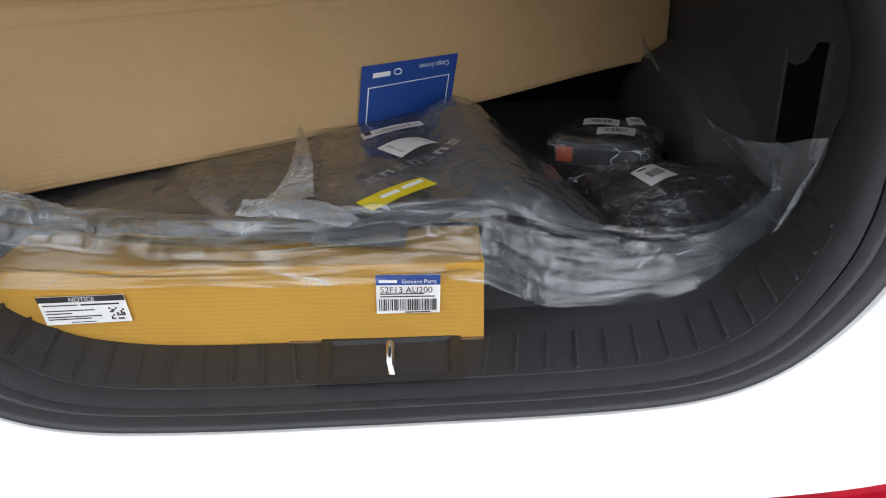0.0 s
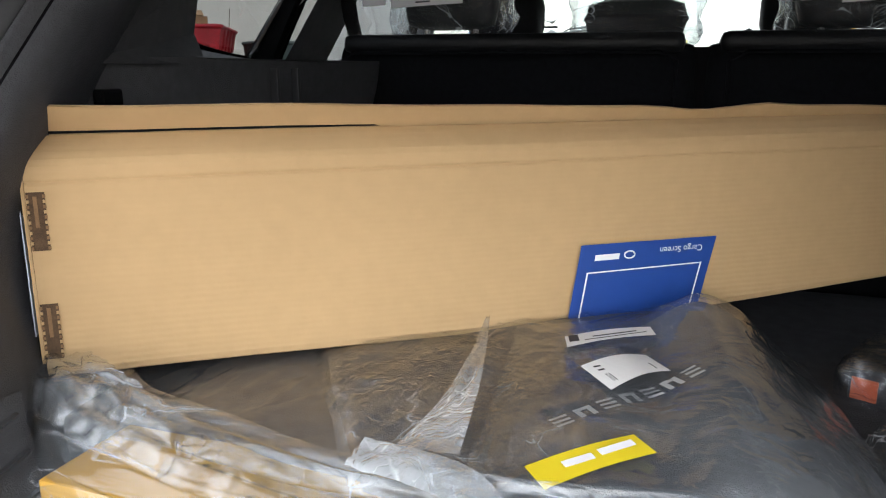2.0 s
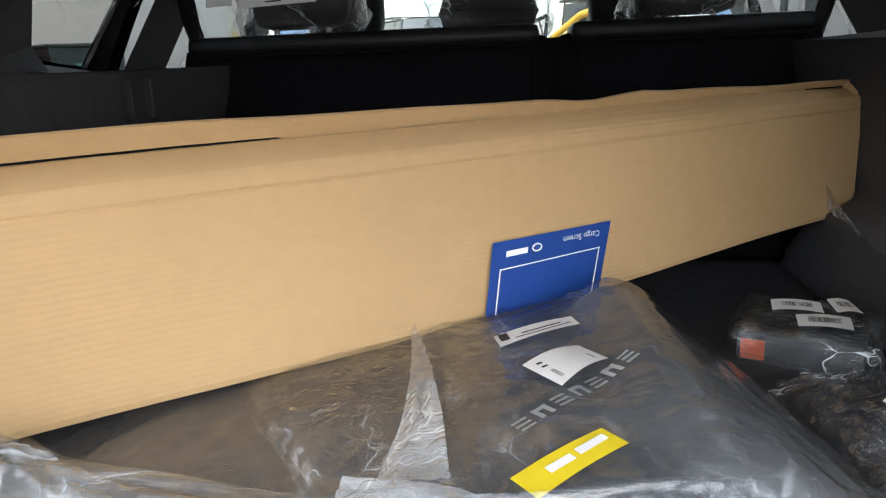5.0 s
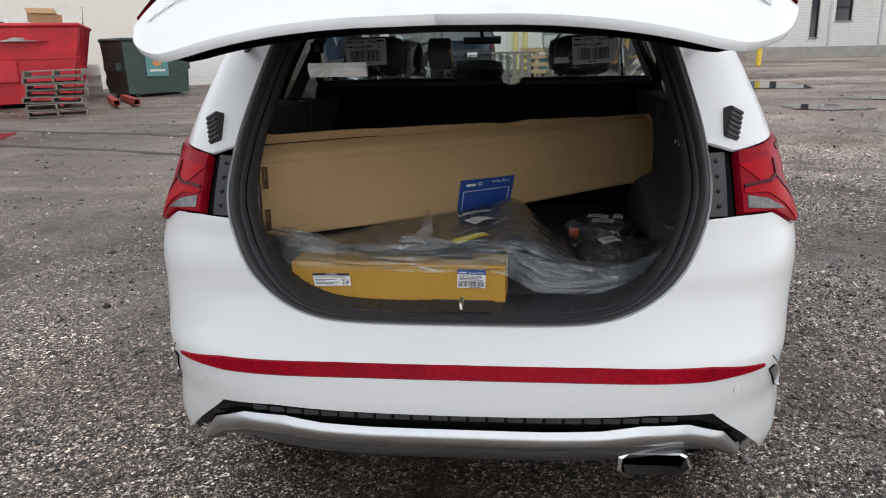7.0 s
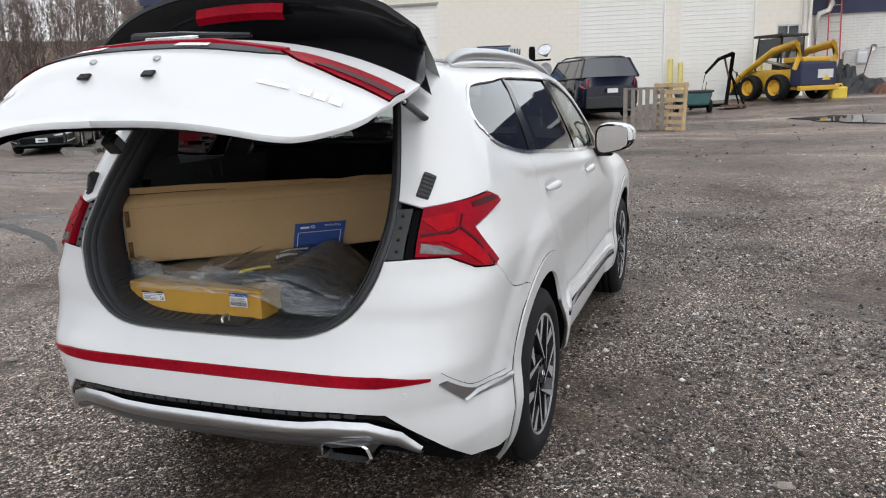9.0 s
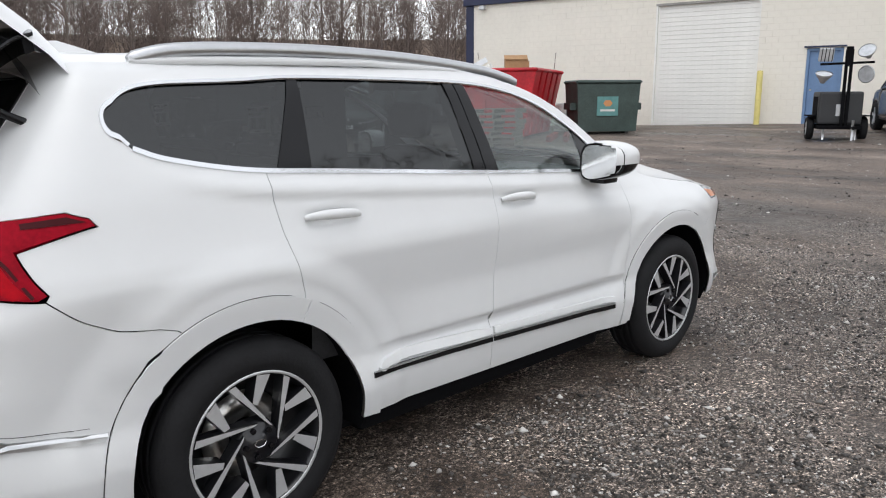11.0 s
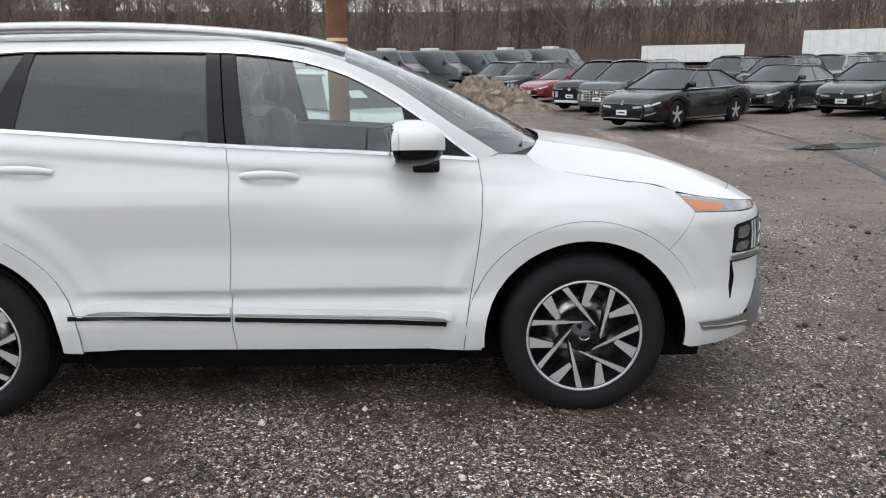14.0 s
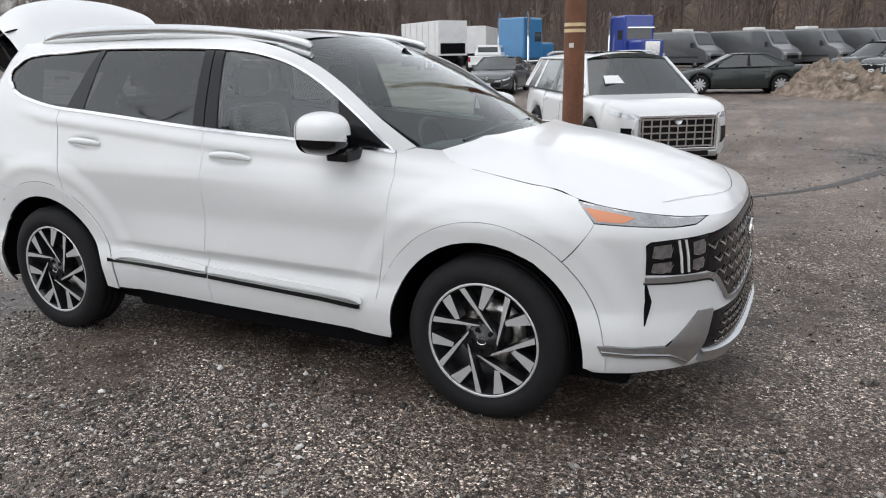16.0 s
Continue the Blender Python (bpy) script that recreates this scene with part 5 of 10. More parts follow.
sweep("opening_trim", [ring_at(0.030, 0.044, 0.008), ring_at(0.040, 0.052, 0.012), ring_at(0.058, 0.056, 0.012), ring_at(0.10, 0.050, 0.012), ring_at(0.17, 0.022, 0.012), ring_at(0.26, -0.03, 0.008)], cargo_black, "black plastic trim of the load opening")

FLOOR = 0.800
boxed("load_floor", (-0.66, 0.66, 0.25, 1.50, FLOOR - 0.04, FLOOR - 0.006), carpet, car, "black carpeted load floor", bevel=0.004)
# sill plate, following the curve of the opening
plate_out, plate_in = ring_at(0.062, 0.058, 0.014), ring_at(0.152, 0.038, 0.014)
plate_low = ring_at(0.162, 0.036, 0.002)
cutn = [i for i, p in enumerate(plate_out) if p[2] < 0.99][-1] + 1
sweep("sill_plate", [[(x, y, z - 0.006) for x, y, z in plate_out[:cutn]], plate_out[:cutn], plate_in[:cutn], plate_low[:cutn]], cargo_black, "black ribbed plastic sill plate", smooth=False)
run, rib_at = 0.0, []
for i in range(1, cutn):
    a, b = Vector(plate_out[i - 1]), Vector(plate_out[i])
    step_ = (b - a).length
    while run + step_ > 0.112 + 0.036 * len(rib_at) and len(rib_at) < 17:
        rib_at.append((i - 1, (0.112 + 0.036 * len(rib_at) - run) / step_))
    run += step_
for i, t in rib_at:
    lo, hi = Vector(plate_out[i]).lerp(Vector(plate_out[i + 1]), t), Vector(plate_in[i]).lerp(Vector(plate_in[i + 1]), t)
    along = (Vector(plate_out[i + 1]) - Vector(plate_out[i])).normalized()
    up = along.cross(hi - lo).normalized()
    lo, hi = lo.lerp(hi, 0.06) - along * 0.006, lo.lerp(hi, 0.96) + along * 0.008
    rv = [lo - along * 0.0032, lo + along * 0.0032 + up * 0.0005, lo + up * 0.0042, hi - along * 0.0032, hi + along * 0.0032 + up * 0.0005, hi + up * 0.0042]
    rf = [(0, 2, 5, 3), (2, 1, 4, 5), (0, 1, 2), (3, 5, 4)]
    for sgn in (1, -1):
        put("sill_rib", [(sgn * p.x, p.y, p.z) for p in rv], rf if sgn > 0 else [tuple(q)[::-1] for q in rf], cargo_black, car)
# latch pocket in the sill with the striker
rz = FLOOR + 0.0135
outer = [(-0.082, 0.146), (0.082, 0.146), (0.086, 0.248), (-0.086, 0.248)]
inner = [(-0.070, 0.158), (0.070, 0.158), (0.073, 0.238), (-0.073, 0.238)]
pocket = [(x, y, rz) for x, y in outer] + [(x, y, rz + 0.001) for x, y in inner] + [(x * 0.93, 0.198 + (y - 0.198) * 0.88, rz - 0.004) for x, y in inner]
rec = put("latch_recess", pocket, [(i, (i + 1) % 4, 4 + (i + 1) % 4, 4 + i) for i in range(4)] + [(4 + i, 4 + (i + 1) % 4, 8 + (i + 1) % 4, 8 + i) for i in range(4)], black_trim, car)
put("recess_floor", [(x * 0.93, 0.198 + (y - 0.198) * 0.88, rz - 0.0035) for x, y in inner], [(0, 1, 2, 3)], gap_black, rec)
tube("striker", [(0.0, 0.165, rz - 0.004), (0.0, 0.165, rz + 0.012), (0.0, 0.172, rz + 0.020), (0.0, 0.194, rz + 0.020), (0.0, 0.202, rz + 0.012), (0.0, 0.202, rz - 0.004)], 0.005, steel, car, "bare steel latch striker", sides=8)
# side trim with the wheel housings, and the upper trim round the quarter windows
for s in (1, -1):
    ys, zs = np.linspace(0.30, 1.52, 40), np.linspace(FLOOR - 0.03, 1.30, 26)
    v = []
    for y in ys:
        for z in zs:
            x = 0.668 - 0.02 * smooth01(0.95, 1.25, z)
            r = math.hypot((y - 1.06) / 0.40, (z - 0.70) / 0.32)
            x -= 0.085 * float(smooth01(1.06, 0.92, r))
            x -= 0.03 * float(smooth01(1.1, 1.5, y)) * float(smooth01(1.1, 1.3, z))
            x += 0.02 * float(smooth01(0.55, 0.30, y))
            y0 = float(table(z, [(0.77, 0.30), (1.10, 0.42), (1.30, 0.54)]))
            v.append((s * x, y0 + (y - 0.30) * (1.52 - y0) / 1.22, z))
    n = len(zs)
    st = put("side_trim", v, [((i * n + j), (i + 1) * n + j, (i + 1) * n + j + 1, i * n + j + 1) if s < 0 else ((i * n + j), i * n + j + 1, (i + 1) * n + j + 1, (i + 1) * n + j) for i in range(len(ys) - 1) for j in range(n - 1)], cabin_black, car, smooth=True)
    # ledge out to the glass
    put("window_ledge", [(s * 0.640, 0.80, 1.30), (s * 0.620, 1.52, 1.30), (s * 0.80, 1.56, 1.272), (s * 0.795, 0.88, 1.33)], [(0, 1, 2, 3) if s < 0 else (3, 2, 1, 0)], cabin_black, st)
    # stowage pocket, cup recess, tie hook and seat switches
    boxed("stowage_pocket", (s * 0.672 - 0.010, s * 0.672 + 0.010, 0.545, 0.665, 0.925, 1.105), gap_black, st, bevel=0.004)
    for yy in (0.540, 0.670):
        boxed("pocket_edge", (s * 0.668 - 0.009, s * 0.668 + 0.009, yy - 0.004, yy + 0.004, 0.92, 1.11), cabin_black, st, bevel=0.003)
    for yy in (1.03, 1.11):
        boxed("belt_slot_edge", (s * 0.640 - 0.008, s * 0.640 + 0.008, yy - 0.005, yy + 0.005, 1.215, 1.285), black_trim, st, bevel=0.003)
    bm = bmesh.new()
    box(bm, s * 0.650 - 0.008, s * 0.650 + 0.008, 0.585, 0.625, 1.228, 1.258, 0.004)
    part("tie_hook", bm, gloss_black, st)
    if s > 0:
        for k, yy in enumerate((0.665, 0.690, 0.725, 0.745)):
            boxed("seat_switch", (0.636, 0.646, yy - 0.007, yy + 0.007, 1.170 + 0.004 * (k % 2), 1.182 + 0.004 * (k % 2)), satin if k % 2 else black_trim, st, bevel=0.002)
    pil = [(0.535, 0.69, 1.62), (0.560, 0.64, 1.52), (0.585, 0.58, 1.42), (0.625, 0.52, 1.29), (0.655, 0.84, 1.29), (0.715, 0.90, 1.34), (0.705, 0.91, 1.42), (0.670, 0.90, 1.53), (0.63, 0.89, 1.64)]
    put("pillar_trim", [(s * a, b, c) for a, b, c in pil], [(0, 1, 7, 8), (1, 2, 6, 7), (2, 3, 4, 5, 6)], cabin_black, car)
    for ya, yb, da, db in ((1.36, 1.58, 0.14, 0.12), (2.20, 2.36, -0.02, -0.03)):
        put("pillar_trim", [(s * (half_width(ya, 1.28) - 0.03), ya, 1.26), (s * (half_width(yb, 1.28) - 0.03), yb, 1.26), (s * (half_width(yb, 1.62) - 0.03), yb + db, 1.63), (s * (half_width(ya, 1.62) - 0.03), ya + da, 1.63)], [(0, 1, 2, 3)], cabin_black, car)
    belt_pts = [(s * 0.84 * float(1 - 0.1 * smooth01(2.2, 3.4, y)), y, float(belt_z(y)) - 0.02) for y in np.linspace(1.4, 3.4, 9)]
    low_pts = [(s * 0.80, y, 0.55) for y in np.linspace(1.4, 3.4, 9)]
    put("door_lining", belt_pts + low_pts, [(i, i + 1, i + 10, i + 9) for i in range(8)], cabin_black, car, smooth=True)
headliner = material("headliner", (0.055, 0.056, 0.06), 0.95, scale=50, amount=0.2)
patch("headliner", [(p[0] - 0.03, p[1], p[2] - 0.03) for p in roof_e], [(0, p[1], p[2] - 0.012) for p in roof_mid], headliner)

# ---- seats ----
seat_cloth = material("seat_leather", (0.010, 0.0105, 0.012), 0.5, spec=0.3, scale=30, amount=0.25, bump=0.1)
seat_felt = material("seat_felt", (0.006, 0.0065, 0.008), 0.95, spec=0.1, scale=90, amount=0.3, bump=0.2)


def film_material(name, milk=0.03, crease=0.35, rough=0.08, scale=9.0, strength=0.6, tint=(0.945, 0.965, 0.98), stretch=(1, 1, 1), cover=0.5):
    """Thin clear plastic: see-through, glossy, with highlights drawn in white along sharp broken creases."""
    m = bpy.data.materials.new(name)
    m.use_nodes = True
    nt = m.node_tree
    nt.nodes.remove(nt.nodes["Principled BSDF"])
    N = lambda k: nt.nodes.new("ShaderNode" + k)
    L = nt.links.new
    clear, gloss, veil, mix, mix2, fr, bump = N("BsdfTransparent"), N("BsdfGlossy"), N("BsdfDiffuse"), N("MixShader"), N("MixShader"), N("LayerWeight"), N("Bump")
    clear.inputs[0].default_value = (*tint, 1)
    gloss.inputs["Roughness"].default_value = rough
    veil.inputs[0].default_value = (0.76, 0.81, 0.85, 1)
    co, place, warp = N("TexCoord"), N("Mapping"), N("TexNoise")
    place.inputs["Scale"].default_value = stretch
    L(co.outputs["Object"], place.inputs[0])
    warp.inputs["Scale"].default_value, warp.inputs["Detail"].default_value = scale * 0.6, 3
    L(place.outputs[0], warp.inputs["Vector"])
    add = N("MixRGB")
    add.blend_type, add.inputs[0].default_value = "ADD", 0.22
    L(place.outputs[0], add.inputs[1])
    L(warp.outputs["Color"], add.inputs[2])

    def math_(op, a, b=None, c=None):
        n = N("Math")
        n.operation = op
        for i, q in enumerate((a, b, c)):
            if q is None:
                continue
            if isinstance(q, (int, float)):
                n.inputs[i].default_value = q
            else:
                L(q, n.inputs[i])
        return n.outputs[0]

    def ranged(src, lo, hi, a, b):
        n = N("MapRange")
        for i, q in enumerate((lo, hi, a, b)):
            n.inputs[i + 1].default_value = q
        L(src, n.inputs[0])
        return n.outputs[0]

    folds = N("TexVoronoi")
    folds.feature = "DISTANCE_TO_EDGE"
    folds.inputs["Scale"].default_value = scale
    L(add.outputs[0], folds.inputs["Vector"])
    fine = N("TexNoise")
    fine.inputs["Scale"].default_value, fine.inputs["Detail"].default_value, fine.inputs["Distortion"].default_value = scale * 1.7, 5, 1.2
    L(add.outputs[0], fine.inputs["Vector"])
    where = N("TexNoise")
    where.inputs["Scale"].default_value, where.inputs["Detail"].default_value = scale * 0.7, 3
    L(co.outputs["Object"], where.inputs["Vector"])
    ridge = math_("ABSOLUTE", math_("SUBTRACT", fine.outputs["Fac"], 0.5))
    # crease highlights put into the colour as thin white lines
    lines = math_("MAXIMUM", ranged(folds.outputs["Distance"], 0.0, 0.035, 1.0, 0.0), ranged(ridge, 0.0, 0.014, 0.8, 0.0))
    mask = ranged(where.outputs["Fac"], 0.62 - 0.25 * cover, 0.75 - 0.25 * cover, 0.0, 1.0)
    height = math_("MULTIPLY_ADD", folds.outputs["Distance"], 0.7, math_("MULTIPLY", ridge, 1.3))
    L(height, bump.inputs["Height"])
    bump.inputs["Strength"].default_value, bump.inputs["Distance"].default_value = strength, 0.025
    fr.inputs["Blend"].default_value = 0.5
    for n in (gloss, fr):
        L(bump.outputs[0], n.inputs["Normal"])
    gain = math_("MULTIPLY_ADD", math_("POWER", fr.outputs["Facing"], 4.0), 0.9, 0.07)
    L(math_("MINIMUM", math_("MULTIPLY_ADD", math_("MULTIPLY", lines, mask), crease, ranged(where.outputs["Fac"], 0.4, 0.7, milk * 0.5, milk * 1.6)), 0.9), mix.inputs[0])
    L(clear.outputs[0], mix.inputs[1])
    L(veil.outputs[0], mix.inputs[2])
    L(math_("MINIMUM", gain, 1.0), mix2.inputs[0])
    L(mix.outputs[0], mix2.inputs[1])
    L(gloss.outputs[0], mix2.inputs[2])
    L(mix2.outputs[0], nt.nodes["Material Output"].inputs[0])
    return m


film = film_material("clear_film", milk=0.045, crease=0.22, scale=6, strength=0.25, cover=0.25)
film_thick = film_material("folded_film", milk=0.13, crease=0.40, scale=9, strength=0.5, rough=0.12, stretch=(0.45, 1.4, 1), cover=0.6)
film_loose = film_material("loose_film", milk=0.035, crease=0.32, scale=7, strength=0.45, rough=0.08, stretch=(0.35, 1.5, 1), cover=0.55)
bag_black = film_material("bag_film", milk=0.020, crease=0.60, scale=15, strength=0.8, rough=0.06, cover=0.45, stretch=(0.5, 1.2, 1))
film_hem = film_material("welded_film", milk=0.34, crease=0.45, scale=12, strength=0.5, rough=0.12, cover=0.5)


def cushion(name, x0, x1, y0, y1, z0, z1, parent, mat=seat_cloth, lean=0.0, bevel=0.04):
    M = Matrix.Translation(((x0 + x1) / 2, (y0 + y1) / 2, z0)) @ Matrix.Rotation(radians(lean), 4, "X") @ Matrix.Translation((-(x0 + x1) / 2, -(y0 + y1) / 2, -z0))
    bm = bmesh.new()
    box(bm, x0, x1, y0, y1, z0, z1, bevel, M)
    return part(name, bm, mat, parent, smooth=True)


paper = material("white_paper", (0.80, 0.80, 0.79), 0.7, scale=20, amount=0.03)
ink = material("black_ink", (0.02, 0.02, 0.022), 0.6)


def label_sheet(name, corners, parent, mat=paper, text=(), lift=0.0015, bend=0.0, kind_label=""):
    """A flat paper label through four corners (tl, tr, br, bl)."""
    a, b, c, d = (Vector(p) for p in corners)
    n = (b - a).cross(d - a).normalized() * -1
    v, f, N = [], [], 8
    for i in range(N + 1):
        t = i / N
        off = n * (lift + bend * math.sin(math.pi * t))
        v += [a.lerp(b, t) + off, d.lerp(c, t) + off]
    f = [(2 * i, 2 * i + 1, 2 * i + 3, 2 * i + 2) for i in range(N)]
    ob = put(name, v, f, mat, parent, kind_label)
    return ob, (a, b, c, d, n)


def bars(rows, frame4, parent, mat, lift=0.003, name="print_bar"):
    """Dark bars on a label; rows of (u0, u1, v0, v1) in the label's square."""
    a, b, c, d, n = frame4
    for u0, u1, v0, v1 in rows:
        q = []
        for u_, v_ in ((u0, v0), (u1, v0), (u1, v1), (u0, v1)):
            q.append(a.lerp(b, u_).lerp(d.lerp(c, u_), v_) + n * lift)
        put(name, q, [(0, 1, 2, 3)], mat, parent)


def barcode(u0, u1, v0, v1, seed):
    r = random.Random(seed)
    out, x = [], u0
    while x < u1:
        w = r.choice((0.008, 0.014, 0.022))
        out.append((x, min(u1, x + w), v0, v1))
        x += w + r.choice((0.008, 0.014, 0.02))
    return out


def words(text, frame4, at_uv, size, parent, mat, flip=False, lift=0.004):
    """Raised lettering lying on a label; at_uv is its lower left corner."""
    a, b, c, d, n = frame4
    cu = bpy.data.curves.new("lettering", "FONT")
    cu.body, cu.size, cu.extrude = text, size, 0.0
    ob = new("lettering", cu)
    X = (b - a).normalized()
    Y = n.cross(X).normalized()
    o = a.lerp(b, at_uv[0]).lerp(d.lerp(c, at_uv[0]), at_uv[1]) + n * lift
    if flip:
        X, Y = -X, -Y
    m = Matrix((X, Y, n)).transposed().to_4x4()
    m.translation = o
    dg = bpy.context.evaluated_depsgraph_get()
    me = bpy.data.meshes.new_from_object(ob.evaluated_get(dg))
    bpy.data.objects.remove(ob)
    me.transform(m)
    me.materials.clear()
    me.materials.append(mat)
    t = new("lettering", me)
    t.parent = parent
    return t


for x0, x1 in ((-0.735, 0.106), (0.116, 0.700)):
    cushion("rear_backrest", x0, x1, 1.46, 1.60, 0.80, 1.345, car, mat=seat_felt, lean=-4, bevel=0.05)
    # leather edge along the top, and the welt under it
    cushion("backrest_top", x0 + 0.03, x1 - 0.03, 1.475, 1.62, 1.315, 1.358, car, lean=-4, bevel=0.018)
    tube("backrest_welt", [(x0 + 0.05, 1.452, 1.10), (x0 + 0.045, 1.428, 1.30), (x0 + 0.08, 1.424, 1.318), (x1 - 0.08, 1.424, 1.318), (x1 - 0.045, 1.428, 1.30), (x1 - 0.05, 1.452, 1.10)], 0.004, seat_felt, car, sides=5)
    cushion("rear_cushion", x0, x1, 1.60, 2.10, 0.62, 0.78, car)
boxed("backrest_gap", (0.09, 0.13, 1.52, 1.58, 0.80, 1.33), gap_black, car)
for i, (x, w, z0, z1) in enumerate(((-0.455, 0.112, 1.372, 1.535), (0.402, 0.112, 1.366, 1.525), (-0.033, 0.112, 1.350, 1.432))):
    hr = cushion("headrest", x - w, x + w, 1.50, 1.60, z0, z1, car, lean=-4, bevel=0.045)
    for s in (-1, 1):
        tube("headrest_post", [(x + s * 0.06, 1.55, z0 + 0.03), (x + s * 0.06, 1.54, z0 - 0.06)], 0.007, steel, hr, sides=6)
    # loose clear bag over the headrest
    bm = bmesh.new()
    box(bm, x - w - 0.026, x + w + 0.026, 1.475, 1.64, z0 - 0.022, z1 + 0.018, 0.04)
    bmesh.ops.subdivide_edges(bm, edges=bm.edges, cuts=5, use_grid_fill=True)
    for v in bm.verts:
        k = noise.noise_vector(v.co * 17 + Vector((i * 7, 0, 0)))
        v.co += Vector((k.x, k.y * 0.6, k.z)) * 0.015 * (1.8 if v.co.z < z0 + 0.03 else 1.0)
        if abs(v.co.x - x) > w and v.co.z > z0 + 0.05:
            v.co.x += (0.035 if i < 2 else 0.01) * math.copysign(1, v.co.x - x) * smooth01(z0 + 0.05, z1, v.co.z)
    part("headrest_bag", bm, bag_black, hr, "crinkled clear plastic bag over the headrest", smooth=True)
    if i < 2:
        xl, zt = (-0.482, 1.527) if i == 0 else (0.438, 1.520)
        lb, fr4 = label_sheet("bag_label", [(xl - 0.087, 1.440, zt - 0.006), (xl + 0.085, 1.440, zt), (xl + 0.085, 1.436, zt - 0.104), (xl - 0.082, 1.436, zt - 0.112)], hr, bend=0.006)
        fr4 = (*fr4[:4], Vector((0, -1, 0)))
        bars([(0.04, 0.20, 0.06, 0.12), (0.04, 0.20, 0.25, 0.30), (0.56, 0.66, 0.25, 0.30), (0.78, 0.95, 0.06, 0.12), (0.36, 0.56, 0.90, 0.93)], fr4, lb, ink, lift=0.008)
        bars(barcode(0.12, 0.84, 0.42, 0.84, i), fr4, lb, ink, lift=0.008)
        for text, at in (("SM45", (0.24, 0.16)), ("Date", (0.56, 0.16)), ("0674506", (0.22, 0.35)), ("2", (0.80, 0.35))):
            words(text, fr4, at, 0.0185, lb, ink, lift=0.0085)
        xs_ = xl - 0.125
        label_sheet("bag_label", [(xs_ - 0.030, 1.446, zt - 0.082), (xs_ + 0.028, 1.444, zt - 0.080), (xs_ + 0.028, 1.442, zt - 0.104), (xs_ - 0.030, 1.444, zt - 0.106)], hr)
for x in (-0.475, 0.41):
    cushion("front_backrest", x - 0.21, x + 0.21, 2.28, 2.42, 0.72, 1.33, car, lean=8, bevel=0.09)
    hr = cushion("front_headrest", x - 0.125, x + 0.125, 2.20, 2.30, 1.36, 1.525, car, bevel=0.05)
    cushion("front_cushion", x - 0.21, x + 0.21, 2.42, 2.95, 0.60, 0.76, car, bevel=0.06)
patch("dashboard", [(0.70, 3.12, 1.00), (0.70, 3.16, 1.06), (0.72, 3.30, 1.085), (0.72, 3.60, 1.10)], [(0, 3.05, 1.00), (0, 3.10, 1.08), (0, 3.25, 1.10), (0, 3.70, 1.13)], cargo_black)
v, f = tube_mesh([(-0.38 + 0.18 * math.cos(a), 2.98 - 0.07 * math.sin(a), 1.02 + 0.17 * math.sin(a)) for a in np.linspace(0, 2 * math.pi, 28, endpoint=False)], 0.014, 8, True)
sw = put("steering_wheel", v, f, black_trim, car, smooth=True)
boxed("wheel_boss", (-0.46, -0.30, 2.98, 3.04, 0.97, 1.06), black_trim, sw, bevel=0.02)
boxed("inside_mirror", (-0.20, 0.03, 2.98, 3.01, 1.508, 1.556), gloss_black, car, bevel=0.012)
tube("mirror_stem", [(-0.085, 2.99, 1.55), (-0.085, 2.93, 1.60)], 0.012, gloss_black, car)
boxed("roof_console", (-0.20, 0.04, 2.52, 2.72, 1.585, 1.63), black_trim, car, bevel=0.02)
for s in (1, -1):
    boxed("coat_hook", (s * 0.50 - 0.03, s * 0.50 + 0.03, 1.30, 1.34, 1.615, 1.64), satin, car, bevel=0.006)
    tube("seat_belt", [(s * 0.715, 1.62, 1.30), (s * 0.725, 1.58, 1.40), (s * 0.715, 1.52, 1.50)], 0.02, black_trim, car, sides=6, flat=0.2)
    boxed("belt_guide", (s * 0.705 - 0.02, s * 0.705 + 0.02, 1.47, 1.55, 1.47, 1.52), gloss_black, car, bevel=0.01)

# ---- goods in the load space ----
def card_material(name, colour, flute=260.0):
    """Cardboard with faint flutes, fibres and scuffs."""
    m = material(name, colour, 0.78, spec=0.25, scale=5, amount=0.055)
    nt = m.node_tree
    co, wave, fib, bump = (nt.nodes.new("ShaderNode" + k) for k in ("TexCoord", "TexWave", "TexNoise", "Bump"))
    wave.bands_direction = "Z"
    wave.inputs["Scale"].default_value, wave.inputs["Distortion"].default_value, wave.inputs["Detail"].default_value = flute / 6.283, 1.5, 3
    fib.inputs["Scale"].default_value, fib.inputs["Detail"].default_value = 120, 4
    add = nt.nodes.new("ShaderNodeMath")
    add.operation = "ADD"
    for n in (wave, fib):
        nt.links.new(co.outputs["Object"], n.inputs["Vector"])
        nt.links.new(n.outputs["Fac"], add.inputs[0 if n is wave else 1])
    nt.links.new(add.outputs[0], bump.inputs["Height"])
    bump.inputs["Strength"].default_value, bump.inputs["Distance"].default_value = 0.12, 0.002
    nt.links.new(bump.outputs[0], nt.nodes["Principled BSDF"].inputs["Normal"])
    return m


cardboard = card_material("cardboard", (0.452, 0.300, 0.152))
card_edge = material("cardboard_edge", (0.20, 0.115, 0.055), 0.9, scale=60, amount=0.3)
yellow_card = card_material("ochre_cardboard", (0.47, 0.262, 0.045), 330.0)
blue_print = material("blue_print", (0.012, 0.055, 0.26), 0.45, scale=5, amount=0.08)
white_ink = material("white_ink", (0.78, 0.78, 0.78), 0.6)
BOX = Matrix.Translation((-0.605, 0.393, 0.940)) @ Matrix.Rotation(math.atan2(0.5584, 0.8296), 4, "Z")
cb = thing("cardboard_box", "long brown cardboard box lying aslant on the wrapped mats", "box", BOX)
X0, LEN, HT, DP = 0.012, 1.515, 0.248, 0.046


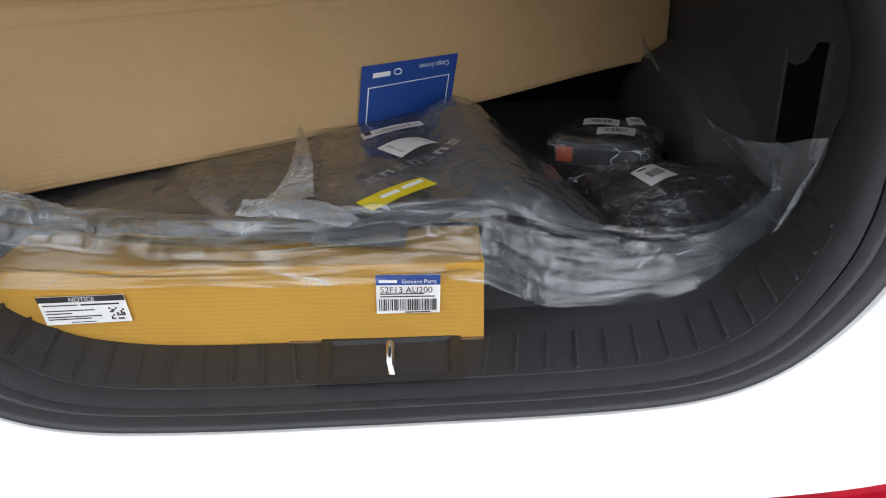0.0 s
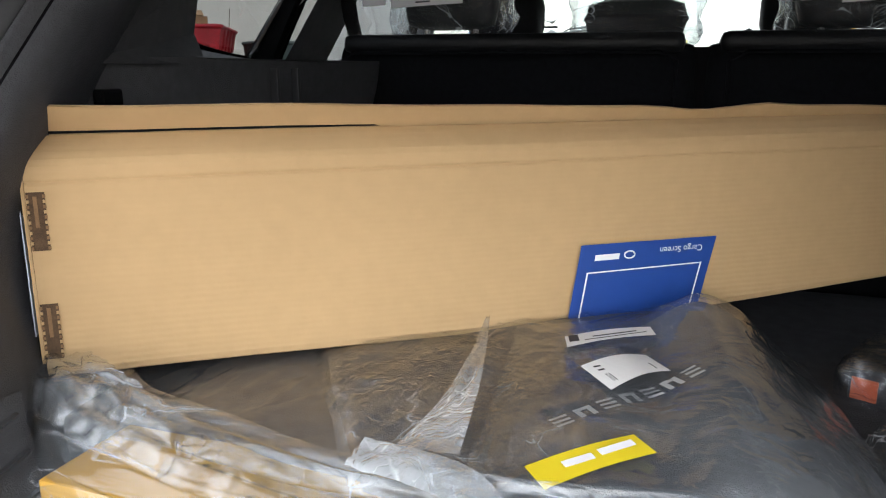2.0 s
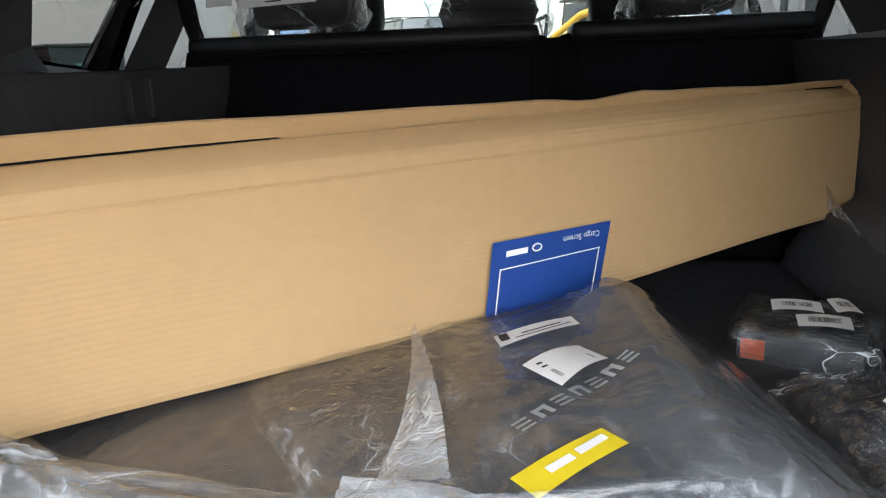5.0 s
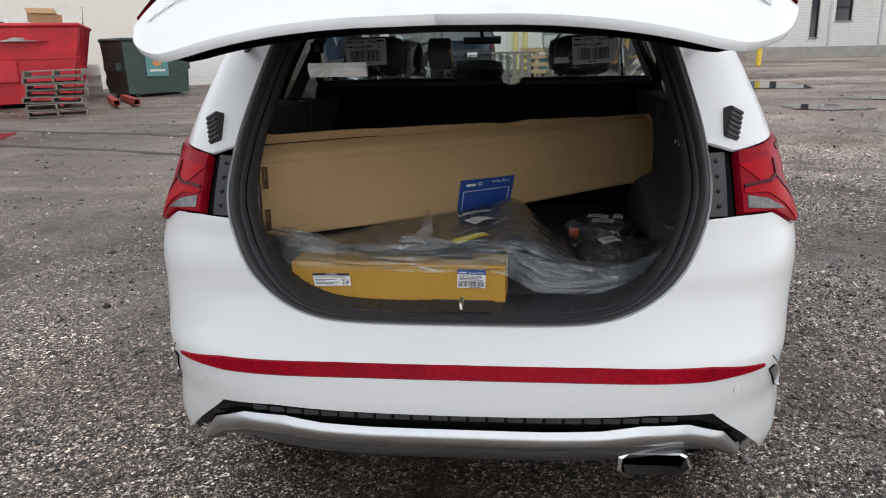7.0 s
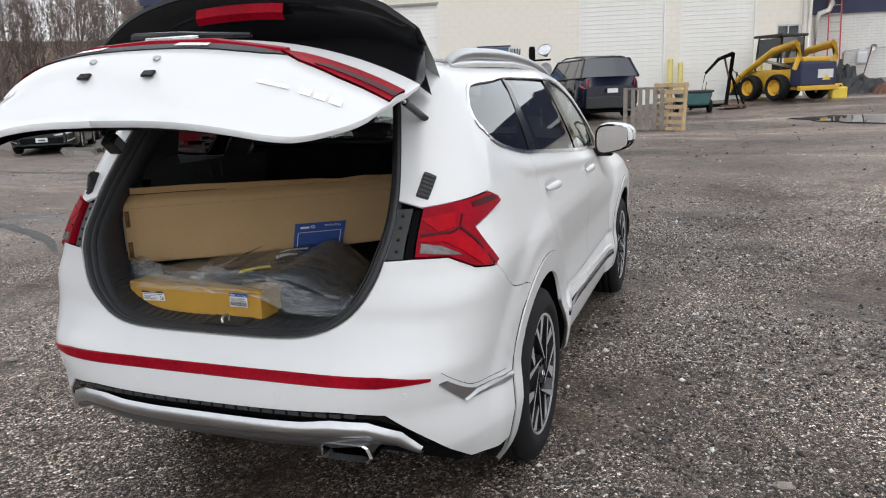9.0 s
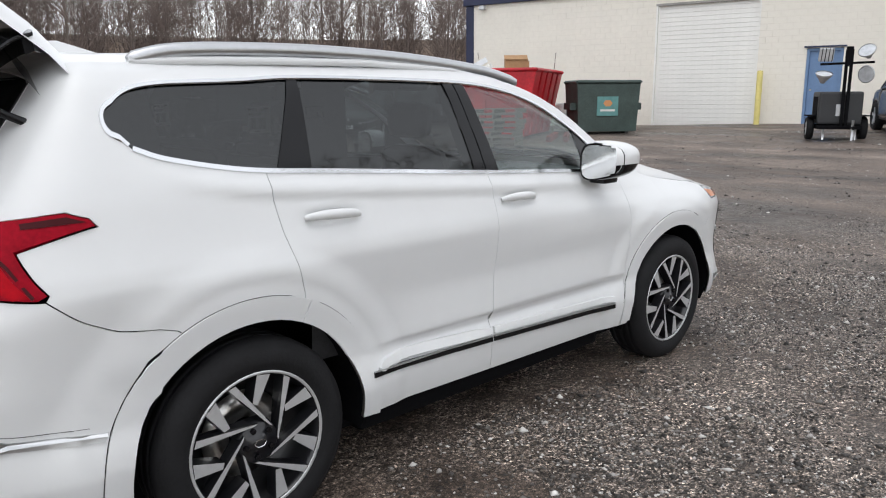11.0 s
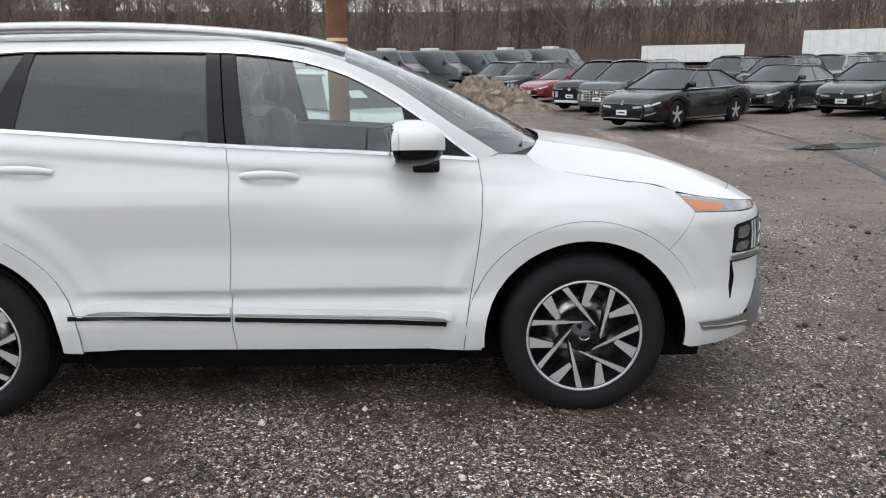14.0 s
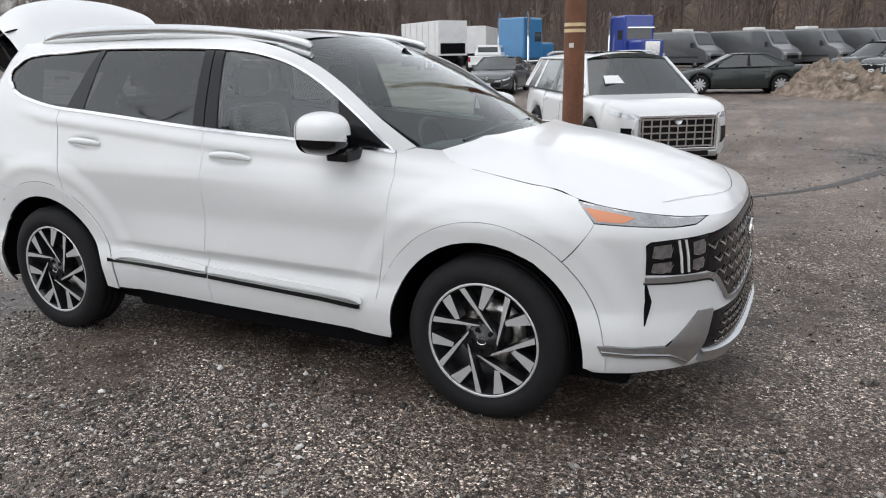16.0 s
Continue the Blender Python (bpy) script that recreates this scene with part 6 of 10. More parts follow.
def rise(x):
    """Foot of the box along its length."""
    return 0.030 * smooth01(0.7, 1.5, x)


# one folded sheet: foot, front, rounded fold, sloping lid
prof = [(DP, 0.0, 1), (0.010, 0.0, 1), (0.002, 0.004, 1), (0.0, 0.012, 1), (0.0, 0.10, 0.6), (0.0, 0.19, 0.2), (0.0, HT - 0.026, 0), (0.0015, HT - 0.023, 0), (0.0, HT - 0.020, 0), (0.0, HT - 0.006, 0), (0.003, HT + 0.001, 0), (0.010, HT + 0.008, 0), (0.022, HT + 0.017, 0), (DP - 0.012, HT + 0.024, 0)]
bv, bf, nx = [], [], 40
for i in range(nx + 1):
    x = X0 + (LEN - X0) * i / nx
    for k, (d, h, foot) in enumerate(prof):
        h2 = h + foot * float(rise(x)) + (0.008 * x / LEN if k > 5 else 0.0) - (0.010 * smooth01(1.2, 1.5, x) if k > 10 else 0.0)
        d2 = d + 0.004 * noise.noise((x * 3, 0, h * 5)) + (0.0015 * noise.noise((x * 16, 2, 0)) if 5 < k < 9 else 0.0)
        bv.append((x, d2, h2 + 0.002 * noise.noise((x * 2.5, 3, 0))))
P = len(prof)
bf = [(i * P + k, (i + 1) * P + k, (i + 1) * P + k + 1, i * P + k + 1) for i in range(nx) for k in range(P - 1)]
bf += [tuple(range(P))[::-1], tuple(nx * P + k for k in range(P))]
put("carton", bv, bf, cardboard, cb)
# back flap leaning forward over the lid, with a dented rim
fl = []
for t in np.linspace(0, 1, 46):
    x = X0 - 0.012 + (LEN + 0.016 - X0) * t
    wob = 0.0035 * noise.noise((x * 5, 1, 7))
    dent = -0.006 * math.exp(-((x - 0.86) / 0.05) ** 2) + 0.004 * math.exp(-((x - 0.98) / 0.04) ** 2)
    top = HT + 0.058 - 0.022 * t + wob + dent
    lean_ = 0.034 - 0.016 * t
    base_h = HT + 0.020 - 0.004 * t
    fl += [(x, DP - 0.002, 0.03), (x, DP - 0.002, base_h), (x, DP - lean_ + wob, top), (x, DP - lean_ + 0.004 + wob, top + 0.002), (x, DP + 0.003, base_h), (x, DP + 0.003, 0.03)]
put("back_wall", fl, [(6 * i + j, 6 * i + (j + 1) % 6, 6 * i + 6 + (j + 1) % 6, 6 * i + 6 + j) for i in range(45) for j in range(6)] + [(0, 5, 4, 3, 2, 1), (270, 271, 272, 273, 274, 275)], cardboard, cb, "raised back flap leaning over the lid")
tube("lid_gap", [(X0 + 0.004 + (LEN - X0 - 0.01) * t, DP - 0.0085, HT + 0.0275 + 0.008 * t - 0.010 * float(smooth01(1.2, 1.5, LEN * t)) + 0.001 * noise.noise((t * 30, 0, 2))) for t in np.linspace(0, 1, 40)], 0.0022, gap_black, cb, sides=5)
for xe, sg in ((X0 - 0.004, 1), (LEN + 0.004, -1)):
    e_ = [(0.0, 0.02), (0.0, HT - 0.002), (0.006, HT + (0.030 if sg > 0 else 0.012)), (DP - (0.032 if sg > 0 else 0.016), HT + (0.057 if sg > 0 else 0.035)), (DP + 0.002, HT + 0.020), (DP + 0.002, 0.02)]
    put("end_wall", [(xe - 0.08 * d, d, h + (0.03 if sg < 0 and h < 0.1 else 0)) for d, h in e_] + [(xe - 0.08 * d + sg * 0.0035, d, h + (0.03 if sg < 0 and h < 0.1 else 0)) for d, h in e_], [(5, 4, 3, 2, 1, 0), (6, 7, 8, 9, 10, 11)] + [(i, (i + 1) % 6, 6 + (i + 1) % 6, 6 + i) for i in range(6)], cardboard, cb)
boxed("end_label", (X0 - 0.0015, X0, 0.010, 0.036, 0.05, 0.20), material("pale_print", (0.50, 0.55, 0.68), 0.6, scale=30, amount=0.4), cb, m=Matrix.Translation((-0.0085, 0, 0)))
for z in (0.058, 0.183):
    # slot with torn corrugated edges and a tab pushed through
    sl = boxed("hand_slot", (X0 + 0.001, X0 + 0.019, -0.0022, 0.003, z - 0.032, z + 0.032), material("slot_brown", (0.075, 0.042, 0.02), 0.9, scale=90, amount=0.5), cb)
    for xx in (X0 + 0.002, X0 + 0.0185):
        for k in range(11):
            zz = z - 0.029 + k * 0.0057
            boxed("flute", (xx - 0.0014, xx + 0.0014, -0.0036, -0.002, zz - 0.0017, zz + 0.0017), cardboard if k % 2 else card_edge, sl)
    boxed("slot_tab", (X0 + 0.0075, X0 + 0.0115, -0.0034, -0.002, z - 0.006, z + 0.028), card_edge, sl)


def on_box(x, z, lift=0.0):
    return (x, -0.0035 - lift, z)


lab, fr4 = label_sheet("box_label", [on_box(0.672, 0.1135), on_box(0.885, 0.1135), on_box(0.862, 0.010), on_box(0.655, 0.002)], cb, blue_print, lift=0.002, kind_label="dark blue printed label")
fr4 = (fr4[0], fr4[1], fr4[2], fr4[3], Vector((0, -1, 0)))
bars([(0.07, 0.93, 0.345, 0.362), (0.07, 0.082, 0.36, 1.0), (0.918, 0.93, 0.36, 1.0), (0.11, 0.285, 0.13, 0.205)], fr4, lab, white_ink, lift=0.0035)
words("Cargo Screen", fr4, (0.90, 0.10), 0.0125, lab, white_ink, flip=True, lift=0.004)
v, f = tube_mesh([(0.745 + 0.008 * math.cos(a), -0.0078, 0.0965 + 0.005 * math.sin(a)) for a in np.linspace(0, 2 * math.pi, 16, endpoint=False)], 0.0012, 5, True)
put("label_mark", v, f, white_ink, lab)

# ochre carton at the sill
yb = thing("flat_carton", "flat ochre cardboard carton with paper labels at the sill", "box", Matrix.Translation((-0.48, 0.262, FLOOR + 0.008)) @ Matrix.Rotation(radians(-2.4), 4, "Z"))
bm = bmesh.new()
box(bm, 0, 0.595, 0, 0.12, 0, 0.105, 0.003)
bmesh.ops.subdivide_edges(bm, edges=[e for e in bm.edges if abs((e.verts[0].co - e.verts[1].co).x) > 0.4], cuts=14)
for q in bm.verts:
    q.co.y += 0.003 * noise.noise((q.co.x * 6, 0, q.co.z * 9)) * (q.co.y < 0.06)
    q.co.z += 0.002 * noise.noise((q.co.x * 7, 4, 0)) * (q.co.z > 0.05)
part("carton", bm, yellow_card, yb)
boxed("carton_flap", (0.355, 0.594, -0.0032, 0.003, -0.001, 0.004), card_edge, yb)
lab, fr4 = label_sheet("notice_label", [(0.060, -0.003, 0.074), (0.165, -0.003, 0.076), (0.170, -0.003, 0.040), (0.066, -0.003, 0.036)], yb)
fr4 = (*fr4[:4], Vector((0, -1, 0)))
bars([(0.0, 1.0, 0.0, 0.20)], fr4, lab, ink, 0.0025)
bars([(0.04, 0.45, 0.29, 0.33), (0.48, 0.92, 0.28, 0.34), (0.05, 0.62, 0.48, 0.52), (0.05, 0.35, 0.58, 0.62), (0.05, 0.68, 0.70, 0.74), (0.05, 0.55, 0.78, 0.82), (0.30, 0.6, 0.91, 0.94)], fr4, lab, ink, 0.0025)
rq = random.Random(3)
bars([(0.78 + 0.025 * i, 0.803 + 0.025 * i, 0.44 + 0.065 * j, 0.503 + 0.065 * j) for i in range(7) for j in range(7) if rq.random() < 0.5], fr4, lab, ink, 0.0025)
words("NOTICE", fr4, (0.37, 0.17), 0.0085, lab, white_ink, lift=0.004)
lab2, fr4 = label_sheet("parts_label", [(0.466, -0.003, 0.094), (0.543, -0.003, 0.093), (0.541, -0.003, 0.042), (0.465, -0.003, 0.042)], yb)
fr4 = (*fr4[:4], Vector((0, -1, 0)))
bars([(0.0, 1.0, 0.0, 0.26)], fr4, lab2, blue_print, 0.0025)
bars([(0.05, 0.33, 0.12, 0.19)], fr4, lab2, white_ink, 0.0035)
words("Genuine Parts", fr4, (0.40, 0.20), 0.0072, lab2, white_ink, lift=0.004)
words("52F13 AU200", fr4, (0.06, 0.44), 0.0112, lab2, ink, lift=0.004)
bars([(0.06, 0.75, 0.47, 0.50), (0.06, 0.92, 0.54, 0.57), (0.45, 0.85, 0.95, 0.98)] + barcode(0.04, 0.96, 0.62, 0.92, 9), fr4, lab2, ink, 0.0025)


def quilt(corners, n=30, bulge=0.0, rough=0.004, freq=9.0, seed=0.0, skirt=0.0, sharp=0.0):
    """Verts and faces of a soft sheet between four corners (front left, front right, back right, back left), with a skirt turned down at its rim."""
    a, b, c, d = (Vector(p) for p in corners)
    v = []
    for i in range(n + 1):
        for j in range(n + 1):
            s, t = i / n, j / n
            p = a.lerp(b, s).lerp(d.lerp(c, s), t)
            rim = min(1.0, min(s, 1 - s, t, 1 - t) * 12)
            z = p.z + bulge * math.sin(math.pi * s) * math.sin(math.pi * t) + rough * noise.noise((p.x * freq, p.y * freq, seed)) - skirt * (1 - rim) ** 2
            if sharp:
                ridge = 1 - abs(noise.noise((p.x * freq * 2.2 + seed, p.y * freq * 1.1, seed))) * 4
                z += sharp * max(0.0, ridge)
            v.append((p.x + rough * 0.6 * noise.noise((p.y * freq, 3, seed)), p.y + rough * 0.6 * noise.noise((p.x * freq, 8, seed)), z))
    m = n + 1
    return v, [(i * m + j, (i + 1) * m + j, (i + 1) * m + j + 1, i * m + j + 1) for i in range(n) for j in range(n)]


mat_grey = material("mat_grey", (0.112, 0.100, 0.092), 0.95, spec=0.15, scale=60, amount=0.25, bump=0.35)
mat_slate = material("mat_slate", (0.095, 0.096, 0.102), 0.95, spec=0.15, scale=60, amount=0.25, bump=0.35)
mat_black = material("mat_black", (0.040, 0.041, 0.045), 0.85, spec=0.2, scale=40, amount=0.3, bump=0.2)
# moulded cargo mat lying at the bottom, its rim turned up
cm = thing("cargo_mat", "black moulded cargo mat on the load floor", "mat")
v, f = quilt([(-0.60, 0.30, FLOOR + 0.055), (0.545, 0.31, FLOOR + 0.012), (0.60, 1.42, FLOOR + 0.055), (-0.62, 1.42, FLOOR + 0.07)], 30, 0.004, 0.003, 5, 1.0, 0.03)
put("mat_sheet", v, f, mat_black, cm, smooth=True)
# grey mats at the pillar side, one upon the other
gm = thing("grey_floor_mat", "grey carpet floor mat in clear wrapping under the long box", "floor mat", group="wrapped floor mats")
v, f = quilt([(-0.60, 0.335, 0.905), (-0.145, 0.285, 0.915), (-0.12, 1.15, 0.945), (-0.60, 1.05, 0.93)], 34, 0.008, 0.006, 6, 3.0, 0.045)
put("mat_carpet", v, f, mat_grey, gm, smooth=True)
v, f = quilt([(-0.62, 0.325, 0.912), (-0.15, 0.275, 0.920), (-0.13, 1.15, 0.952), (-0.62, 1.05, 0.936)], 70, 0.010, 0.005, 11, 4.0, 0.05, sharp=0.003)
put("mat_film", v, f, film, gm, "clear film over the mat", smooth=True)
gm2 = thing("grey_floor_mat", "grey carpet floor mat overlapping another in clear wrapping", "floor mat", group="wrapped floor mats")
v, f = quilt([(-0.178, 0.318, 0.936), (0.02, 0.27, 0.935), (0.10, 0.95, 0.955), (-0.345, 0.585, 0.940)], 34, 0.004, 0.004, 8, 6.0, 0.014)
put("mat_carpet", v, f, mat_grey, gm2, smooth=True)
v, f = quilt([(-0.188, 0.308, 0.940), (0.02, 0.26, 0.938), (0.11, 0.96, 0.960), (-0.358, 0.588, 0.944)], 60, 0.006, 0.006, 13, 7.0, 0.016, sharp=0.004)
put("mat_film", v, f, film_material("crinkled_film", milk=0.03, crease=0.35, scale=13, strength=0.4, cover=0.5), gm2, "crinkled clear film over the mat", smooth=True)
# set of floor mats in a clear bag, with labels
fm = thing("floor_mat_set", "set of grey car floor mats in a clear plastic bag", "floor mats", group="wrapped floor mats")
SET = [(-0.075, 0.285, 0.942), (0.335, 0.405, 0.864), (0.262, 0.86, 0.880), (-0.115, 0.700, 0.950)]


def set_height(s, t):
    """Lift of the mat stack over the plane of its corners: a flat top that falls off towards the far rim."""
    return 0.030 * smooth01(0.95, 0.45, s) * smooth01(0.0, 0.35, s) + 0.060 * smooth01(0.35, 0.62, s) * smooth01(0.98, 0.66, s) * (0.35 + 0.65 * t)


def draped(n, lift, rough, freq, seed, grow=0.0, sharp=0.0):
    a, b, c, d = (Vector(p) for p in SET)
    v = []
    for i in range(n + 1):
        for j in range(n + 1):
            s, t = i / n, j / n
            s2, t2 = s * (1 + 2 * grow) - grow, t * (1 + 2 * grow) - grow
            p = a.lerp(b, s2).lerp(d.lerp(c, s2), t2)
            rim = min(1.0, min(s, 1 - s, t, 1 - t) * 14)
            z = p.z + set_height(s, t) + lift + rough * noise.noise((p.x * freq, p.y * freq, seed)) - 0.016 * (1 - rim) ** 2
            if sharp:
                z += sharp * max(0.0, 1 - abs(noise.noise((p.x * freq * 2.0 + seed, p.y * freq, seed))) * 4)
            v.append((p.x, p.y, z))
    m = n + 1
    return v, [(i * m + j, (i + 1) * m + j, (i + 1) * m + j + 1, i * m + j + 1) for i in range(n) for j in range(n)]


v, f = draped(36, 0.0, 0.002, 7, 5.0)
put("mat_stack", v, f, mat_slate, fm, smooth=True)
stack_pts = np.array(v)


def drape(px, py):
    """Height of the mats under a place."""
    d = np.hypot(stack_pts[:, 0] - px, stack_pts[:, 1] - py)
    k = np.argsort(d)[:4]
    w = 1 / (d[k] + 1e-3)
    return float((stack_pts[k, 2] * w).sum() / w.sum())


v, f = draped(80, 0.006, 0.003, 12, 8.0, 0.03, 0.003)
put("mat_bag", v, f, film, fm, "crinkled clear plastic bag", smooth=True)


def flat_label(name, pts, parent, mat, rows=(), lift=0.012, ink_mat=None, base=drape, bend=0.003):
    q = [(px, py, base(px, py) + lift) for px, py in pts]
    lb, fr = label_sheet(name, q, parent, mat, bend=bend)
    fr = (fr[0], fr[1], fr[2], fr[3], Vector((0, 0, 1)))
    if rows:
        bars(rows, fr, lb, ink_mat or ink, 0.005)
    return lb, fr


flat_label("warning_label", [(-0.048, 0.652), (0.052, 0.698), (0.060, 0.668), (-0.040, 0.618)], fm, paper, [(0.03, 0.14, 0.2, 0.8), (0.3, 0.8, 0.5, 0.6), (0.2, 0.9, 0.75, 0.82)])
flat_label("bar_label", [(-0.018, 0.560), (0.050, 0.612), (0.078, 0.562), (0.020, 0.502)], fm, paper, barcode(0.12, 0.85, 0.55, 0.85, 4) + [(0.1, 0.6, 0.2, 0.26), (0.1, 0.75, 0.35, 0.41)], bend=0.006)
flat_label("yellow_label", [(-0.040, 0.345), (0.047, 0.415), (0.068, 0.392), (-0.018, 0.318)], fm, material("yellow_paper", (0.75, 0.58, 0.02), 0.5), [(0.25, 0.52, 0.35, 0.62), (0.58, 0.90, 0.30, 0.58)], ink_mat=paper)
lb, fr = flat_label("printed_warning", [(-0.03, 0.735), (0.055, 0.775), (0.065, 0.735), (-0.02, 0.695)], fm, film)
bars([(0.30, 0.95, 0.15, 0.34), (0.05, 0.95, 0.48, 0.54), (0.05, 0.80, 0.64, 0.70), (0.05, 0.90, 0.80, 0.86)], fr, lb, ink, 0.002)
# woven model mark as plain blocks of letter shape
mark = material("woven_mark", (0.42, 0.42, 0.42), 0.7)
for k in range(7):
    a0 = Vector((-0.024 + k * 0.0205, 0.435 + k * 0.0205))
    X_, Y_ = Vector((0.0150, 0.0130)), Vector((-0.012, 0.015))
    for u0, u1, w0, w1 in (((0, 1, 0, 0.2), (0, 1, 0.4, 0.6), (0, 1, 0.8, 1)), ((0, 0.3, 0, 1), (0.7, 1, 0, 1), (0.3, 0.7, 0.7, 1)))[k % 2]:
        q = [a0 + X_ * u + Y_ * w for u, w in ((u0, w0), (u1, w0), (u1, w1), (u0, w1))]
        put("woven_letter", [(p.x, p.y, drape(p.x, p.y) + 0.0045) for p in q], [(0, 1, 2, 3)], mark, fm)


def ruled(name, lower, upper, mat, parent, seed, pleat=0.012, nw=20, nl=120, stretch=1.0, bow=0.0, label=""):
    """A pleated sheet of film between two long edges."""
    A, B = smooth_line(lower, max(2, nl // (len(lower) - 1))), smooth_line(upper, max(2, nl // (len(upper) - 1)))
    m = min(len(A), len(B))
    v = []
    for i in range(m):
        t = i / (m - 1)
        a, b = Vector(A[i]), Vector(B[i])
        nrm = Vector((0, -0.35, 1)).normalized()
        for k in range(nw + 1):
            h = k / nw
            p = a.lerp(b, h)
            q = noise.noise((t * 4 * stretch + seed, h * 4.5, seed)) + 0.35 * noise.noise((t * 7 * stretch, h * 9 + seed, 2.0))
            q += 0.7 * (1 - 3 * abs(noise.noise((t * 3.5 * stretch + h * 2 + 3, h * 6 + seed, seed + 4))))
            edge = 0.45 + 0.55 * min(1.0, min(h, 1 - h) * 5)
            side = noise.noise((t * 16, h * 2, seed + 5))
            p = p + nrm * (pleat * q * edge + bow * math.sin(math.pi * h)) + Vector((0, side * pleat * 0.7, 0))
            p.z = max(p.z, FLOOR + 0.008)
            v.append(p)
    n = nw + 1
    return put(name, v, [(i * n + k, (i + 1) * n + k, (i + 1) * n + k + 1, i * n + k + 1) for i in range(m - 1) for k in range(nw)], mat, parent, label, smooth=True)


# flap of the bag folded back over the mats, and its welded hem
ruled("bag_fold", [(-0.150, 0.320, 0.966), (-0.140, 0.42, 0.966), (-0.140, 0.54, 0.970), (-0.150, 0.655, 0.974)], [(-0.088, 0.310, 0.976), (-0.100, 0.42, 0.982), (-0.120, 0.54, 0.984), (-0.145, 0.662, 0.978)], film_hem, fm, 4.0, 0.004, 8, 40)
ruled("bag_hem", [(-0.180, 0.286, 0.964), (-0.12, 0.270, 0.966), (-0.08, 0.260, 0.964), (-0.045, 0.248, 0.958)], [(-0.176, 0.322, 0.972), (-0.11, 0.306, 0.976), (-0.07, 0.292, 0.974), (-0.030, 0.262, 0.964)], film_hem, fm, 8.0, 0.004, 6, 30)

# black bag with a label
bb = thing("black_mat_bag", "black mat in a glossy plastic bag with a white label", "bag")
v, f = quilt([(0.345, 0.405, 0.852), (0.585, 0.475, 0.850), (0.600, 0.72, 0.868), (0.325, 0.715, 0.868)], 24, 0.022, 0.005, 12, 11.0, 0.04)
put("wrapped_mat", v, f, mat_black, bb, smooth=True)
v, f = quilt([(0.325, 0.378, 0.856), (0.610, 0.480, 0.855), (0.630, 0.745, 0.872), (0.312, 0.735, 0.874)], 60, 0.024, 0.008, 15, 14.0, 0.045, sharp=0.006)
put("bag_film", v, f, bag_black, bb, smooth=True)
flat_label("bag_label", [(0.388, 0.582), (0.440, 0.626), (0.462, 0.566), (0.402, 0.515)], bb, paper, barcode(0.25, 0.8, 0.35, 0.7, 5) + [(0.15, 0.5, 0.12, 0.2)], lift=0.0, base=lambda px, py: 0.901)
# small wrapped packet
pk = thing("wrapped_packet", "small dark packet in crinkled plastic with white labels", "packet", Matrix.Translation((0.425, 0.880, FLOOR + 0.032)) @ Matrix.Rotation(radians(-28), 4, "Z"))
bm = bmesh.new()
box(bm, -0.085, 0.085, -0.075, 0.085, 0.0, 0.054, 0.012)
part("packet_body", bm, mat_black, pk)
boxed("orange_print", (-0.078, -0.045, -0.0775, -0.070, 0.014, 0.044), material("orange_print", (0.50, 0.09, 0.03), 0.5), pk)
bm = bmesh.new()
box(bm, -0.102, 0.104, -0.090, 0.100, -0.004, 0.064, 0.02)
bmesh.ops.subdivide_edges(bm, edges=bm.edges, cuts=7, use_grid_fill=True)
for v in bm.verts:
    v.co += noise.noise_vector(v.co * 30) * 0.010
part("packet_film", bm, bag_black, pk, smooth=True)
for pts, sd in (([(-0.055, 0.040), (0.015, 0.052), (0.025, 0.002), (-0.045, -0.012)], 1), ([(-0.012, -0.020), (0.060, -0.005), (0.068, -0.060), (-0.002, -0.072)], 2), ([(0.022, 0.072), (0.052, 0.080), (0.076, 0.022), (0.042, 0.012)], 3)):
    lb, fr = label_sheet("packet_label", [(a, b, 0.071) for a, b in pts], pk, bend=0.003)
    fr = (*fr[:4], Vector((0, 0, 1)))
    bars(barcode(0.2, 0.8, 0.3, 0.7, sd), fr, lb, ink, 0.005)

# large loose sheet of clear film along the sill side
lf = thing("plastic_sheet", "large crumpled sheet of clear plastic film over the goods", "plastic sheet")
OUTER = [(-0.66, 0.375, 0.880), (-0.56, 0.30, 0.905), (-0.48, 0.252, 0.900), (-0.30, 0.236, 0.897), (-0.12, 0.228, 0.895), (0.02, 0.222, 0.900), (0.105, 0.226, 0.892), (0.16, 0.262, 0.850), (0.22, 0.285, 0.822), (0.31, 0.300, 0.814), (0.42, 0.310, 0.814), (0.52, 0.365, 0.826), (0.575, 0.42, 0.860)]
RIDGE = [(-0.645, 0.42, 0.925), (-0.55, 0.36, 0.950), (-0.46, 0.305, 0.940), (-0.30, 0.272, 0.930), (-0.12, 0.262, 0.930), (0.02, 0.262, 0.946), (0.12, 0.285, 0.938), (0.18, 0.318, 0.905), (0.24, 0.336, 0.880), (0.32, 0.35, 0.868), (0.42, 0.372, 0.862), (0.51, 0.42, 0.870), (0.575, 0.455, 0.905)]
INNER = [(-0.63, 0.49, 0.940), (-0.54, 0.45, 0.948), (-0.44, 0.40, 0.944), (-0.28, 0.355, 0.944), (-0.14, 0.315, 0.955), (0.0, 0.312, 0.962), (0.13, 0.345, 0.950), (0.20, 0.378, 0.920), (0.26, 0.392, 0.898), (0.33, 0.402, 0.884), (0.42, 0.42, 0.872), (0.50, 0.455, 0.872), (0.58, 0.49, 0.93)]
ruled("film_front", OUTER, RIDGE, film_loose, lf, 3.0, 0.010, 16, 170, 2.0)
ruled("film_back", RIDGE, INNER, film_loose, lf, 6.0, 0.012, 16, 170, 1.6)
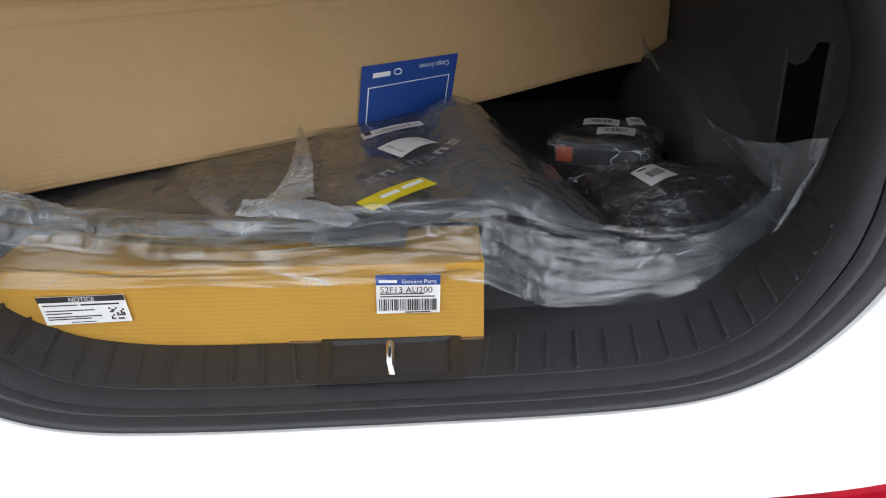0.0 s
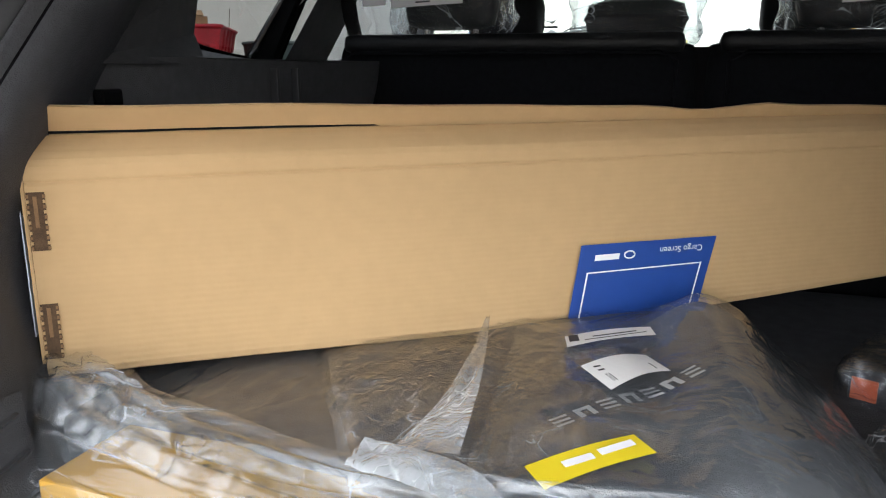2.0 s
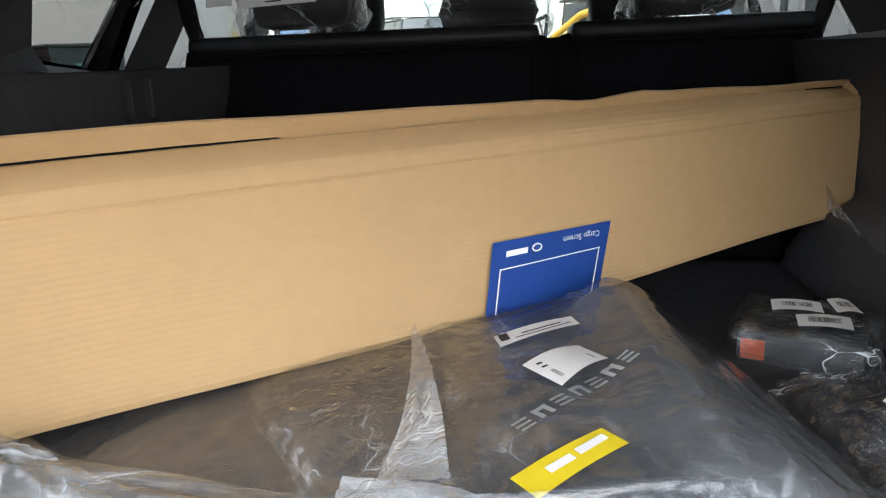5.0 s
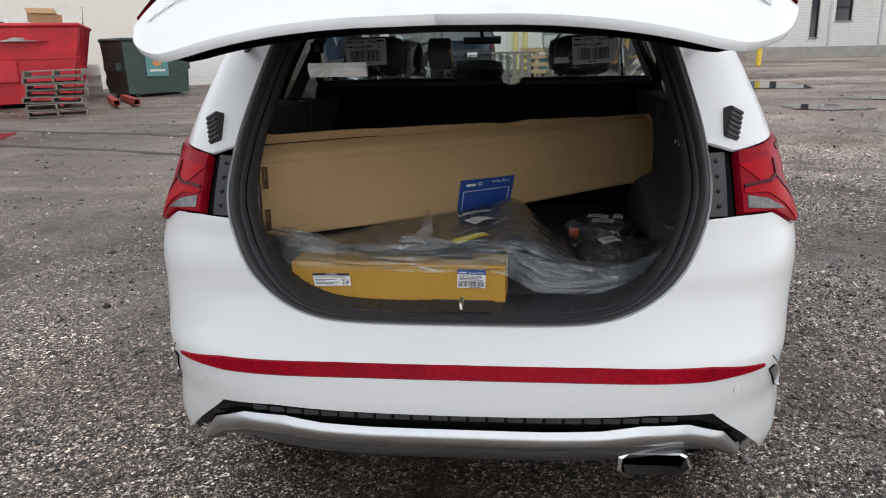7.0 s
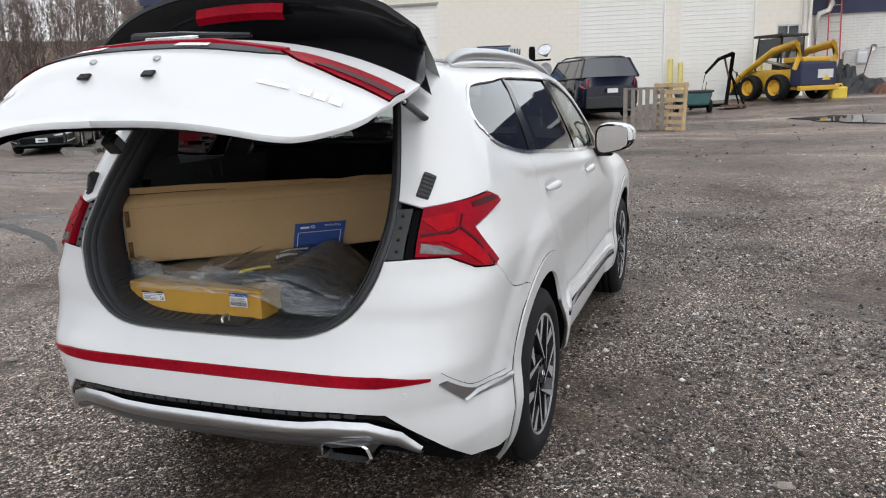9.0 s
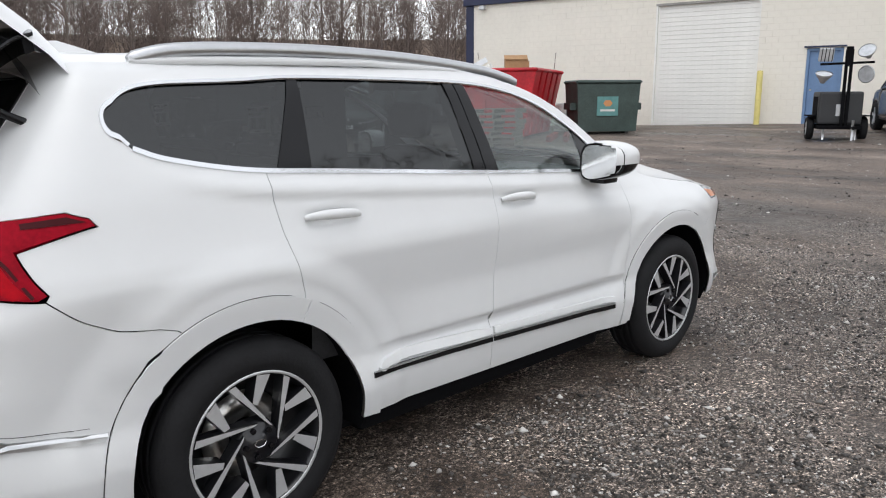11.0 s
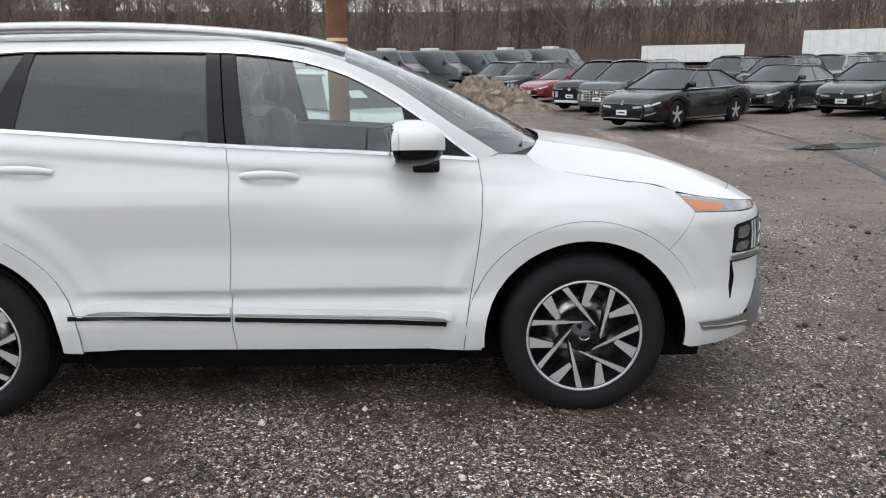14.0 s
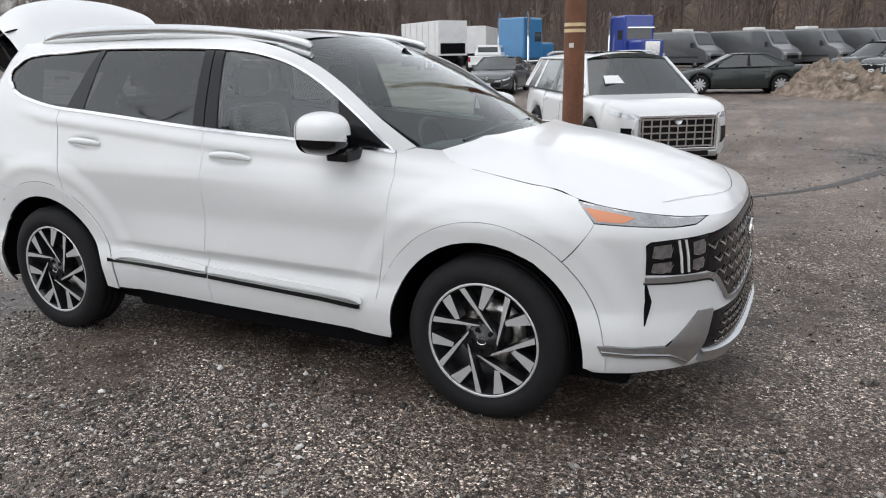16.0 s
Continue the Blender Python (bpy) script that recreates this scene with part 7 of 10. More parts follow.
ruled("film_fold", [(p[0], p[1] + 0.012, p[2] + 0.006) for p in OUTER[6:]], [(p[0], p[1] + 0.005, p[2] + 0.012) for p in RIDGE[6:]], film_thick, lf, 9.0, 0.012, 14, 100, 1.6)
ruled("film_lump", [(-0.62, 0.36, 0.93), (-0.54, 0.325, 0.940), (-0.46, 0.30, 0.938), (-0.37, 0.285, 0.925)], [(-0.62, 0.44, 0.955), (-0.53, 0.405, 0.972), (-0.45, 0.372, 0.966), (-0.36, 0.345, 0.945)], film_thick, lf, 13.0, 0.012, 16, 60, 1.0, 0.012)
ruled("film_lump", [(-0.36, 0.275, 0.925), (-0.32, 0.262, 0.926), (-0.27, 0.255, 0.922), (-0.215, 0.258, 0.920)], [(-0.35, 0.335, 0.945), (-0.31, 0.325, 0.952), (-0.27, 0.32, 0.950), (-0.225, 0.31, 0.945)], film_loose, lf, 15.0, 0.010, 12, 40, 1.0, 0.008)
ruled("film_upright", [(0.49, 0.36, 0.822), (0.555, 0.40, 0.826), (0.610, 0.47, 0.840), (0.632, 0.60, 0.86), (0.638, 0.72, 0.875), (0.625, 0.88, 0.885), (0.612, 1.05, 0.895), (0.602, 1.20, 0.91)], [(0.54, 0.375, 0.880), (0.606, 0.398, 1.022), (0.648, 0.475, 0.980), (0.622, 0.60, 0.935), (0.598, 0.72, 0.925), (0.588, 0.88, 0.945), (0.580, 1.05, 0.975), (0.575, 1.22, 1.055)], film_hem, lf, 17.0, 0.012, 14, 120, 1.2)

# ---- the yard: building ----
cream_block = material("cream_painted_block", (0.78, 0.74, 0.66), 0.75, scale=0.7, amount=0.06, bump=0.12)
cream_joint = material("cream_joint", (0.74, 0.70, 0.62), 0.8, scale=0.9, amount=0.10)
door_white = material("white_enamel_slat", (0.80, 0.79, 0.75), 0.45, scale=1.1, amount=0.06)
navy_steel = material("navy_steel", (0.016, 0.022, 0.062), 0.5, scale=1.5, amount=0.2)
white_brick_mat = material("white_painted_brick", (0.74, 0.73, 0.70), 0.7, scale=2.0, amount=0.08, bump=0.15)
mortar_mat = material("dirty_white_mortar", (0.58, 0.57, 0.55), 0.9, scale=3.0, amount=0.15)
blue_door_mat = material("faded_blue_paint", (0.13, 0.22, 0.38), 0.5, scale=2.5, amount=0.12)
safety_yellow = material("safety_yellow", (0.72, 0.52, 0.06), 0.55, scale=5, amount=0.15)
pale_yellow = material("weathered_yellow", (0.72, 0.62, 0.22), 0.6, scale=5, amount=0.15)
roof_felt = material("roof_felt", (0.10, 0.10, 0.10), 0.9, scale=2, amount=0.2)
dark_window = material("dark_pane", (0.03, 0.035, 0.045), 0.08, coat=0.5)
galvanised = material("galvanised", (0.55, 0.56, 0.57), 0.45, 0.7, scale=6, amount=0.15)
concrete = material("old_concrete", (0.30, 0.29, 0.27), 0.85, scale=4, amount=0.2, bump=0.3)

wall_dir, wall_in = Vector((0.9835, 0.1811, 0)).normalized(), Vector((-0.1811, 0.9835, 0)).normalized()
WALL = Matrix(((wall_dir.x, wall_in.x, 0, -19.5), (wall_dir.y, wall_in.y, 0, 22.8), (0, 0, 1, 0), (0, 0, 0, 1)))
warehouse = thing("warehouse", "cream painted block warehouse with white roller doors", "building", WALL, kind="structure")
ROLL = ((8.05, 11.5, 4.63), (16.6, 19.5, 4.9), (20.05, 22.5, 4.9))
TOPZ = 5.15


def sub(name, label, parent):
    """An empty part that gathers its own pieces."""
    ob = new(name)
    ob.empty_display_size = 0.2
    ob.parent = parent
    if label:
        tagged(ob, label)
    return ob


def wall_with_openings(name, x0, x1, z0, z1, openings, mat, parent, thick=0.25, y=0.0):
    """A thick upright wall along local x, with rectangular openings cut through it."""
    xs = sorted({x0, x1, *[v for o in openings for v in o[:2]]})
    bm = bmesh.new()
    for a, b in zip(xs, xs[1:]):
        cuts = sorted((o[2], o[3]) for o in openings if o[0] <= a and o[1] >= b)
        z = z0
        for lo, hi in cuts:
            if lo > z:
                box(bm, a, b, y, y + thick, z, lo)
            z = hi
        if z < z1:
            box(bm, a, b, y, y + thick, z, z1)
    bmesh.ops.remove_doubles(bm, verts=bm.verts, dist=1e-4)
    return part(name, bm, mat, parent)


OPENINGS = [(a, b, -0.5, c) for a, b, c in ROLL] + [(13.0, 14.05, -0.5, 2.98), (23.2, 23.95, 2.7, 3.3)]
wall_with_openings("front_wall", 0.0, 24.3, -0.5, TOPZ, OPENINGS, cream_joint, warehouse)
boxed("side_wall", (0.0, 0.25, 0.25, 16.0, -0.5, TOPZ), cream_block, warehouse)
boxed("end_wall", (24.05, 24.3, 0.25, 16.0, -0.5, TOPZ), cream_block, warehouse)
boxed("back_wall", (0.25, 24.05, 15.75, 16.0, -0.5, TOPZ), cream_block, warehouse)
boxed("fascia", (-0.12, 24.35, -0.12, 16.05, TOPZ, 6.25), navy_steel, warehouse, "navy steel fascia", bevel=0.02)
boxed("flat_roof", (0.0, 24.2, 0.05, 15.9, 6.252, 6.35), roof_felt, warehouse)
boxed("corner_trim", (-0.03, 0.33, -0.03, 0.10, -0.3, TOPZ - 0.002), navy_steel, warehouse, "navy steel corner strip")
boxed("corner_trim", (-0.031, 0.0, 0.10, 0.4, -0.3, TOPZ - 0.002), navy_steel, warehouse)
for a, b, top in ROLL:
    shutter = sub("roller_door", "closed white slatted roller door", warehouse)
    z, h = 0.35, 0.148
    me = None
    while z < top - 0.02:
        if me is None:
            bm = bmesh.new()
            box(bm, -(b - a) / 2 + 0.02, (b - a) / 2 - 0.02, -0.012, 0.02, 0, h - 0.006, bevel=0.005)
            slat = part("slat", bm, door_white, shutter)
            me = slat.data
        else:
            slat = new("slat", me)
            slat.parent = shutter
        slat.matrix_local = pose((a + b) / 2, 0.10, z)
        z += h
    boxed("backing", (a + 0.01, b - 0.01, 0.115, 0.16, 0.3, top), door_white, shutter)
    for x in (a, b):
        boxed("track", (x - 0.03, x + 0.03, -0.004, 0.10, 0.3, top), door_white, shutter)
    boxed("head_box", (a - 0.04, b + 0.04, -0.006, 0.09, top - 0.03, top + 0.05), concrete, shutter)
entry = sub("entry_door", "faded blue steel door in a cream wall", warehouse)
boxed("leaf", (13.08, 13.97, 0.08, 0.13, 0.4, 2.90), blue_door_mat, entry, bevel=0.008)
for d in ((13.0, 13.08, 0.02, 0.16, 0.4, 2.98), (13.97, 14.05, 0.02, 0.16, 0.4, 2.98), (13.08, 13.97, 0.02, 0.16, 2.90, 2.98)):
    boxed("door_frame", d, blue_door_mat, entry)
boxed("header_cover", (12.92, 14.13, -0.06, -0.015, 3.0, 3.05), navy_steel, entry)
tube("door_knob", [(13.18, 0.02, 1.7), (13.18, 0.08, 1.7)], 0.03, steel, entry)
hopper = sub("wall_window", "small dark window high in the wall", warehouse)
boxed("pane", (23.2, 23.95, 0.12, 0.14, 2.7, 3.3), dark_window, hopper)
for d in ((23.2, 23.95, 0.02, 0.12, 3.25, 3.3), (23.2, 23.95, 0.02, 0.12, 2.7, 2.75), (23.2, 23.25, 0.02, 0.12, 2.75, 3.25), (23.9, 23.95, 0.02, 0.12, 2.75, 3.25), (23.555, 23.595, 0.03, 0.12, 2.75, 3.25)):
    boxed("window_frame", d, galvanised, hopper)
for x, pts in ((22.0, [(24.05, -0.09, 0.6), (24.05, -0.09, 5.1)]), (22.2, [(24.2, -0.06, 1.0), (24.2, -0.06, 5.0)])):
    tube("downpipe", pts, 0.06 if x < 22.1 else 0.035, door_white, warehouse, sides=10)
flood = thing("wall_lamp", "small grey flood lamp under the fascia", "lamp")
flood.matrix_world = WALL @ Matrix.Translation((0.85, -0.12, 4.95))
boxed("lamp_body", (-0.12, 0.12, -0.14, 0.0, 0, 0.16), galvanised, flood, bevel=0.02)
boxed("arm", (-0.03, 0.03, 0.0, 0.12, 0.05, 0.10), galvanised, flood)


def bollard(x, y, h=1.25, r=0.085, mat=safety_yellow, black_top=False, lean=0.0, label="yellow painted steel bollard"):
    b = thing("bollard", label, "bollard", pose(x, y, float(ground_z(x, y)) - 0.05, lean, lean * 0.6, 0), "bollards")
    v, f = lathe([(0, r), (h, r), (h + 0.03, r * 0.75), (h + 0.04, 0.001)], 16, "z")
    put("post", v, f, mat, b, smooth=False)
    if black_top:
        v, f = lathe([(h - 0.38, r + 0.004), (h + 0.002, r + 0.004), (h + 0.034, r * 0.75), (h + 0.045, 0.001)], 16, "z")
        put("sleeve", v, f, black_trim, b, "black sleeve on top")
    return b


for s, n, h in ((11.72, 0.35, 1.75), (19.67, 0.4, 1.55), (20.0, 0.5, 1.4), (22.63, 0.35, 1.5)):
    p = WALL @ Vector((s, -n, 0))
    bollard(p.x, p.y, h, 0.09, pale_yellow, label="pale yellow bollard beside a roller door")
bollard(6.83, 24.1, 1.25, 0.085, safety_yellow, True, 1.2, "yellow bollard with black top")
bollard(7.65, 23.9, 1.25, 0.085, safety_yellow, False, 1.5)

# ---- the yard: white brick annex ----
AY = 29.7
annex = thing("brick_annex", "white painted brick annex with a navy upper wall", "building", pose(0, AY, 0), kind="structure")
ANNEX_OPEN = [(8.6, 9.45, 0.5, 3.55), (9.85, 10.1, 1.75, 3.55), (11.15, 11.45, 1.75, 3.55), (12.05, 12.65, 2.35, 3.35)]
wall_with_openings("brick_wall", 3.2, 26.0, 0.2, 3.72, ANNEX_OPEN, mortar_mat, annex)
boxed("upper_wall", (3.1, 26.1, -0.10, 0.3, 3.72, 6.6), navy_steel, annex, "navy steel upper wall")
boxed("flat_roof", (3.2, 26.0, 0.3, 14.0, 5.9, 6.1), roof_felt, annex)
boxed("side_wall", (25.75, 26.0, 0.3, 14.0, 0.2, 5.9), white_brick_mat, annex)
annex_door = sub("steel_door", "pale blue steel door in a brick wall", annex)
boxed("leaf", (8.68, 9.37, 0.06, 0.11, 1.35, 3.47), blue_door_mat, annex_door, bevel=0.006)
for d in ((8.6, 8.68, 0.0, 0.14, 1.3, 3.55), (9.37, 9.45, 0.0, 0.14, 1.3, 3.55), (8.68, 9.37, 0.0, 0.14, 3.47, 3.55)):
    boxed("door_frame", d, door_white, annex_door)
boxed("step", (8.4, 9.65, -0.7, -0.02, 0.9, 1.33), concrete, annex_door, "concrete doorstep", bevel=0.02)
for x0, x1, z0, z1 in ((9.85, 10.1, 1.75, 3.55), (11.15, 11.45, 1.75, 3.55), (12.05, 12.65, 2.35, 3.35)):
    w = sub("annex_window", "narrow dark framed window in a brick wall", annex)
    boxed("pane", (x0, x1, 0.12, 0.14, z0, z1), dark_window, w)
    for d in ((x0, x0 + 0.035, 0.04, 0.12, z0, z1), (x1 - 0.035, x1, 0.04, 0.12, z0, z1), (x0 + 0.035, x1 - 0.035, 0.04, 0.12, z1 - 0.04, z1), (x0 + 0.035, x1 - 0.035, 0.04, 0.12, (z0 + z1) / 2 - 0.02, (z0 + z1) / 2 + 0.02)):
        boxed("window_frame", d, black_trim, w)
    boxed("window_sill", (x0 - 0.03, x1 + 0.03, -0.05, 0.12, z0 - 0.05, z0), concrete, w)
kerb = tagged(boxed("kerb", (4.6, 26.0, 27.9, 28.15, 0.6, 1.42), concrete, None, bevel=0.03), "worn concrete kerb before the brick annex", "kerb", kind="structure")

# gas meter, ladder, pipes and sign frame at the annex
meter = thing("gas_meter", "grey gas meter with pipes on a brick wall", "gas meter", pose(6.3, 29.35, 1.35))
bm = bmesh.new()
box(bm, -0.18, 0.18, -0.14, 0.14, 0.55, 1.0, bevel=0.06)
part("meter_body", bm, galvanised, meter)
tube("pipe", [(-0.6, 0, 0), (-0.6, 0, 0.95), (-0.55, 0, 1.05), (-0.1, 0, 1.1), (-0.08, 0, 0.95)], 0.035, galvanised, meter)
tube("pipe", [(0.08, 0, 0.95), (0.1, 0, 1.1), (0.75, 0, 1.12), (0.85, 0.2, 1.12)], 0.03, galvanised, meter)
tube("regulator", [(0.35, -0.05, 1.12), (0.35, 0.08, 1.12)], 0.12, galvanised, meter, sides=14)
ladder = thing("ladder", "red fibreglass ladder leaning on the annex wall", "ladder", pose(5.35, 28.9, float(ground_z(5.35, 28.9)), -10, 0, 0))
red_rail = material("red_rail", (0.50, 0.06, 0.05), 0.5, scale=8, amount=0.2)
for x in (-0.2, 0.2):
    boxed("rail", (x - 0.02, x + 0.02, -0.03, 0.03, 0, 3.6), red_rail, ladder)
for i in range(11):
    tube("rung", [(-0.2, 0, 0.25 + i * 0.31), (0.2, 0, 0.25 + i * 0.31)], 0.016, galvanised, ladder, sides=6)
duct = thing("vent_pipe", "bent galvanised vent pipe on the annex corner", "pipe")
tube("pipe", [(4.75, 29.4, 1.3), (4.75, 29.4, 3.5), (4.85, 29.4, 3.75), (5.15, 29.4, 3.85), (5.25, 29.4, 4.1), (5.25, 29.4, 4.5)], 0.09, door_white, duct, sides=12)
boxed("hood", (4.5, 5.9, 29.0, 29.55, 4.5, 4.72), galvanised, duct, bevel=0.02)
frame_sign = thing("sign_frame", "empty weathered sign frame on posts", "sign", pose(12.4, 28.7, float(ground_z(12.4, 28.7))))
for x in (-0.9, 0.9):
    boxed("post", (x - 0.04, x + 0.04, -0.04, 0.04, -0.1, 2.5), galvanised, frame_sign)
for z in (0.2, 2.4):
    boxed("crossbar", (-0.86, 0.86, -0.03, 0.03, z, z + 0.06), galvanised, frame_sign)

# ---- the yard: timber, skips, loose things ----
old_wood = material("weathered_pallet_wood", (0.20, 0.175, 0.15), 0.85, scale=6, amount=0.35, bump=0.3)
new_wood = material("raw_pallet_wood", (0.46, 0.33, 0.19), 0.8, scale=6, amount=0.25, bump=0.2)
skip_red = material("scuffed_red_steel", (0.45, 0.012, 0.022), 0.5, scale=1.8, amount=0.35, bump=0.25)
skip_green = material("weathered_green_steel", (0.040, 0.062, 0.055), 0.55, scale=2.5, amount=0.35, bump=0.2)
rust = material("rusty_steel", (0.13, 0.06, 0.04), 0.8, scale=7, amount=0.4, bump=0.3)
card_brown = material("old_cardboard", (0.34, 0.20, 0.10), 0.85, scale=5, amount=0.2)
dull_white = material("dull_white_plastic", (0.62, 0.61, 0.58), 0.5, scale=4, amount=0.12)
rng = random.Random(7)


def pallet(m, mat, label, seed=0, w=1.2, d=1.0):
    r = random.Random(seed)
    p = thing("pallet", label, "pallet", m, "pallets")
    for x in (-w / 2 + 0.02, 0, w / 2 - 0.02):
        boxed("stringer", (x - 0.02, x + 0.02, -d / 2, d / 2, 0.018, 0.112), mat, p)
    for i in range(7):
        y = -d / 2 + 0.05 + i * (d - 0.1) / 6 + r.uniform(-0.008, 0.008)
        boxed("top_board", (-w / 2 + r.uniform(-0.01, 0.02), w / 2 - r.uniform(-0.01, 0.02), y - 0.045, y + 0.045, 0.112, 0.13), mat, p)
    for i in range(3):
        y = -d / 2 + 0.06 + i * (d - 0.12) / 2
        boxed("bottom_board", (-w / 2, w / 2, y - 0.045, y + 0.045, 0.0, 0.018), mat, p)
    return p


gz = float(ground_z(-10.1, 14.4))
for i in range(7):
    pallet(pose(-10.15 + rng.uniform(-0.07, 0.07), 14.5 + rng.uniform(-0.07, 0.07), gz + 0.005 + i * 0.142, rng.uniform(-1, 1), rng.uniform(-1.2, 1.2), 30 + rng.uniform(-5, 5)), old_wood, "grey weathered pallet lying in a stack", i)
gz = float(ground_z(0, 16.7))
pallet(Matrix.Translation((-0.02, 16.72, gz + 0.49)) @ Matrix.Rotation(radians(3), 4, "Z") @ Matrix.Rotation(radians(83), 4, "X") @ Matrix.Rotation(radians(90), 4, "Z"), old_wood, "grey pallet standing on its edge", 11, 1.0, 1.1)
pallet(Matrix.Translation((0.53, 16.68, gz + 0.53)) @ Matrix.Rotation(radians(-40), 4, "Z") @ Matrix.Rotation(radians(86), 4, "X"), new_wood, "new wooden pallet standing on its edge", 12, 0.95, 1.1)


def skip(name, label, m, mat, length, top_w, low_w, h, slope, lift=0.12, ribs=True):
    """An open steel bin with thick flared walls, a rim, side ribs and a floor."""
    s = thing(name, label, "dumpster", m)
    tw, lw, t = top_w / 2, low_w / 2, 0.05
    corners = lambda g: [(-tw + g, 0 + g, h), (tw - g, 0 + g, h), (tw - g, length - g, h), (-tw + g, length - g, h), (-lw + g, slope + g, lift + g), (lw - g, slope + g, lift + g), (lw - g, length - 0.1 - g, lift + g), (-lw + g, length - 0.1 - g, lift + g)]
    v = corners(0) + corners(t)
    f = []
    for k in range(4):
        j = (k + 1) % 4
        f += [(k, j, j + 4, k + 4), (8 + j, 8 + k, 12 + k, 12 + j), (j, k, 8 + k, 8 + j)]
    f += [(4, 5, 6, 7), (15, 14, 13, 12)]
    put("body", v, f, mat, s)
    rim = [(-tw, 0, h), (tw, 0, h), (tw, length, h), (-tw, length, h)]
    for a, b in zip(rim, rim[1:] + rim[:1]):
        tube("rim", [a, b], 0.055, mat, s, sides=4)
    if ribs:
        for k in range(1, 5):
            y = length * k / 5
            for sx in (-1, 1):
                tube("rib", [(sx * (tw - 0.01), y, h), (sx * (lw + 0.02), y, lift + 0.05)], 0.05, mat, s, sides=4)
        boxed("end_band", (-tw * 0.96, tw * 0.96, slope * 0.4 - 0.02, slope * 0.4 + 0.05, h * 0.60, h * 0.60 + 0.035), mat, s)
    for sx in (-1, 1):
        boxed("runner", (sx * lw * 0.7 - 0.06, sx * lw * 0.7 + 0.06, slope + 0.05, length - 0.1, -0.02, lift + 0.02), mat if ribs else black_trim, s)
    return s


RED = Matrix.Translation((-12.1, 16.2, float(ground_z(-12.1, 16.2)))) @ Matrix.Rotation(radians(26), 4, "Z")
red_skip = skip("roll_off_dumpster", "scuffed red steel dumpster heaped with scrap", RED, skip_red, 3.6, 2.8, 2.05, 2.0, 0.12)
boxed("dent_plate", (-0.9, -0.1, -0.01, 0.12, 0.65, 1.15), skip_red, red_skip, bevel=0.01)
GREEN = Matrix.Translation((-10.15, 19.4, float(ground_z(-10.15, 19.4)))) @ Matrix.Rotation(radians(52), 4, "Z")
green_skip = skip("front_load_dumpster", "dark green open steel dumpster with a label", GREEN, skip_green, 1.45, 1.95, 1.8, 1.55, 0.05, 0.08, False)
for sx in (-1, 1):
    bm = bmesh.new()
    box(bm, sx * 0.99 - 0.12, sx * 0.99 + 0.12, 0.25, 1.05, 0.72, 0.93, bevel=0.01)
    part("fork_pocket", bm, skip_green, green_skip)
boxed("sign_plate", (-0.35, 0.30, 0.0, 0.022, 0.55, 1.12), material("teal_label", (0.10, 0.25, 0.24), 0.5, scale=6, amount=0.25), green_skip, "faded teal label plate")
v, f = lathe([(-0.006, 0.001), (-0.006, 0.13), (0.0, 0.13)], 6, "z")
put("label_mark", [(x * 1.1 - 0.02, 0.0 + z * 0.5, y * 0.8 + 0.92) for x, y, z in v], f, material("faded_orange", (0.55, 0.25, 0.10), 0.6), green_skip)
boxed("print_bar", (-0.25, 0.2, -0.004, 0.0, 0.68, 0.74), dull_white, green_skip)


def heap(name, label, category, m, mat, rx, ry, h, seed, n=22, rough=0.35, kind=""):
    """An uneven heap with a broken outline, sunk a little into what it lies on."""
    v, f = [], []
    for i in range(n + 1):
        for j in range(n + 1):
            a, b = 2 * i / n - 1, 2 * j / n - 1
            r = math.hypot(a, b)
            e = noise.fractal((a * 2.2 + seed, b * 2.2, seed * 1.7), 0.7, 2.1, 5)
            top = max(0.0, 1 - r ** 2.2) * (1 + rough * e) + rough * 0.35 * max(0, 1 - r) * noise.noise((a * 9, b * 9, seed))
            v.append((a * rx * (1 + 0.12 * e), b * ry * (1 + 0.12 * e), h * top - 0.06))
    f = [(i * (n + 1) + j, (i + 1) * (n + 1) + j, (i + 1) * (n + 1) + j + 1, i * (n + 1) + j + 1) for i in range(n) for j in range(n)]
    ob = put(name, v, f, mat)
    ob.matrix_world = m
    return tagged(ob, label, category, kind=kind)


# scrap in the red skip
heap("scrap_heap", "tangled pale scrap filling a dumpster", "scrap", RED @ Matrix.Translation((0, 1.8, 1.68)), material("mixed_scrap", (0.30, 0.29, 0.28), 0.7, scale=9, amount=0.6, bump=0.5), 1.28, 1.85, 0.38, 3.1, rough=0.5, kind="stuff")
crate = thing("cardboard_carton", "crushed brown cardboard carton on a scrap heap", "box", RED @ Matrix.Translation((0.55, 1.0, 1.94)) @ Matrix.Rotation(radians(20), 4, "Z") @ Matrix.Rotation(radians(5), 4, "X"))
for d in ((-0.35, 0.35, -0.25, -0.235, 0, 0.36), (-0.35, 0.35, 0.235, 0.25, 0, 0.40), (-0.35, -0.335, -0.235, 0.235, 0, 0.38), (0.335, 0.35, -0.235, 0.235, 0, 0.36), (-0.34, 0.34, -0.235, 0.235, 0.0, 0.012)):
    boxed("carton_side", d, card_brown, crate)
boxed("flap", (-0.35, 0.35, -0.05, 0.22, -0.006, 0.006), card_brown, crate, m=Matrix.Translation((0, 0.235, 0.40)) @ Matrix.Rotation(radians(25), 4, "X"))
rack = thing("scrap_bracket", "bent grey metal bracket sticking out of scrap", "scrap metal", RED @ Matrix.Translation((-0.62, 1.35, 1.95)) @ Matrix.Rotation(radians(-32), 4, "Y") @ Matrix.Rotation(radians(25), 4, "Z"))
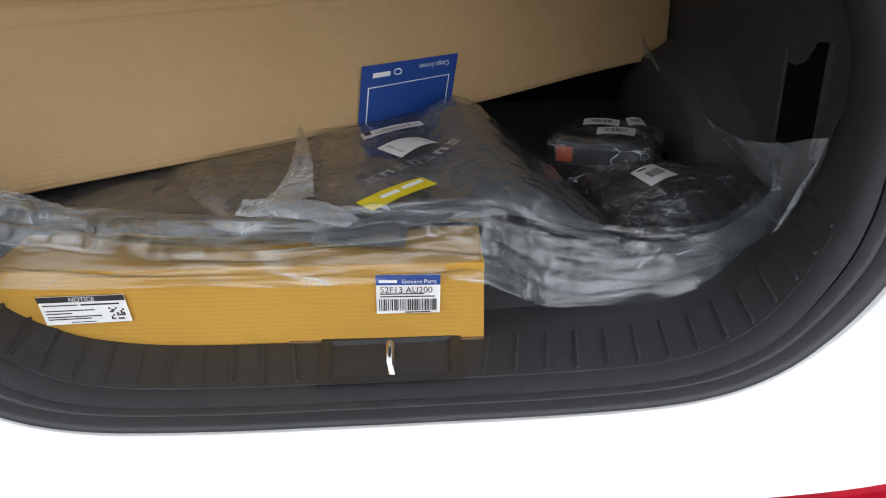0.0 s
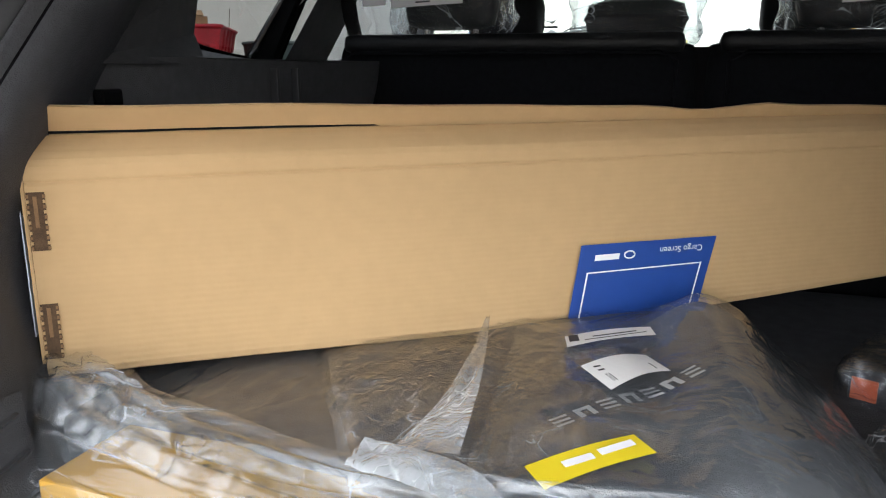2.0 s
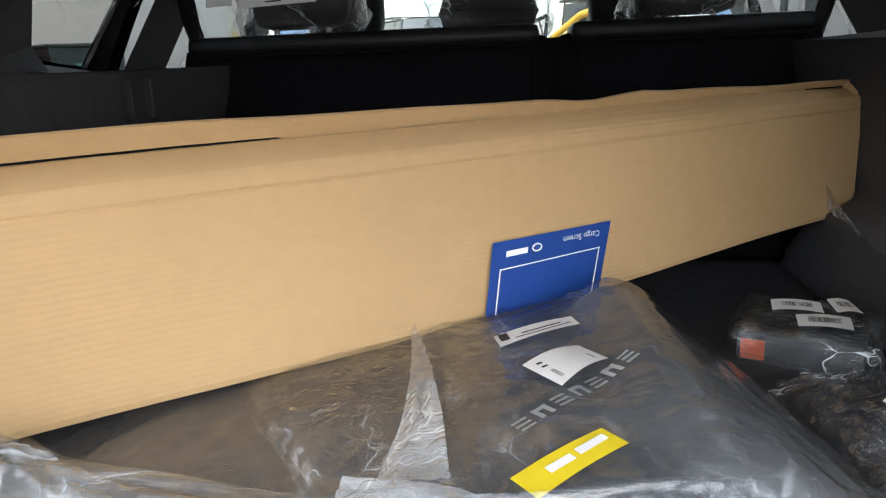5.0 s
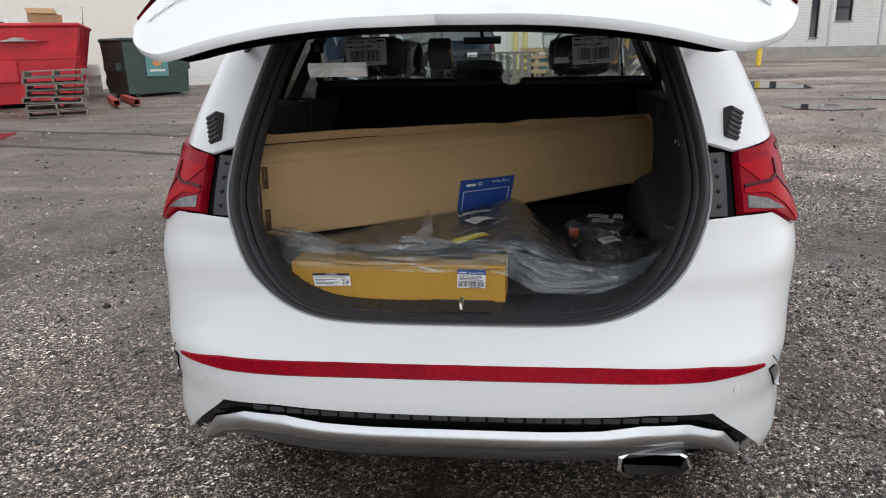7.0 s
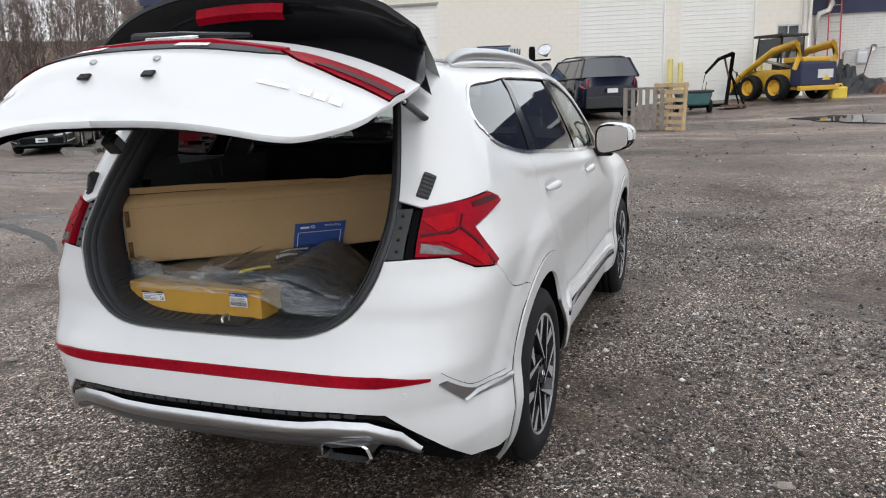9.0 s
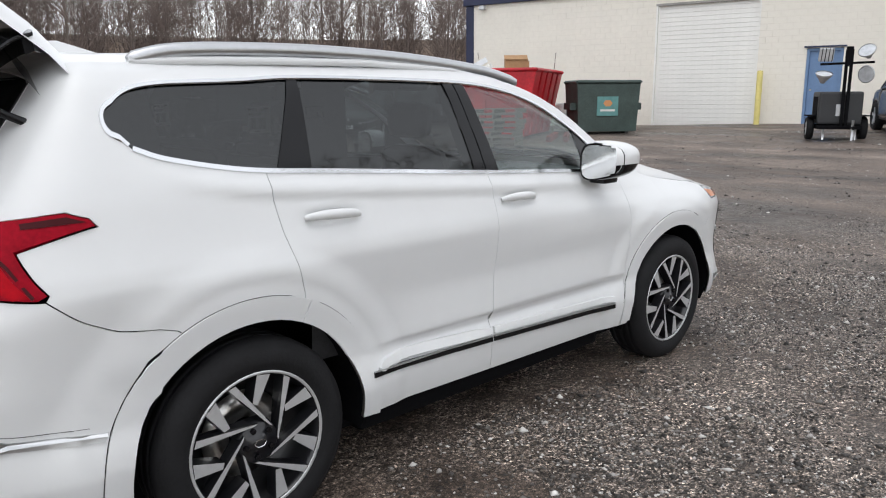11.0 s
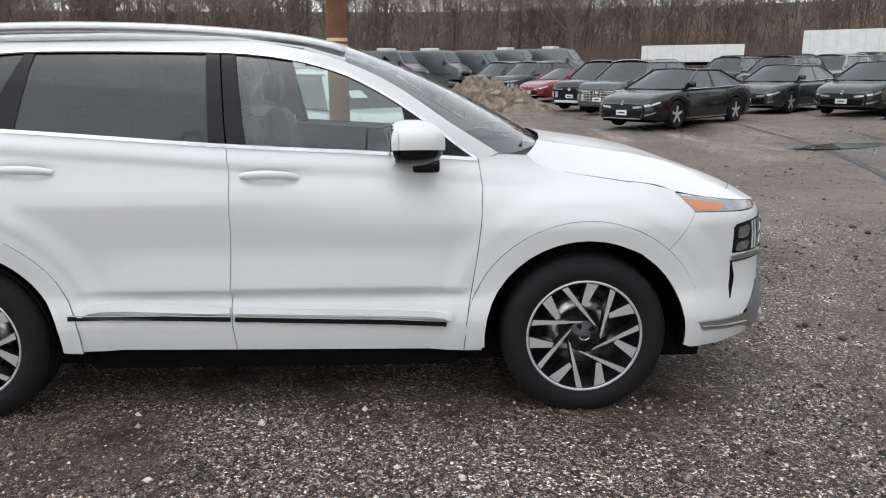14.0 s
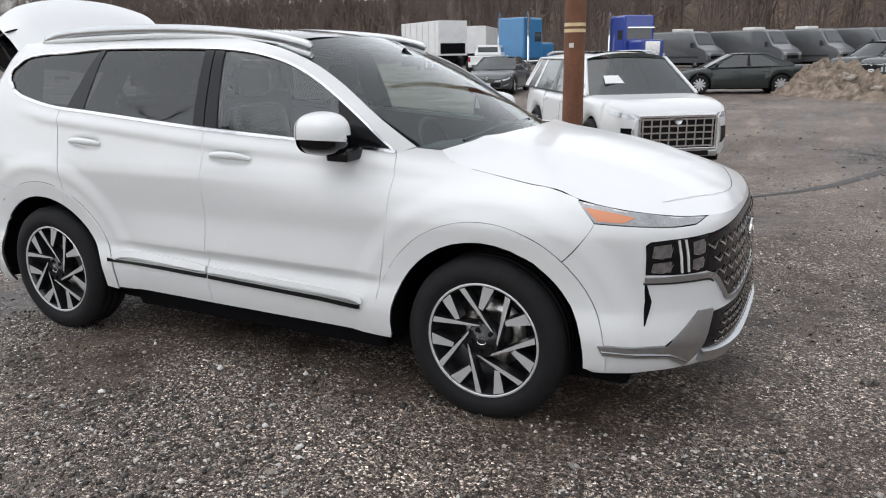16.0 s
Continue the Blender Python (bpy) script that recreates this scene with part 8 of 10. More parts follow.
boxed("plate", (-0.65, 0.25, -0.12, 0.12, 0.28, 0.34), galvanised, rack, bevel=0.01)
boxed("channel", (-0.6, 0.3, -0.16, -0.12, 0.2, 0.36), galvanised, rack)
boxed("bracket", (-0.1, 0.05, -0.1, 0.1, -0.1, 0.28), galvanised, rack)
for i in range(7):
    sheet = heap("plastic_sheet", "crumpled white plastic sheet on scrap", "sheet", RED @ Matrix.Translation((-0.3 + 0.2 * i - 0.2 * (i % 3), 0.55 + 0.25 * (i % 4), 1.93)) @ Matrix.Rotation(i * 1.1, 4, "Z"), dull_white if i % 3 else black_trim, 0.28 + 0.03 * i, 0.18, 0.22, i + 0.4, n=8, rough=0.9)
for x, y, a in ((1.2, 3.2, 6), (-0.9, 2.4, -8)):
    st = thing("scrap_stick", "thin dark stick standing out of scrap", "stick", RED @ Matrix.Translation((x, y - 0.3, 1.66)) @ Matrix.Rotation(radians(a), 4, "Y"))
    tube("stick", [(0, 0, 0), (0.03, 0, 0.5), (0.02, 0, 0.95)], 0.012, rust, st, sides=5)

# between the skips
bx, by = -12.7, 20.4
barrel = thing("barrel", "dented white plastic barrel standing on the dirt", "barrel", pose(bx, by, float(ground_z(bx, by)) - 0.01, 4, 2, 0))
v, f = lathe([(0, 0.001), (0, 0.20), (0.05, 0.215), (0.28, 0.21), (0.30, 0.225), (0.33, 0.21), (0.58, 0.21), (0.60, 0.225), (0.63, 0.21), (0.86, 0.205), (0.90, 0.18), (0.90, 0.001)], 24, "z")
put("barrel_body", v, f, dull_white, barrel, smooth=True)
v, f = lathe([(0.905, 0.001), (0.905, 0.16), (0.93, 0.16), (0.93, 0.001)], 20, "z")
put("lid", v, f, dull_white, barrel)
for i, (x0, y0, x1, y1) in enumerate(((-10.7, 17.6, -9.6, 15.9), (-10.4, 17.75, -9.2, 16.1))):
    g = float(ground_z((x0 + x1) / 2, (y0 + y1) / 2))
    bmx = thing("steel_beam", "red oxide steel box beam lying on the dirt", "beam", look((x0, y0, g + 0.12), (x1, y1, g + 0.10)))
    for d in ((-0.07, 0.07, -0.07, -0.058, -2.2, 0), (-0.07, 0.07, 0.058, 0.07, -2.2, 0), (-0.07, -0.058, -0.058, 0.058, -2.2, 0), (0.058, 0.07, -0.058, 0.058, -2.2, 0)):
        boxed("beam_side", d, material("red_oxide", (0.30, 0.045, 0.035), 0.6, scale=5, amount=0.3) if i == 0 and d[2] == -0.07 and d[0] == -0.07 and d[1] == 0.07 else bpy.data.materials["red_oxide"], bmx)

spare = thing("car_wheel", "loose car wheel leaning between the dumpsters", "wheel", pose(-12.4, 21.2, float(ground_z(-12.4, 21.2)) + 0.33, 0, 12, -60))
v, f = lathe([(-0.09, 0.20), (-0.10, 0.29), (-0.05, 0.338), (0.05, 0.338), (0.105, 0.29), (0.06, 0.20)], 28)
put("tyre", v, f, tyre_rubber, spare, smooth=True)
for k in range(12):
    a = 2 * math.pi * k / 12
    boxed("spoke", (0.05, 0.07, -0.014, 0.014, 0.03, 0.205), rim_face, spare, m=Matrix.Rotation(a, 4, "X"))
v, f = lathe([(0.02, 0.001), (0.02, 0.205), (0.06, 0.21)], 24)
put("rim", v, f, rim_dark, spare)

# ---- parked cars ----
car_glass = glass_material("parked_car_glass", (0.14, 0.17, 0.165), 1.0, 1.85)
paints = {
    "black": material("black_car_paint", (0.007, 0.008, 0.009), 0.18, coat=0.2, scale=2, amount=0.1),
    "green_grey": material("green_grey_car_paint", (0.022, 0.029, 0.027), 0.18, coat=0.2, scale=2, amount=0.1),
    "grey": material("grey_car_paint", (0.055, 0.060, 0.062), 0.2, coat=0.2, scale=2, amount=0.1),
    "silver": material("silver_car_paint", (0.30, 0.31, 0.32), 0.3, 0.6, coat=0.6, scale=2, amount=0.06),
    "red": material("red_car_paint", (0.20, 0.008, 0.016), 0.28, coat=0.8, scale=2, amount=0.1),
    "navy": material("navy_car_paint", (0.008, 0.011, 0.024), 0.22, coat=0.2, scale=2, amount=0.15),
    "white": white_paint,
    "blue": material("blue_truck_paint", (0.012, 0.04, 0.26), 0.3, coat=0.7, scale=2, amount=0.1),
    "sky": material("light_blue_truck_paint", (0.03, 0.17, 0.36), 0.35, coat=0.5, scale=2, amount=0.1),
}
lamp_glass = material("lamp_glass", (0.50, 0.52, 0.54), 0.12, 0.4, coat=0.8, scale=9, amount=0.3)
tail_red = material("tail_red", (0.30, 0.006, 0.012), 0.15, coat=0.6)
plate_white = material("plate_white", (0.70, 0.70, 0.70), 0.5)
v, f = lathe([(-0.09, 0.20), (-0.10, 0.29), (-0.08, 0.325), (-0.05, 0.338), (0.05, 0.338), (0.08, 0.325), (0.105, 0.29), (0.085, 0.225), (0.06, 0.21), (0.06, 0.20)], 28)
far_tyre = put("wheel", v, f, tyre_rubber, None, smooth=True)
tyre_mesh = far_tyre.data
bpy.data.objects.remove(far_tyre)


def rim_mesh(spokes):
    bm = bmesh.new()
    for k in range(spokes):
        a = 2 * math.pi * k / spokes
        box(bm, 0.065, 0.085, -0.028, 0.028, 0.03, 0.215, m=Matrix.Rotation(a, 4, "X"))
    bmesh.ops.create_cone(bm, cap_ends=True, segments=14, radius1=0.05, radius2=0.05, depth=0.02, matrix=Matrix.Translation((0.08, 0, 0)) @ Matrix.Rotation(radians(90), 4, "Y"))
    o = part("rim", bm, rim_face)
    me = o.data
    bpy.data.objects.remove(o)
    return me


v, f = lathe([(0.03, 0.001), (0.03, 0.205), (0.07, 0.225), (0.075, 0.218)], 28)
o = put("rim_bowl", v, f, rim_dark)
bowl_mesh = o.data
bpy.data.objects.remove(o)
rims = {5: rim_mesh(5), 10: rim_mesh(10), 7: rim_mesh(7)}


def small_wheel(parent, x, y, r=0.338, spokes=5):
    k = r / 0.338
    s = 1 if x > 0 else -1
    w = new("wheel", tyre_mesh)
    w.parent = parent
    w.matrix_local = pose(x, y, r, 0, 0, 0 if s > 0 else 180) @ Matrix.Diagonal((1.05 * k, k, k, 1))
    b = new("rim_bowl", bowl_mesh)
    b.parent = w
    h = new("rim", rims[spokes])
    h.parent = w


KINDS = {
    # length, width, height, hubs, belt, deck heights from tail to nose, cabin corners (windscreen foot, roof front, roof rear, rear glass foot)
    "sedan": dict(L=4.80, W=1.84, H=1.43, hubs=(-1.42, 1.38), belt=0.93, deck=[(-2.4, 0.80), (-2.34, 0.98), (-1.75, 1.02), (-1.2, 0.96), (0.7, 0.94), (1.05, 0.94), (1.9, 0.82), (2.28, 0.70), (2.4, 0.60)], cab=((1.12, 0.94), (0.22, 1.38), (-0.85, 1.38), (-1.85, 1.00)), r=0.338, low=0.20),
    "suv": dict(L=4.85, W=1.94, H=1.72, hubs=(-1.42, 1.42), belt=1.08, deck=[(-2.42, 0.85), (-2.36, 1.10), (-1.2, 1.10), (0.9, 1.08), (1.15, 1.09), (2.05, 1.02), (2.33, 0.93), (2.42, 0.80)], cab=((1.20, 1.08), (0.42, 1.62), (-1.95, 1.62), (-2.32, 1.12)), r=0.365, low=0.24),
    "large_suv": dict(L=5.0, W=1.99, H=1.77, hubs=(-1.45, 1.47), belt=1.11, deck=[(-2.5, 0.87), (-2.44, 1.13), (-1.2, 1.13), (0.9, 1.11), (1.2, 1.12), (2.05, 1.07), (2.36, 1.01), (2.44, 0.96), (2.5, 0.86)], cab=((1.22, 1.11), (0.50, 1.65), (-2.05, 1.66), (-2.40, 1.15)), r=0.385, low=0.24),
    "old_suv": dict(L=4.65, W=1.84, H=1.72, hubs=(-1.38, 1.38), belt=1.12, deck=[(-2.32, 0.90), (-2.28, 1.15), (-1.2, 1.14), (0.9, 1.12), (1.15, 1.13), (2.0, 1.06), (2.24, 0.98), (2.32, 0.84)], cab=((1.05, 1.12), (0.55, 1.64), (-1.98, 1.64), (-2.22, 1.16)), r=0.375, low=0.30),
}


def pane(name, v, f, outward, parent):
    """A sheet of glass whose faces look outward."""
    a, b, c = (Vector(v[k]) for k in f[len(f) // 2][:3])
    if (b - a).cross(c - a).dot(Vector(outward)) < 0:
        f = [tuple(q)[::-1] for q in f]
    return put(name, v, f, car_glass, parent, smooth=True)


def yard_car(name, label, kind, paint, x, y, heading, rails=None, grille="bar", spokes=5, tail=0.0, trim=None, grey_low=False, L=None):
    K = KINDS[kind]
    paint = paints[paint]
    c = thing(name, label, "car", pose(x, y, float(ground_z(x, y)) - 0.005, 0, 0, heading - 90), "parked cars")
    HL, HW, r = K["L"] / 2, K["W"] / 2, K["r"]
    R = r + 0.055
    ys = {-HL, -HL + 0.05, -HL + 0.16, -HL + 0.4, HL, HL - 0.04, HL - 0.12, HL - 0.28, HL - 0.5, *np.linspace(-HL + 0.6, HL - 0.6, 16)}
    for hy in K["hubs"]:
        ys |= {hy + R * math.cos(a) for a in np.linspace(0.06, math.pi - 0.06, 13)} | {hy - R - 0.001, hy + R + 0.001}
    ys = sorted(float(q) for q in ys)
    plan = lambda q: float(table(q, [(-HL, 0.78), (-HL + 0.06, 0.86), (-HL + 0.2, 0.94), (-HL + 0.5, 0.985), (0, 1.0), (HL - 0.7, 0.985), (HL - 0.35, 0.94), (HL - 0.14, 0.85), (HL, 0.66)]))
    deck = lambda q: float(table(q, K["deck"]))
    fr = ((0, 0.93), (0.12, 0.985), (0.42, 1.0), (0.66, 0.985), (0.80, 0.975), (0.93, 0.935), (0.99, 0.84), (1.0, 0.66), (1.015, 0.3), (1.02, 0))
    verts, faces = [], []
    def low(q):
        z = K["low"] + 0.06 * max(0, (abs(q) - HL + 0.5) / 0.5)
        for hy in K["hubs"]:
            if abs(q - hy) < R:
                z = max(z, r + math.sqrt(R * R - (q - hy) ** 2) - 0.02)
        return z
    for q in ys:
        zb, zt, w = low(q), deck(q), HW * plan(q)
        for sx in (1, -1):
            for a, k in (fr if sx > 0 else fr[-2::-1]):
                verts.append((sx * k * w, q, zb + a * (zt - zb)))
    n = 2 * len(fr) - 1
    for i in range(len(ys) - 1):
        for k in range(n - 1):
            faces.append((i * n + k, i * n + k + 1, (i + 1) * n + k + 1, (i + 1) * n + k))
    faces += [tuple(range(n)), tuple(range((len(ys) - 1) * n, len(ys) * n))[::-1]]
    body = put("body", verts, faces, paint, c, smooth=True)
    body.data.polygons.foreach_set("use_smooth", [len(p.vertices) < 5 for p in body.data.polygons])
    def side_x(q, z):
        zb, zt = low(q), deck(q)
        return HW * plan(q) * float(table((z - K["low"]) / max(0.1, zt - K["low"]), fr))
    boxed("underbody", (-HW * 0.80, HW * 0.80, -HL + 0.25, HL - 0.25, 0.17, 0.62), gap_black, c)
    # glasshouse
    (ay0, az0), (ay1, az1), (ry1, rz1), (ry0, rz0) = K["cab"]
    wb, wr = HW * 0.925, HW * 0.70
    hx = lambda z: wb + (wr - wb) * (z - az0) / (az1 - az0)
    def sheet(nm, p0, p1, bow, mat, lab="", shrink=0.97):
        v, cols, rows = [], 8, 5
        for j in range(rows + 1):
            q, z = p0[0] + (p1[0] - p0[0]) * j / rows, p0[1] + (p1[1] - p0[1]) * j / rows
            for i in range(cols + 1):
                u = 2 * i / cols - 1
                v.append((u * hx(z) * shrink, q + bow * (1 - u * u), z + 0.035 * (1 - u * u) * (j / rows)))
        f = [(j * (cols + 1) + i, j * (cols + 1) + i + 1, (j + 1) * (cols + 1) + i + 1, (j + 1) * (cols + 1) + i) for j in range(rows) for i in range(cols)]
        return pane(nm, v, f, (0, p0[0] - p1[0], 1), c)
    sheet("windscreen", (ay0, az0), (ay1, az1), 0.12, car_glass)
    sheet("rear_window", (ry0, rz0), (ry1, rz1), -0.10, car_glass)
    v, cols, rows = [], 10, 12
    for j in range(rows + 1):
        t = j / rows
        q = ay1 + (ry1 - ay1) * t
        z = az1 + (rz1 - az1) * t
        for i in range(cols + 1):
            u = 2 * i / cols - 1
            bow = (0.12 * (1 - t) - 0.10 * t) * (1 - u * u)
            lift = (K["H"] - az1) * (1 - abs(u) ** 2.4) * (0.55 + 0.45 * math.sin(math.pi * min(1, 0.15 + t * 0.85)))
            v.append((u * (wr + 0.012), q + bow, z + 0.012 + lift))
    f = [(j * (cols + 1) + i, j * (cols + 1) + i + 1, (j + 1) * (cols + 1) + i + 1, (j + 1) * (cols + 1) + i) for j in range(rows) for i in range(cols)]
    roof = put("roof", v, f, paint, c, smooth=True)
    cuts = ((0.0, 0.07, paint), (0.07, 0.45, car_glass), (0.45, 0.50, gloss_black), (0.50, 0.79 if kind != "sedan" else 0.84, car_glass), (0.79 if kind != "sedan" else 0.84, 0.83 if kind != "sedan" else 1.0, paint)) + (((0.83, 0.95, car_glass), (0.95, 1.0, paint)) if kind != "sedan" else ())
    for sx in (1, -1):
        for s0, s1, mat in cuts:
            v = []
            for j in range(5):
                for i in range(4):
                    s, t = s0 + (s1 - s0) * i / 3, j / 4
                    b0, t0 = (ay0 + (ry0 - ay0) * s, az0 + (rz0 - az0) * s), (ay1 + (ry1 - ay1) * s, az1 + (rz1 - az1) * s)
                    q, z = b0[0] + (t0[0] - b0[0]) * t, b0[1] - 0.03 + (t0[1] + 0.02 - b0[1] + 0.03) * t
                    v.append((sx * hx(z) * (1.0 + (0.006 if mat is not car_glass else 0)), q, z))
            f = [(j * 4 + i, j * 4 + i + 1, (j + 1) * 4 + i + 1, (j + 1) * 4 + i) for j in range(4) for i in range(3)]
            if mat is car_glass:
                pane("side_window", v, f, (sx, 0, 0), c)
            else:
                put("pillar", v, f, mat, c, smooth=True)
        line = [(sx * (hx(az1) + 0.005), ay1 + (ry1 - ay1) * t, az1 + 0.012 + (rz1 - az1) * t) for t in np.linspace(0, 1, 6)]
        tube("roof_edge", [(sx * hx(az0) * 1.0, ay0 + 0.02, az0)] + line + [(sx * hx(rz0), ry0, rz0)], 0.026, paint, c, sides=6)
        tube("belt_moulding", [(sx * (wb + 0.012), q, az0 + (rz0 - az0) * (ay0 - q) / (ay0 - ry0) - 0.015) for q in np.linspace(ay0 - 0.05, ry0 + 0.1, 6)], 0.012, trim or black_trim, c, sides=5)
        mx = side_x(ay0 - 0.25, K["belt"]) + 0.02
        bm = bmesh.new()
        box(bm, sx * (mx + 0.10) - 0.10, sx * (mx + 0.10) + 0.10, ay0 - 0.36, ay0 - 0.26, K["belt"] + 0.05, K["belt"] + 0.19, bevel=0.035)
        part("door_mirror", bm, paint, c, smooth=True)
        for q in (0.25, -0.75):
            xx = side_x(q, K["belt"] - 0.16) + 0.012
            tube("door_handle", [(sx * xx, q, K["belt"] - 0.14), (sx * (xx + 0.012), q - 0.1, K["belt"] - 0.14), (sx * xx, q - 0.2, K["belt"] - 0.14)], 0.013, paint, c, sides=5)
        # door gaps
        for q in (1.02 if kind == "sedan" else 1.08, 0.02, -0.98):
            put("door_gap", [(sx * (side_x(q + d, z) + 0.003), q + d, z) for z in np.linspace(K["low"] + 0.12, K["belt"] - 0.05, 7) for d in (-0.006, 0.006)], [(2 * k, 2 * k + 1, 2 * k + 3, 2 * k + 2) for k in range(6)], gap_black, c)
        # sill trim
        put("sill_trim", [(sx * (side_x(q, z) + 0.006), q, z) for q in np.linspace(K["hubs"][0] + R + 0.04, K["hubs"][1] - R - 0.04, 8) for z in (K["low"] + 0.02, K["low"] + (0.14 if kind != "sedan" else 0.055))], [(2 * k, 2 * k + 1, 2 * k + 3, 2 * k + 2) for k in range(7)], trim if kind == "sedan" and trim else black_trim, c)
        def wrap(nm, z0, z1, back, inner, mat, front=True, zb=0.0):
            sgn = 1 if front else -1
            pts = [(sgn * (HL + 0.006), inner), (sgn * (HL + 0.006), HW * plan(sgn * HL) * 0.9)] + [(sgn * (HL - d), None) for d in np.linspace(0.03, back, 5)]
            v = []
            for k, (q, xx) in enumerate(pts):
                e = 0.35 * (z1 - z0) * max(0, (k - 3) / 4)
                for z in (z0 + e + zb * k / 6, z1 + zb * k / 6):
                    px = xx if xx is not None else side_x(q, min(z, deck(q) - 0.03)) + 0.008
                    v.append((sx * px, q, z))
            put(nm, v, [(2 * k, 2 * k + 1, 2 * k + 3, 2 * k + 2) for k in range(len(pts) - 1)], mat, c, smooth=True)
        if kind == "sedan":
            wrap("headlight", 0.50, 0.55, 0.34, HW * 0.34, lamp_glass, True, 0.12)
            wrap("chrome_blade", 0.30, 0.335, 0.22, HW * 0.46, chrome if trim else lamp_glass, True, 0.10)
            wrap("tail_lamp", 0.70, 0.77, 0.30, 0.0, tail_red, False, 0.06)
        else:
            big = kind == "large_suv"
            wrap("daytime_lamp", 0.80 if big else 0.72, 0.87 if big else 0.765, 0.35, HW * (0.56 if big else 0.30), lamp_glass, True, 0.08)
            wrap("headlight", 0.46, 0.70 if big else 0.66, 0.12, HW * (0.60 if big else 0.50), gloss_black if big else lamp_glass, True)
            if big:
                boxed("light_bar", (sx * HW * 0.68 - 0.015, sx * HW * 0.68 + 0.015, HL - 0.10, HL - 0.015, 0.48, 0.68), lamp_glass, c, bevel=0.006)
            wrap("tail_lamp", 0.84, 1.02 + tail, 0.20, HW * (0.52 if not tail else 0.72), tail_red, False, 0.02)
        for q in K["hubs"]:
            small_wheel(c, sx * (HW - 0.115), q, r, spokes)
    fy = HL + 0.008
    if kind == "sedan":
        boxed("grille", (-HW * 0.60, HW * 0.60, HL - 0.02, fy, 0.30, 0.46), gloss_black, c, bevel=0.005)
        boxed("front_splitter", (-HW * 0.60, HW * 0.60, HL - 0.05, fy + 0.01, 0.255, 0.272), chrome if trim else black_trim, c)
        tube("emblem", [(0, HL - 0.02, deck(HL - 0.05) - 0.01), (0, HL + 0.012, deck(HL - 0.05) - 0.02)], 0.045, satin, c, sides=12)
        boxed("number_plate", (-0.15, 0.15, HL, fy + 0.008, 0.34, 0.46), plate_white, c)
    else:
        z0, z1 = (0.40, 0.85) if big else (0.42, 0.80)
        boxed("grille", (-HW * 0.58, HW * 0.58, HL - 0.03, fy - 0.004, z0, z1), gloss_black, c, bevel=0.005)
        if big:
            for d in ((-HW * 0.60, HW * 0.60, z1 - 0.01, z1 + 0.03), (-HW * 0.60, HW * 0.60, z0 - 0.03, z0 + 0.005), (-HW * 0.61, -HW * 0.57, z0, z1), (HW * 0.57, HW * 0.61, z0, z1)):
                boxed("grille_frame", (d[0], d[1], HL - 0.03, fy + 0.022, d[2], d[3]), chrome, c, bevel=0.008)
            boxed("chin_grille", (-HW * 0.50, HW * 0.50, HL - 0.03, fy + 0.010, 0.285, 0.355), gloss_black, c, bevel=0.008)
            boxed("sunroof", (-wr * 0.62, wr * 0.62, -0.55, 0.18, K["H"] - 0.03, K["H"] + 0.012), gloss_black, c, bevel=0.008)
            put("windscreen_paper", [(x, ay0 + (ay1 - ay0) * t + 0.104, az0 + (az1 - az0) * t + 0.012) for x, t in ((0.25, 0.30), (0.58, 0.30), (0.56, 0.52), (0.25, 0.52))], [(3, 2, 1, 0)], plate_white, c)
        if grille == "mesh":
            for k in range(5):
                z = z0 + 0.03 + k * (z1 - z0 - 0.06) / 4
                boxed("grille_bar", (-HW * 0.56, HW * 0.56, fy - 0.006, fy + 0.012, z - 0.012, z + 0.012), chrome, c)
            for k in range(9):
                xx = -HW * 0.54 + k * HW * 1.08 / 8
                boxed("grille_rib", (xx - 0.012, xx + 0.012, fy - 0.006, fy + 0.010, z0 + 0.02, z1 - 0.02), chrome, c)
        else:
            boxed("grille_bar", (-HW * 0.56, HW * 0.56, fy - 0.006, fy + 0.012, z1 - 0.05, z1 - 0.02), chrome if grille == "bar" else black_trim, c)
        tube("emblem", [(0, HL - 0.02, z1 - 0.05), (0, HL + 0.025, z1 - 0.05)], 0.06, satin, c, sides=12)
        boxed("lower_bumper", (-HW * 0.64, HW * 0.64, HL - 0.06, fy + 0.006, 0.27, 0.36), black_trim if not grey_low else satin, c, bevel=0.02)
        if not big:
            boxed("number_plate", (-0.15, 0.15, HL, fy + 0.014, z0 + 0.02, z0 + 0.14), plate_white, c)
        boxed("rear_bumper", (-HW * 0.78, HW * 0.78, -HL - 0.012, -HL + 0.10, 0.30, 0.62), black_trim, c, bevel=0.03)
    if kind != "large_suv":
        boxed("plate_print", (-0.09, 0.09, HL, fy + 0.018, 0.385 if kind == "sedan" else 0.475, 0.415 if kind == "sedan" else 0.515), navy_steel, c)
    if rails:
        for sx in (1, -1):
            tube("roof_rail", [(sx * wr * 0.93, q, K["H"] - 0.035 + 0.05 * math.sin(math.pi * min(1, max(0, t)) ) ** 0.3) for t, q in zip(np.linspace(0, 1, 8), np.linspace(ay1 - 0.25, ry1 + 0.25, 8))], 0.02, rails, c, sides=6)
    if rails == black_trim:
        for q in (-0.1, -1.0):
            boxed("cross_bar", (-wr * 0.93, wr * 0.93, q - 0.03, q + 0.03, K["H"] + 0.02, K["H"] + 0.045), black_trim, c)
    return c


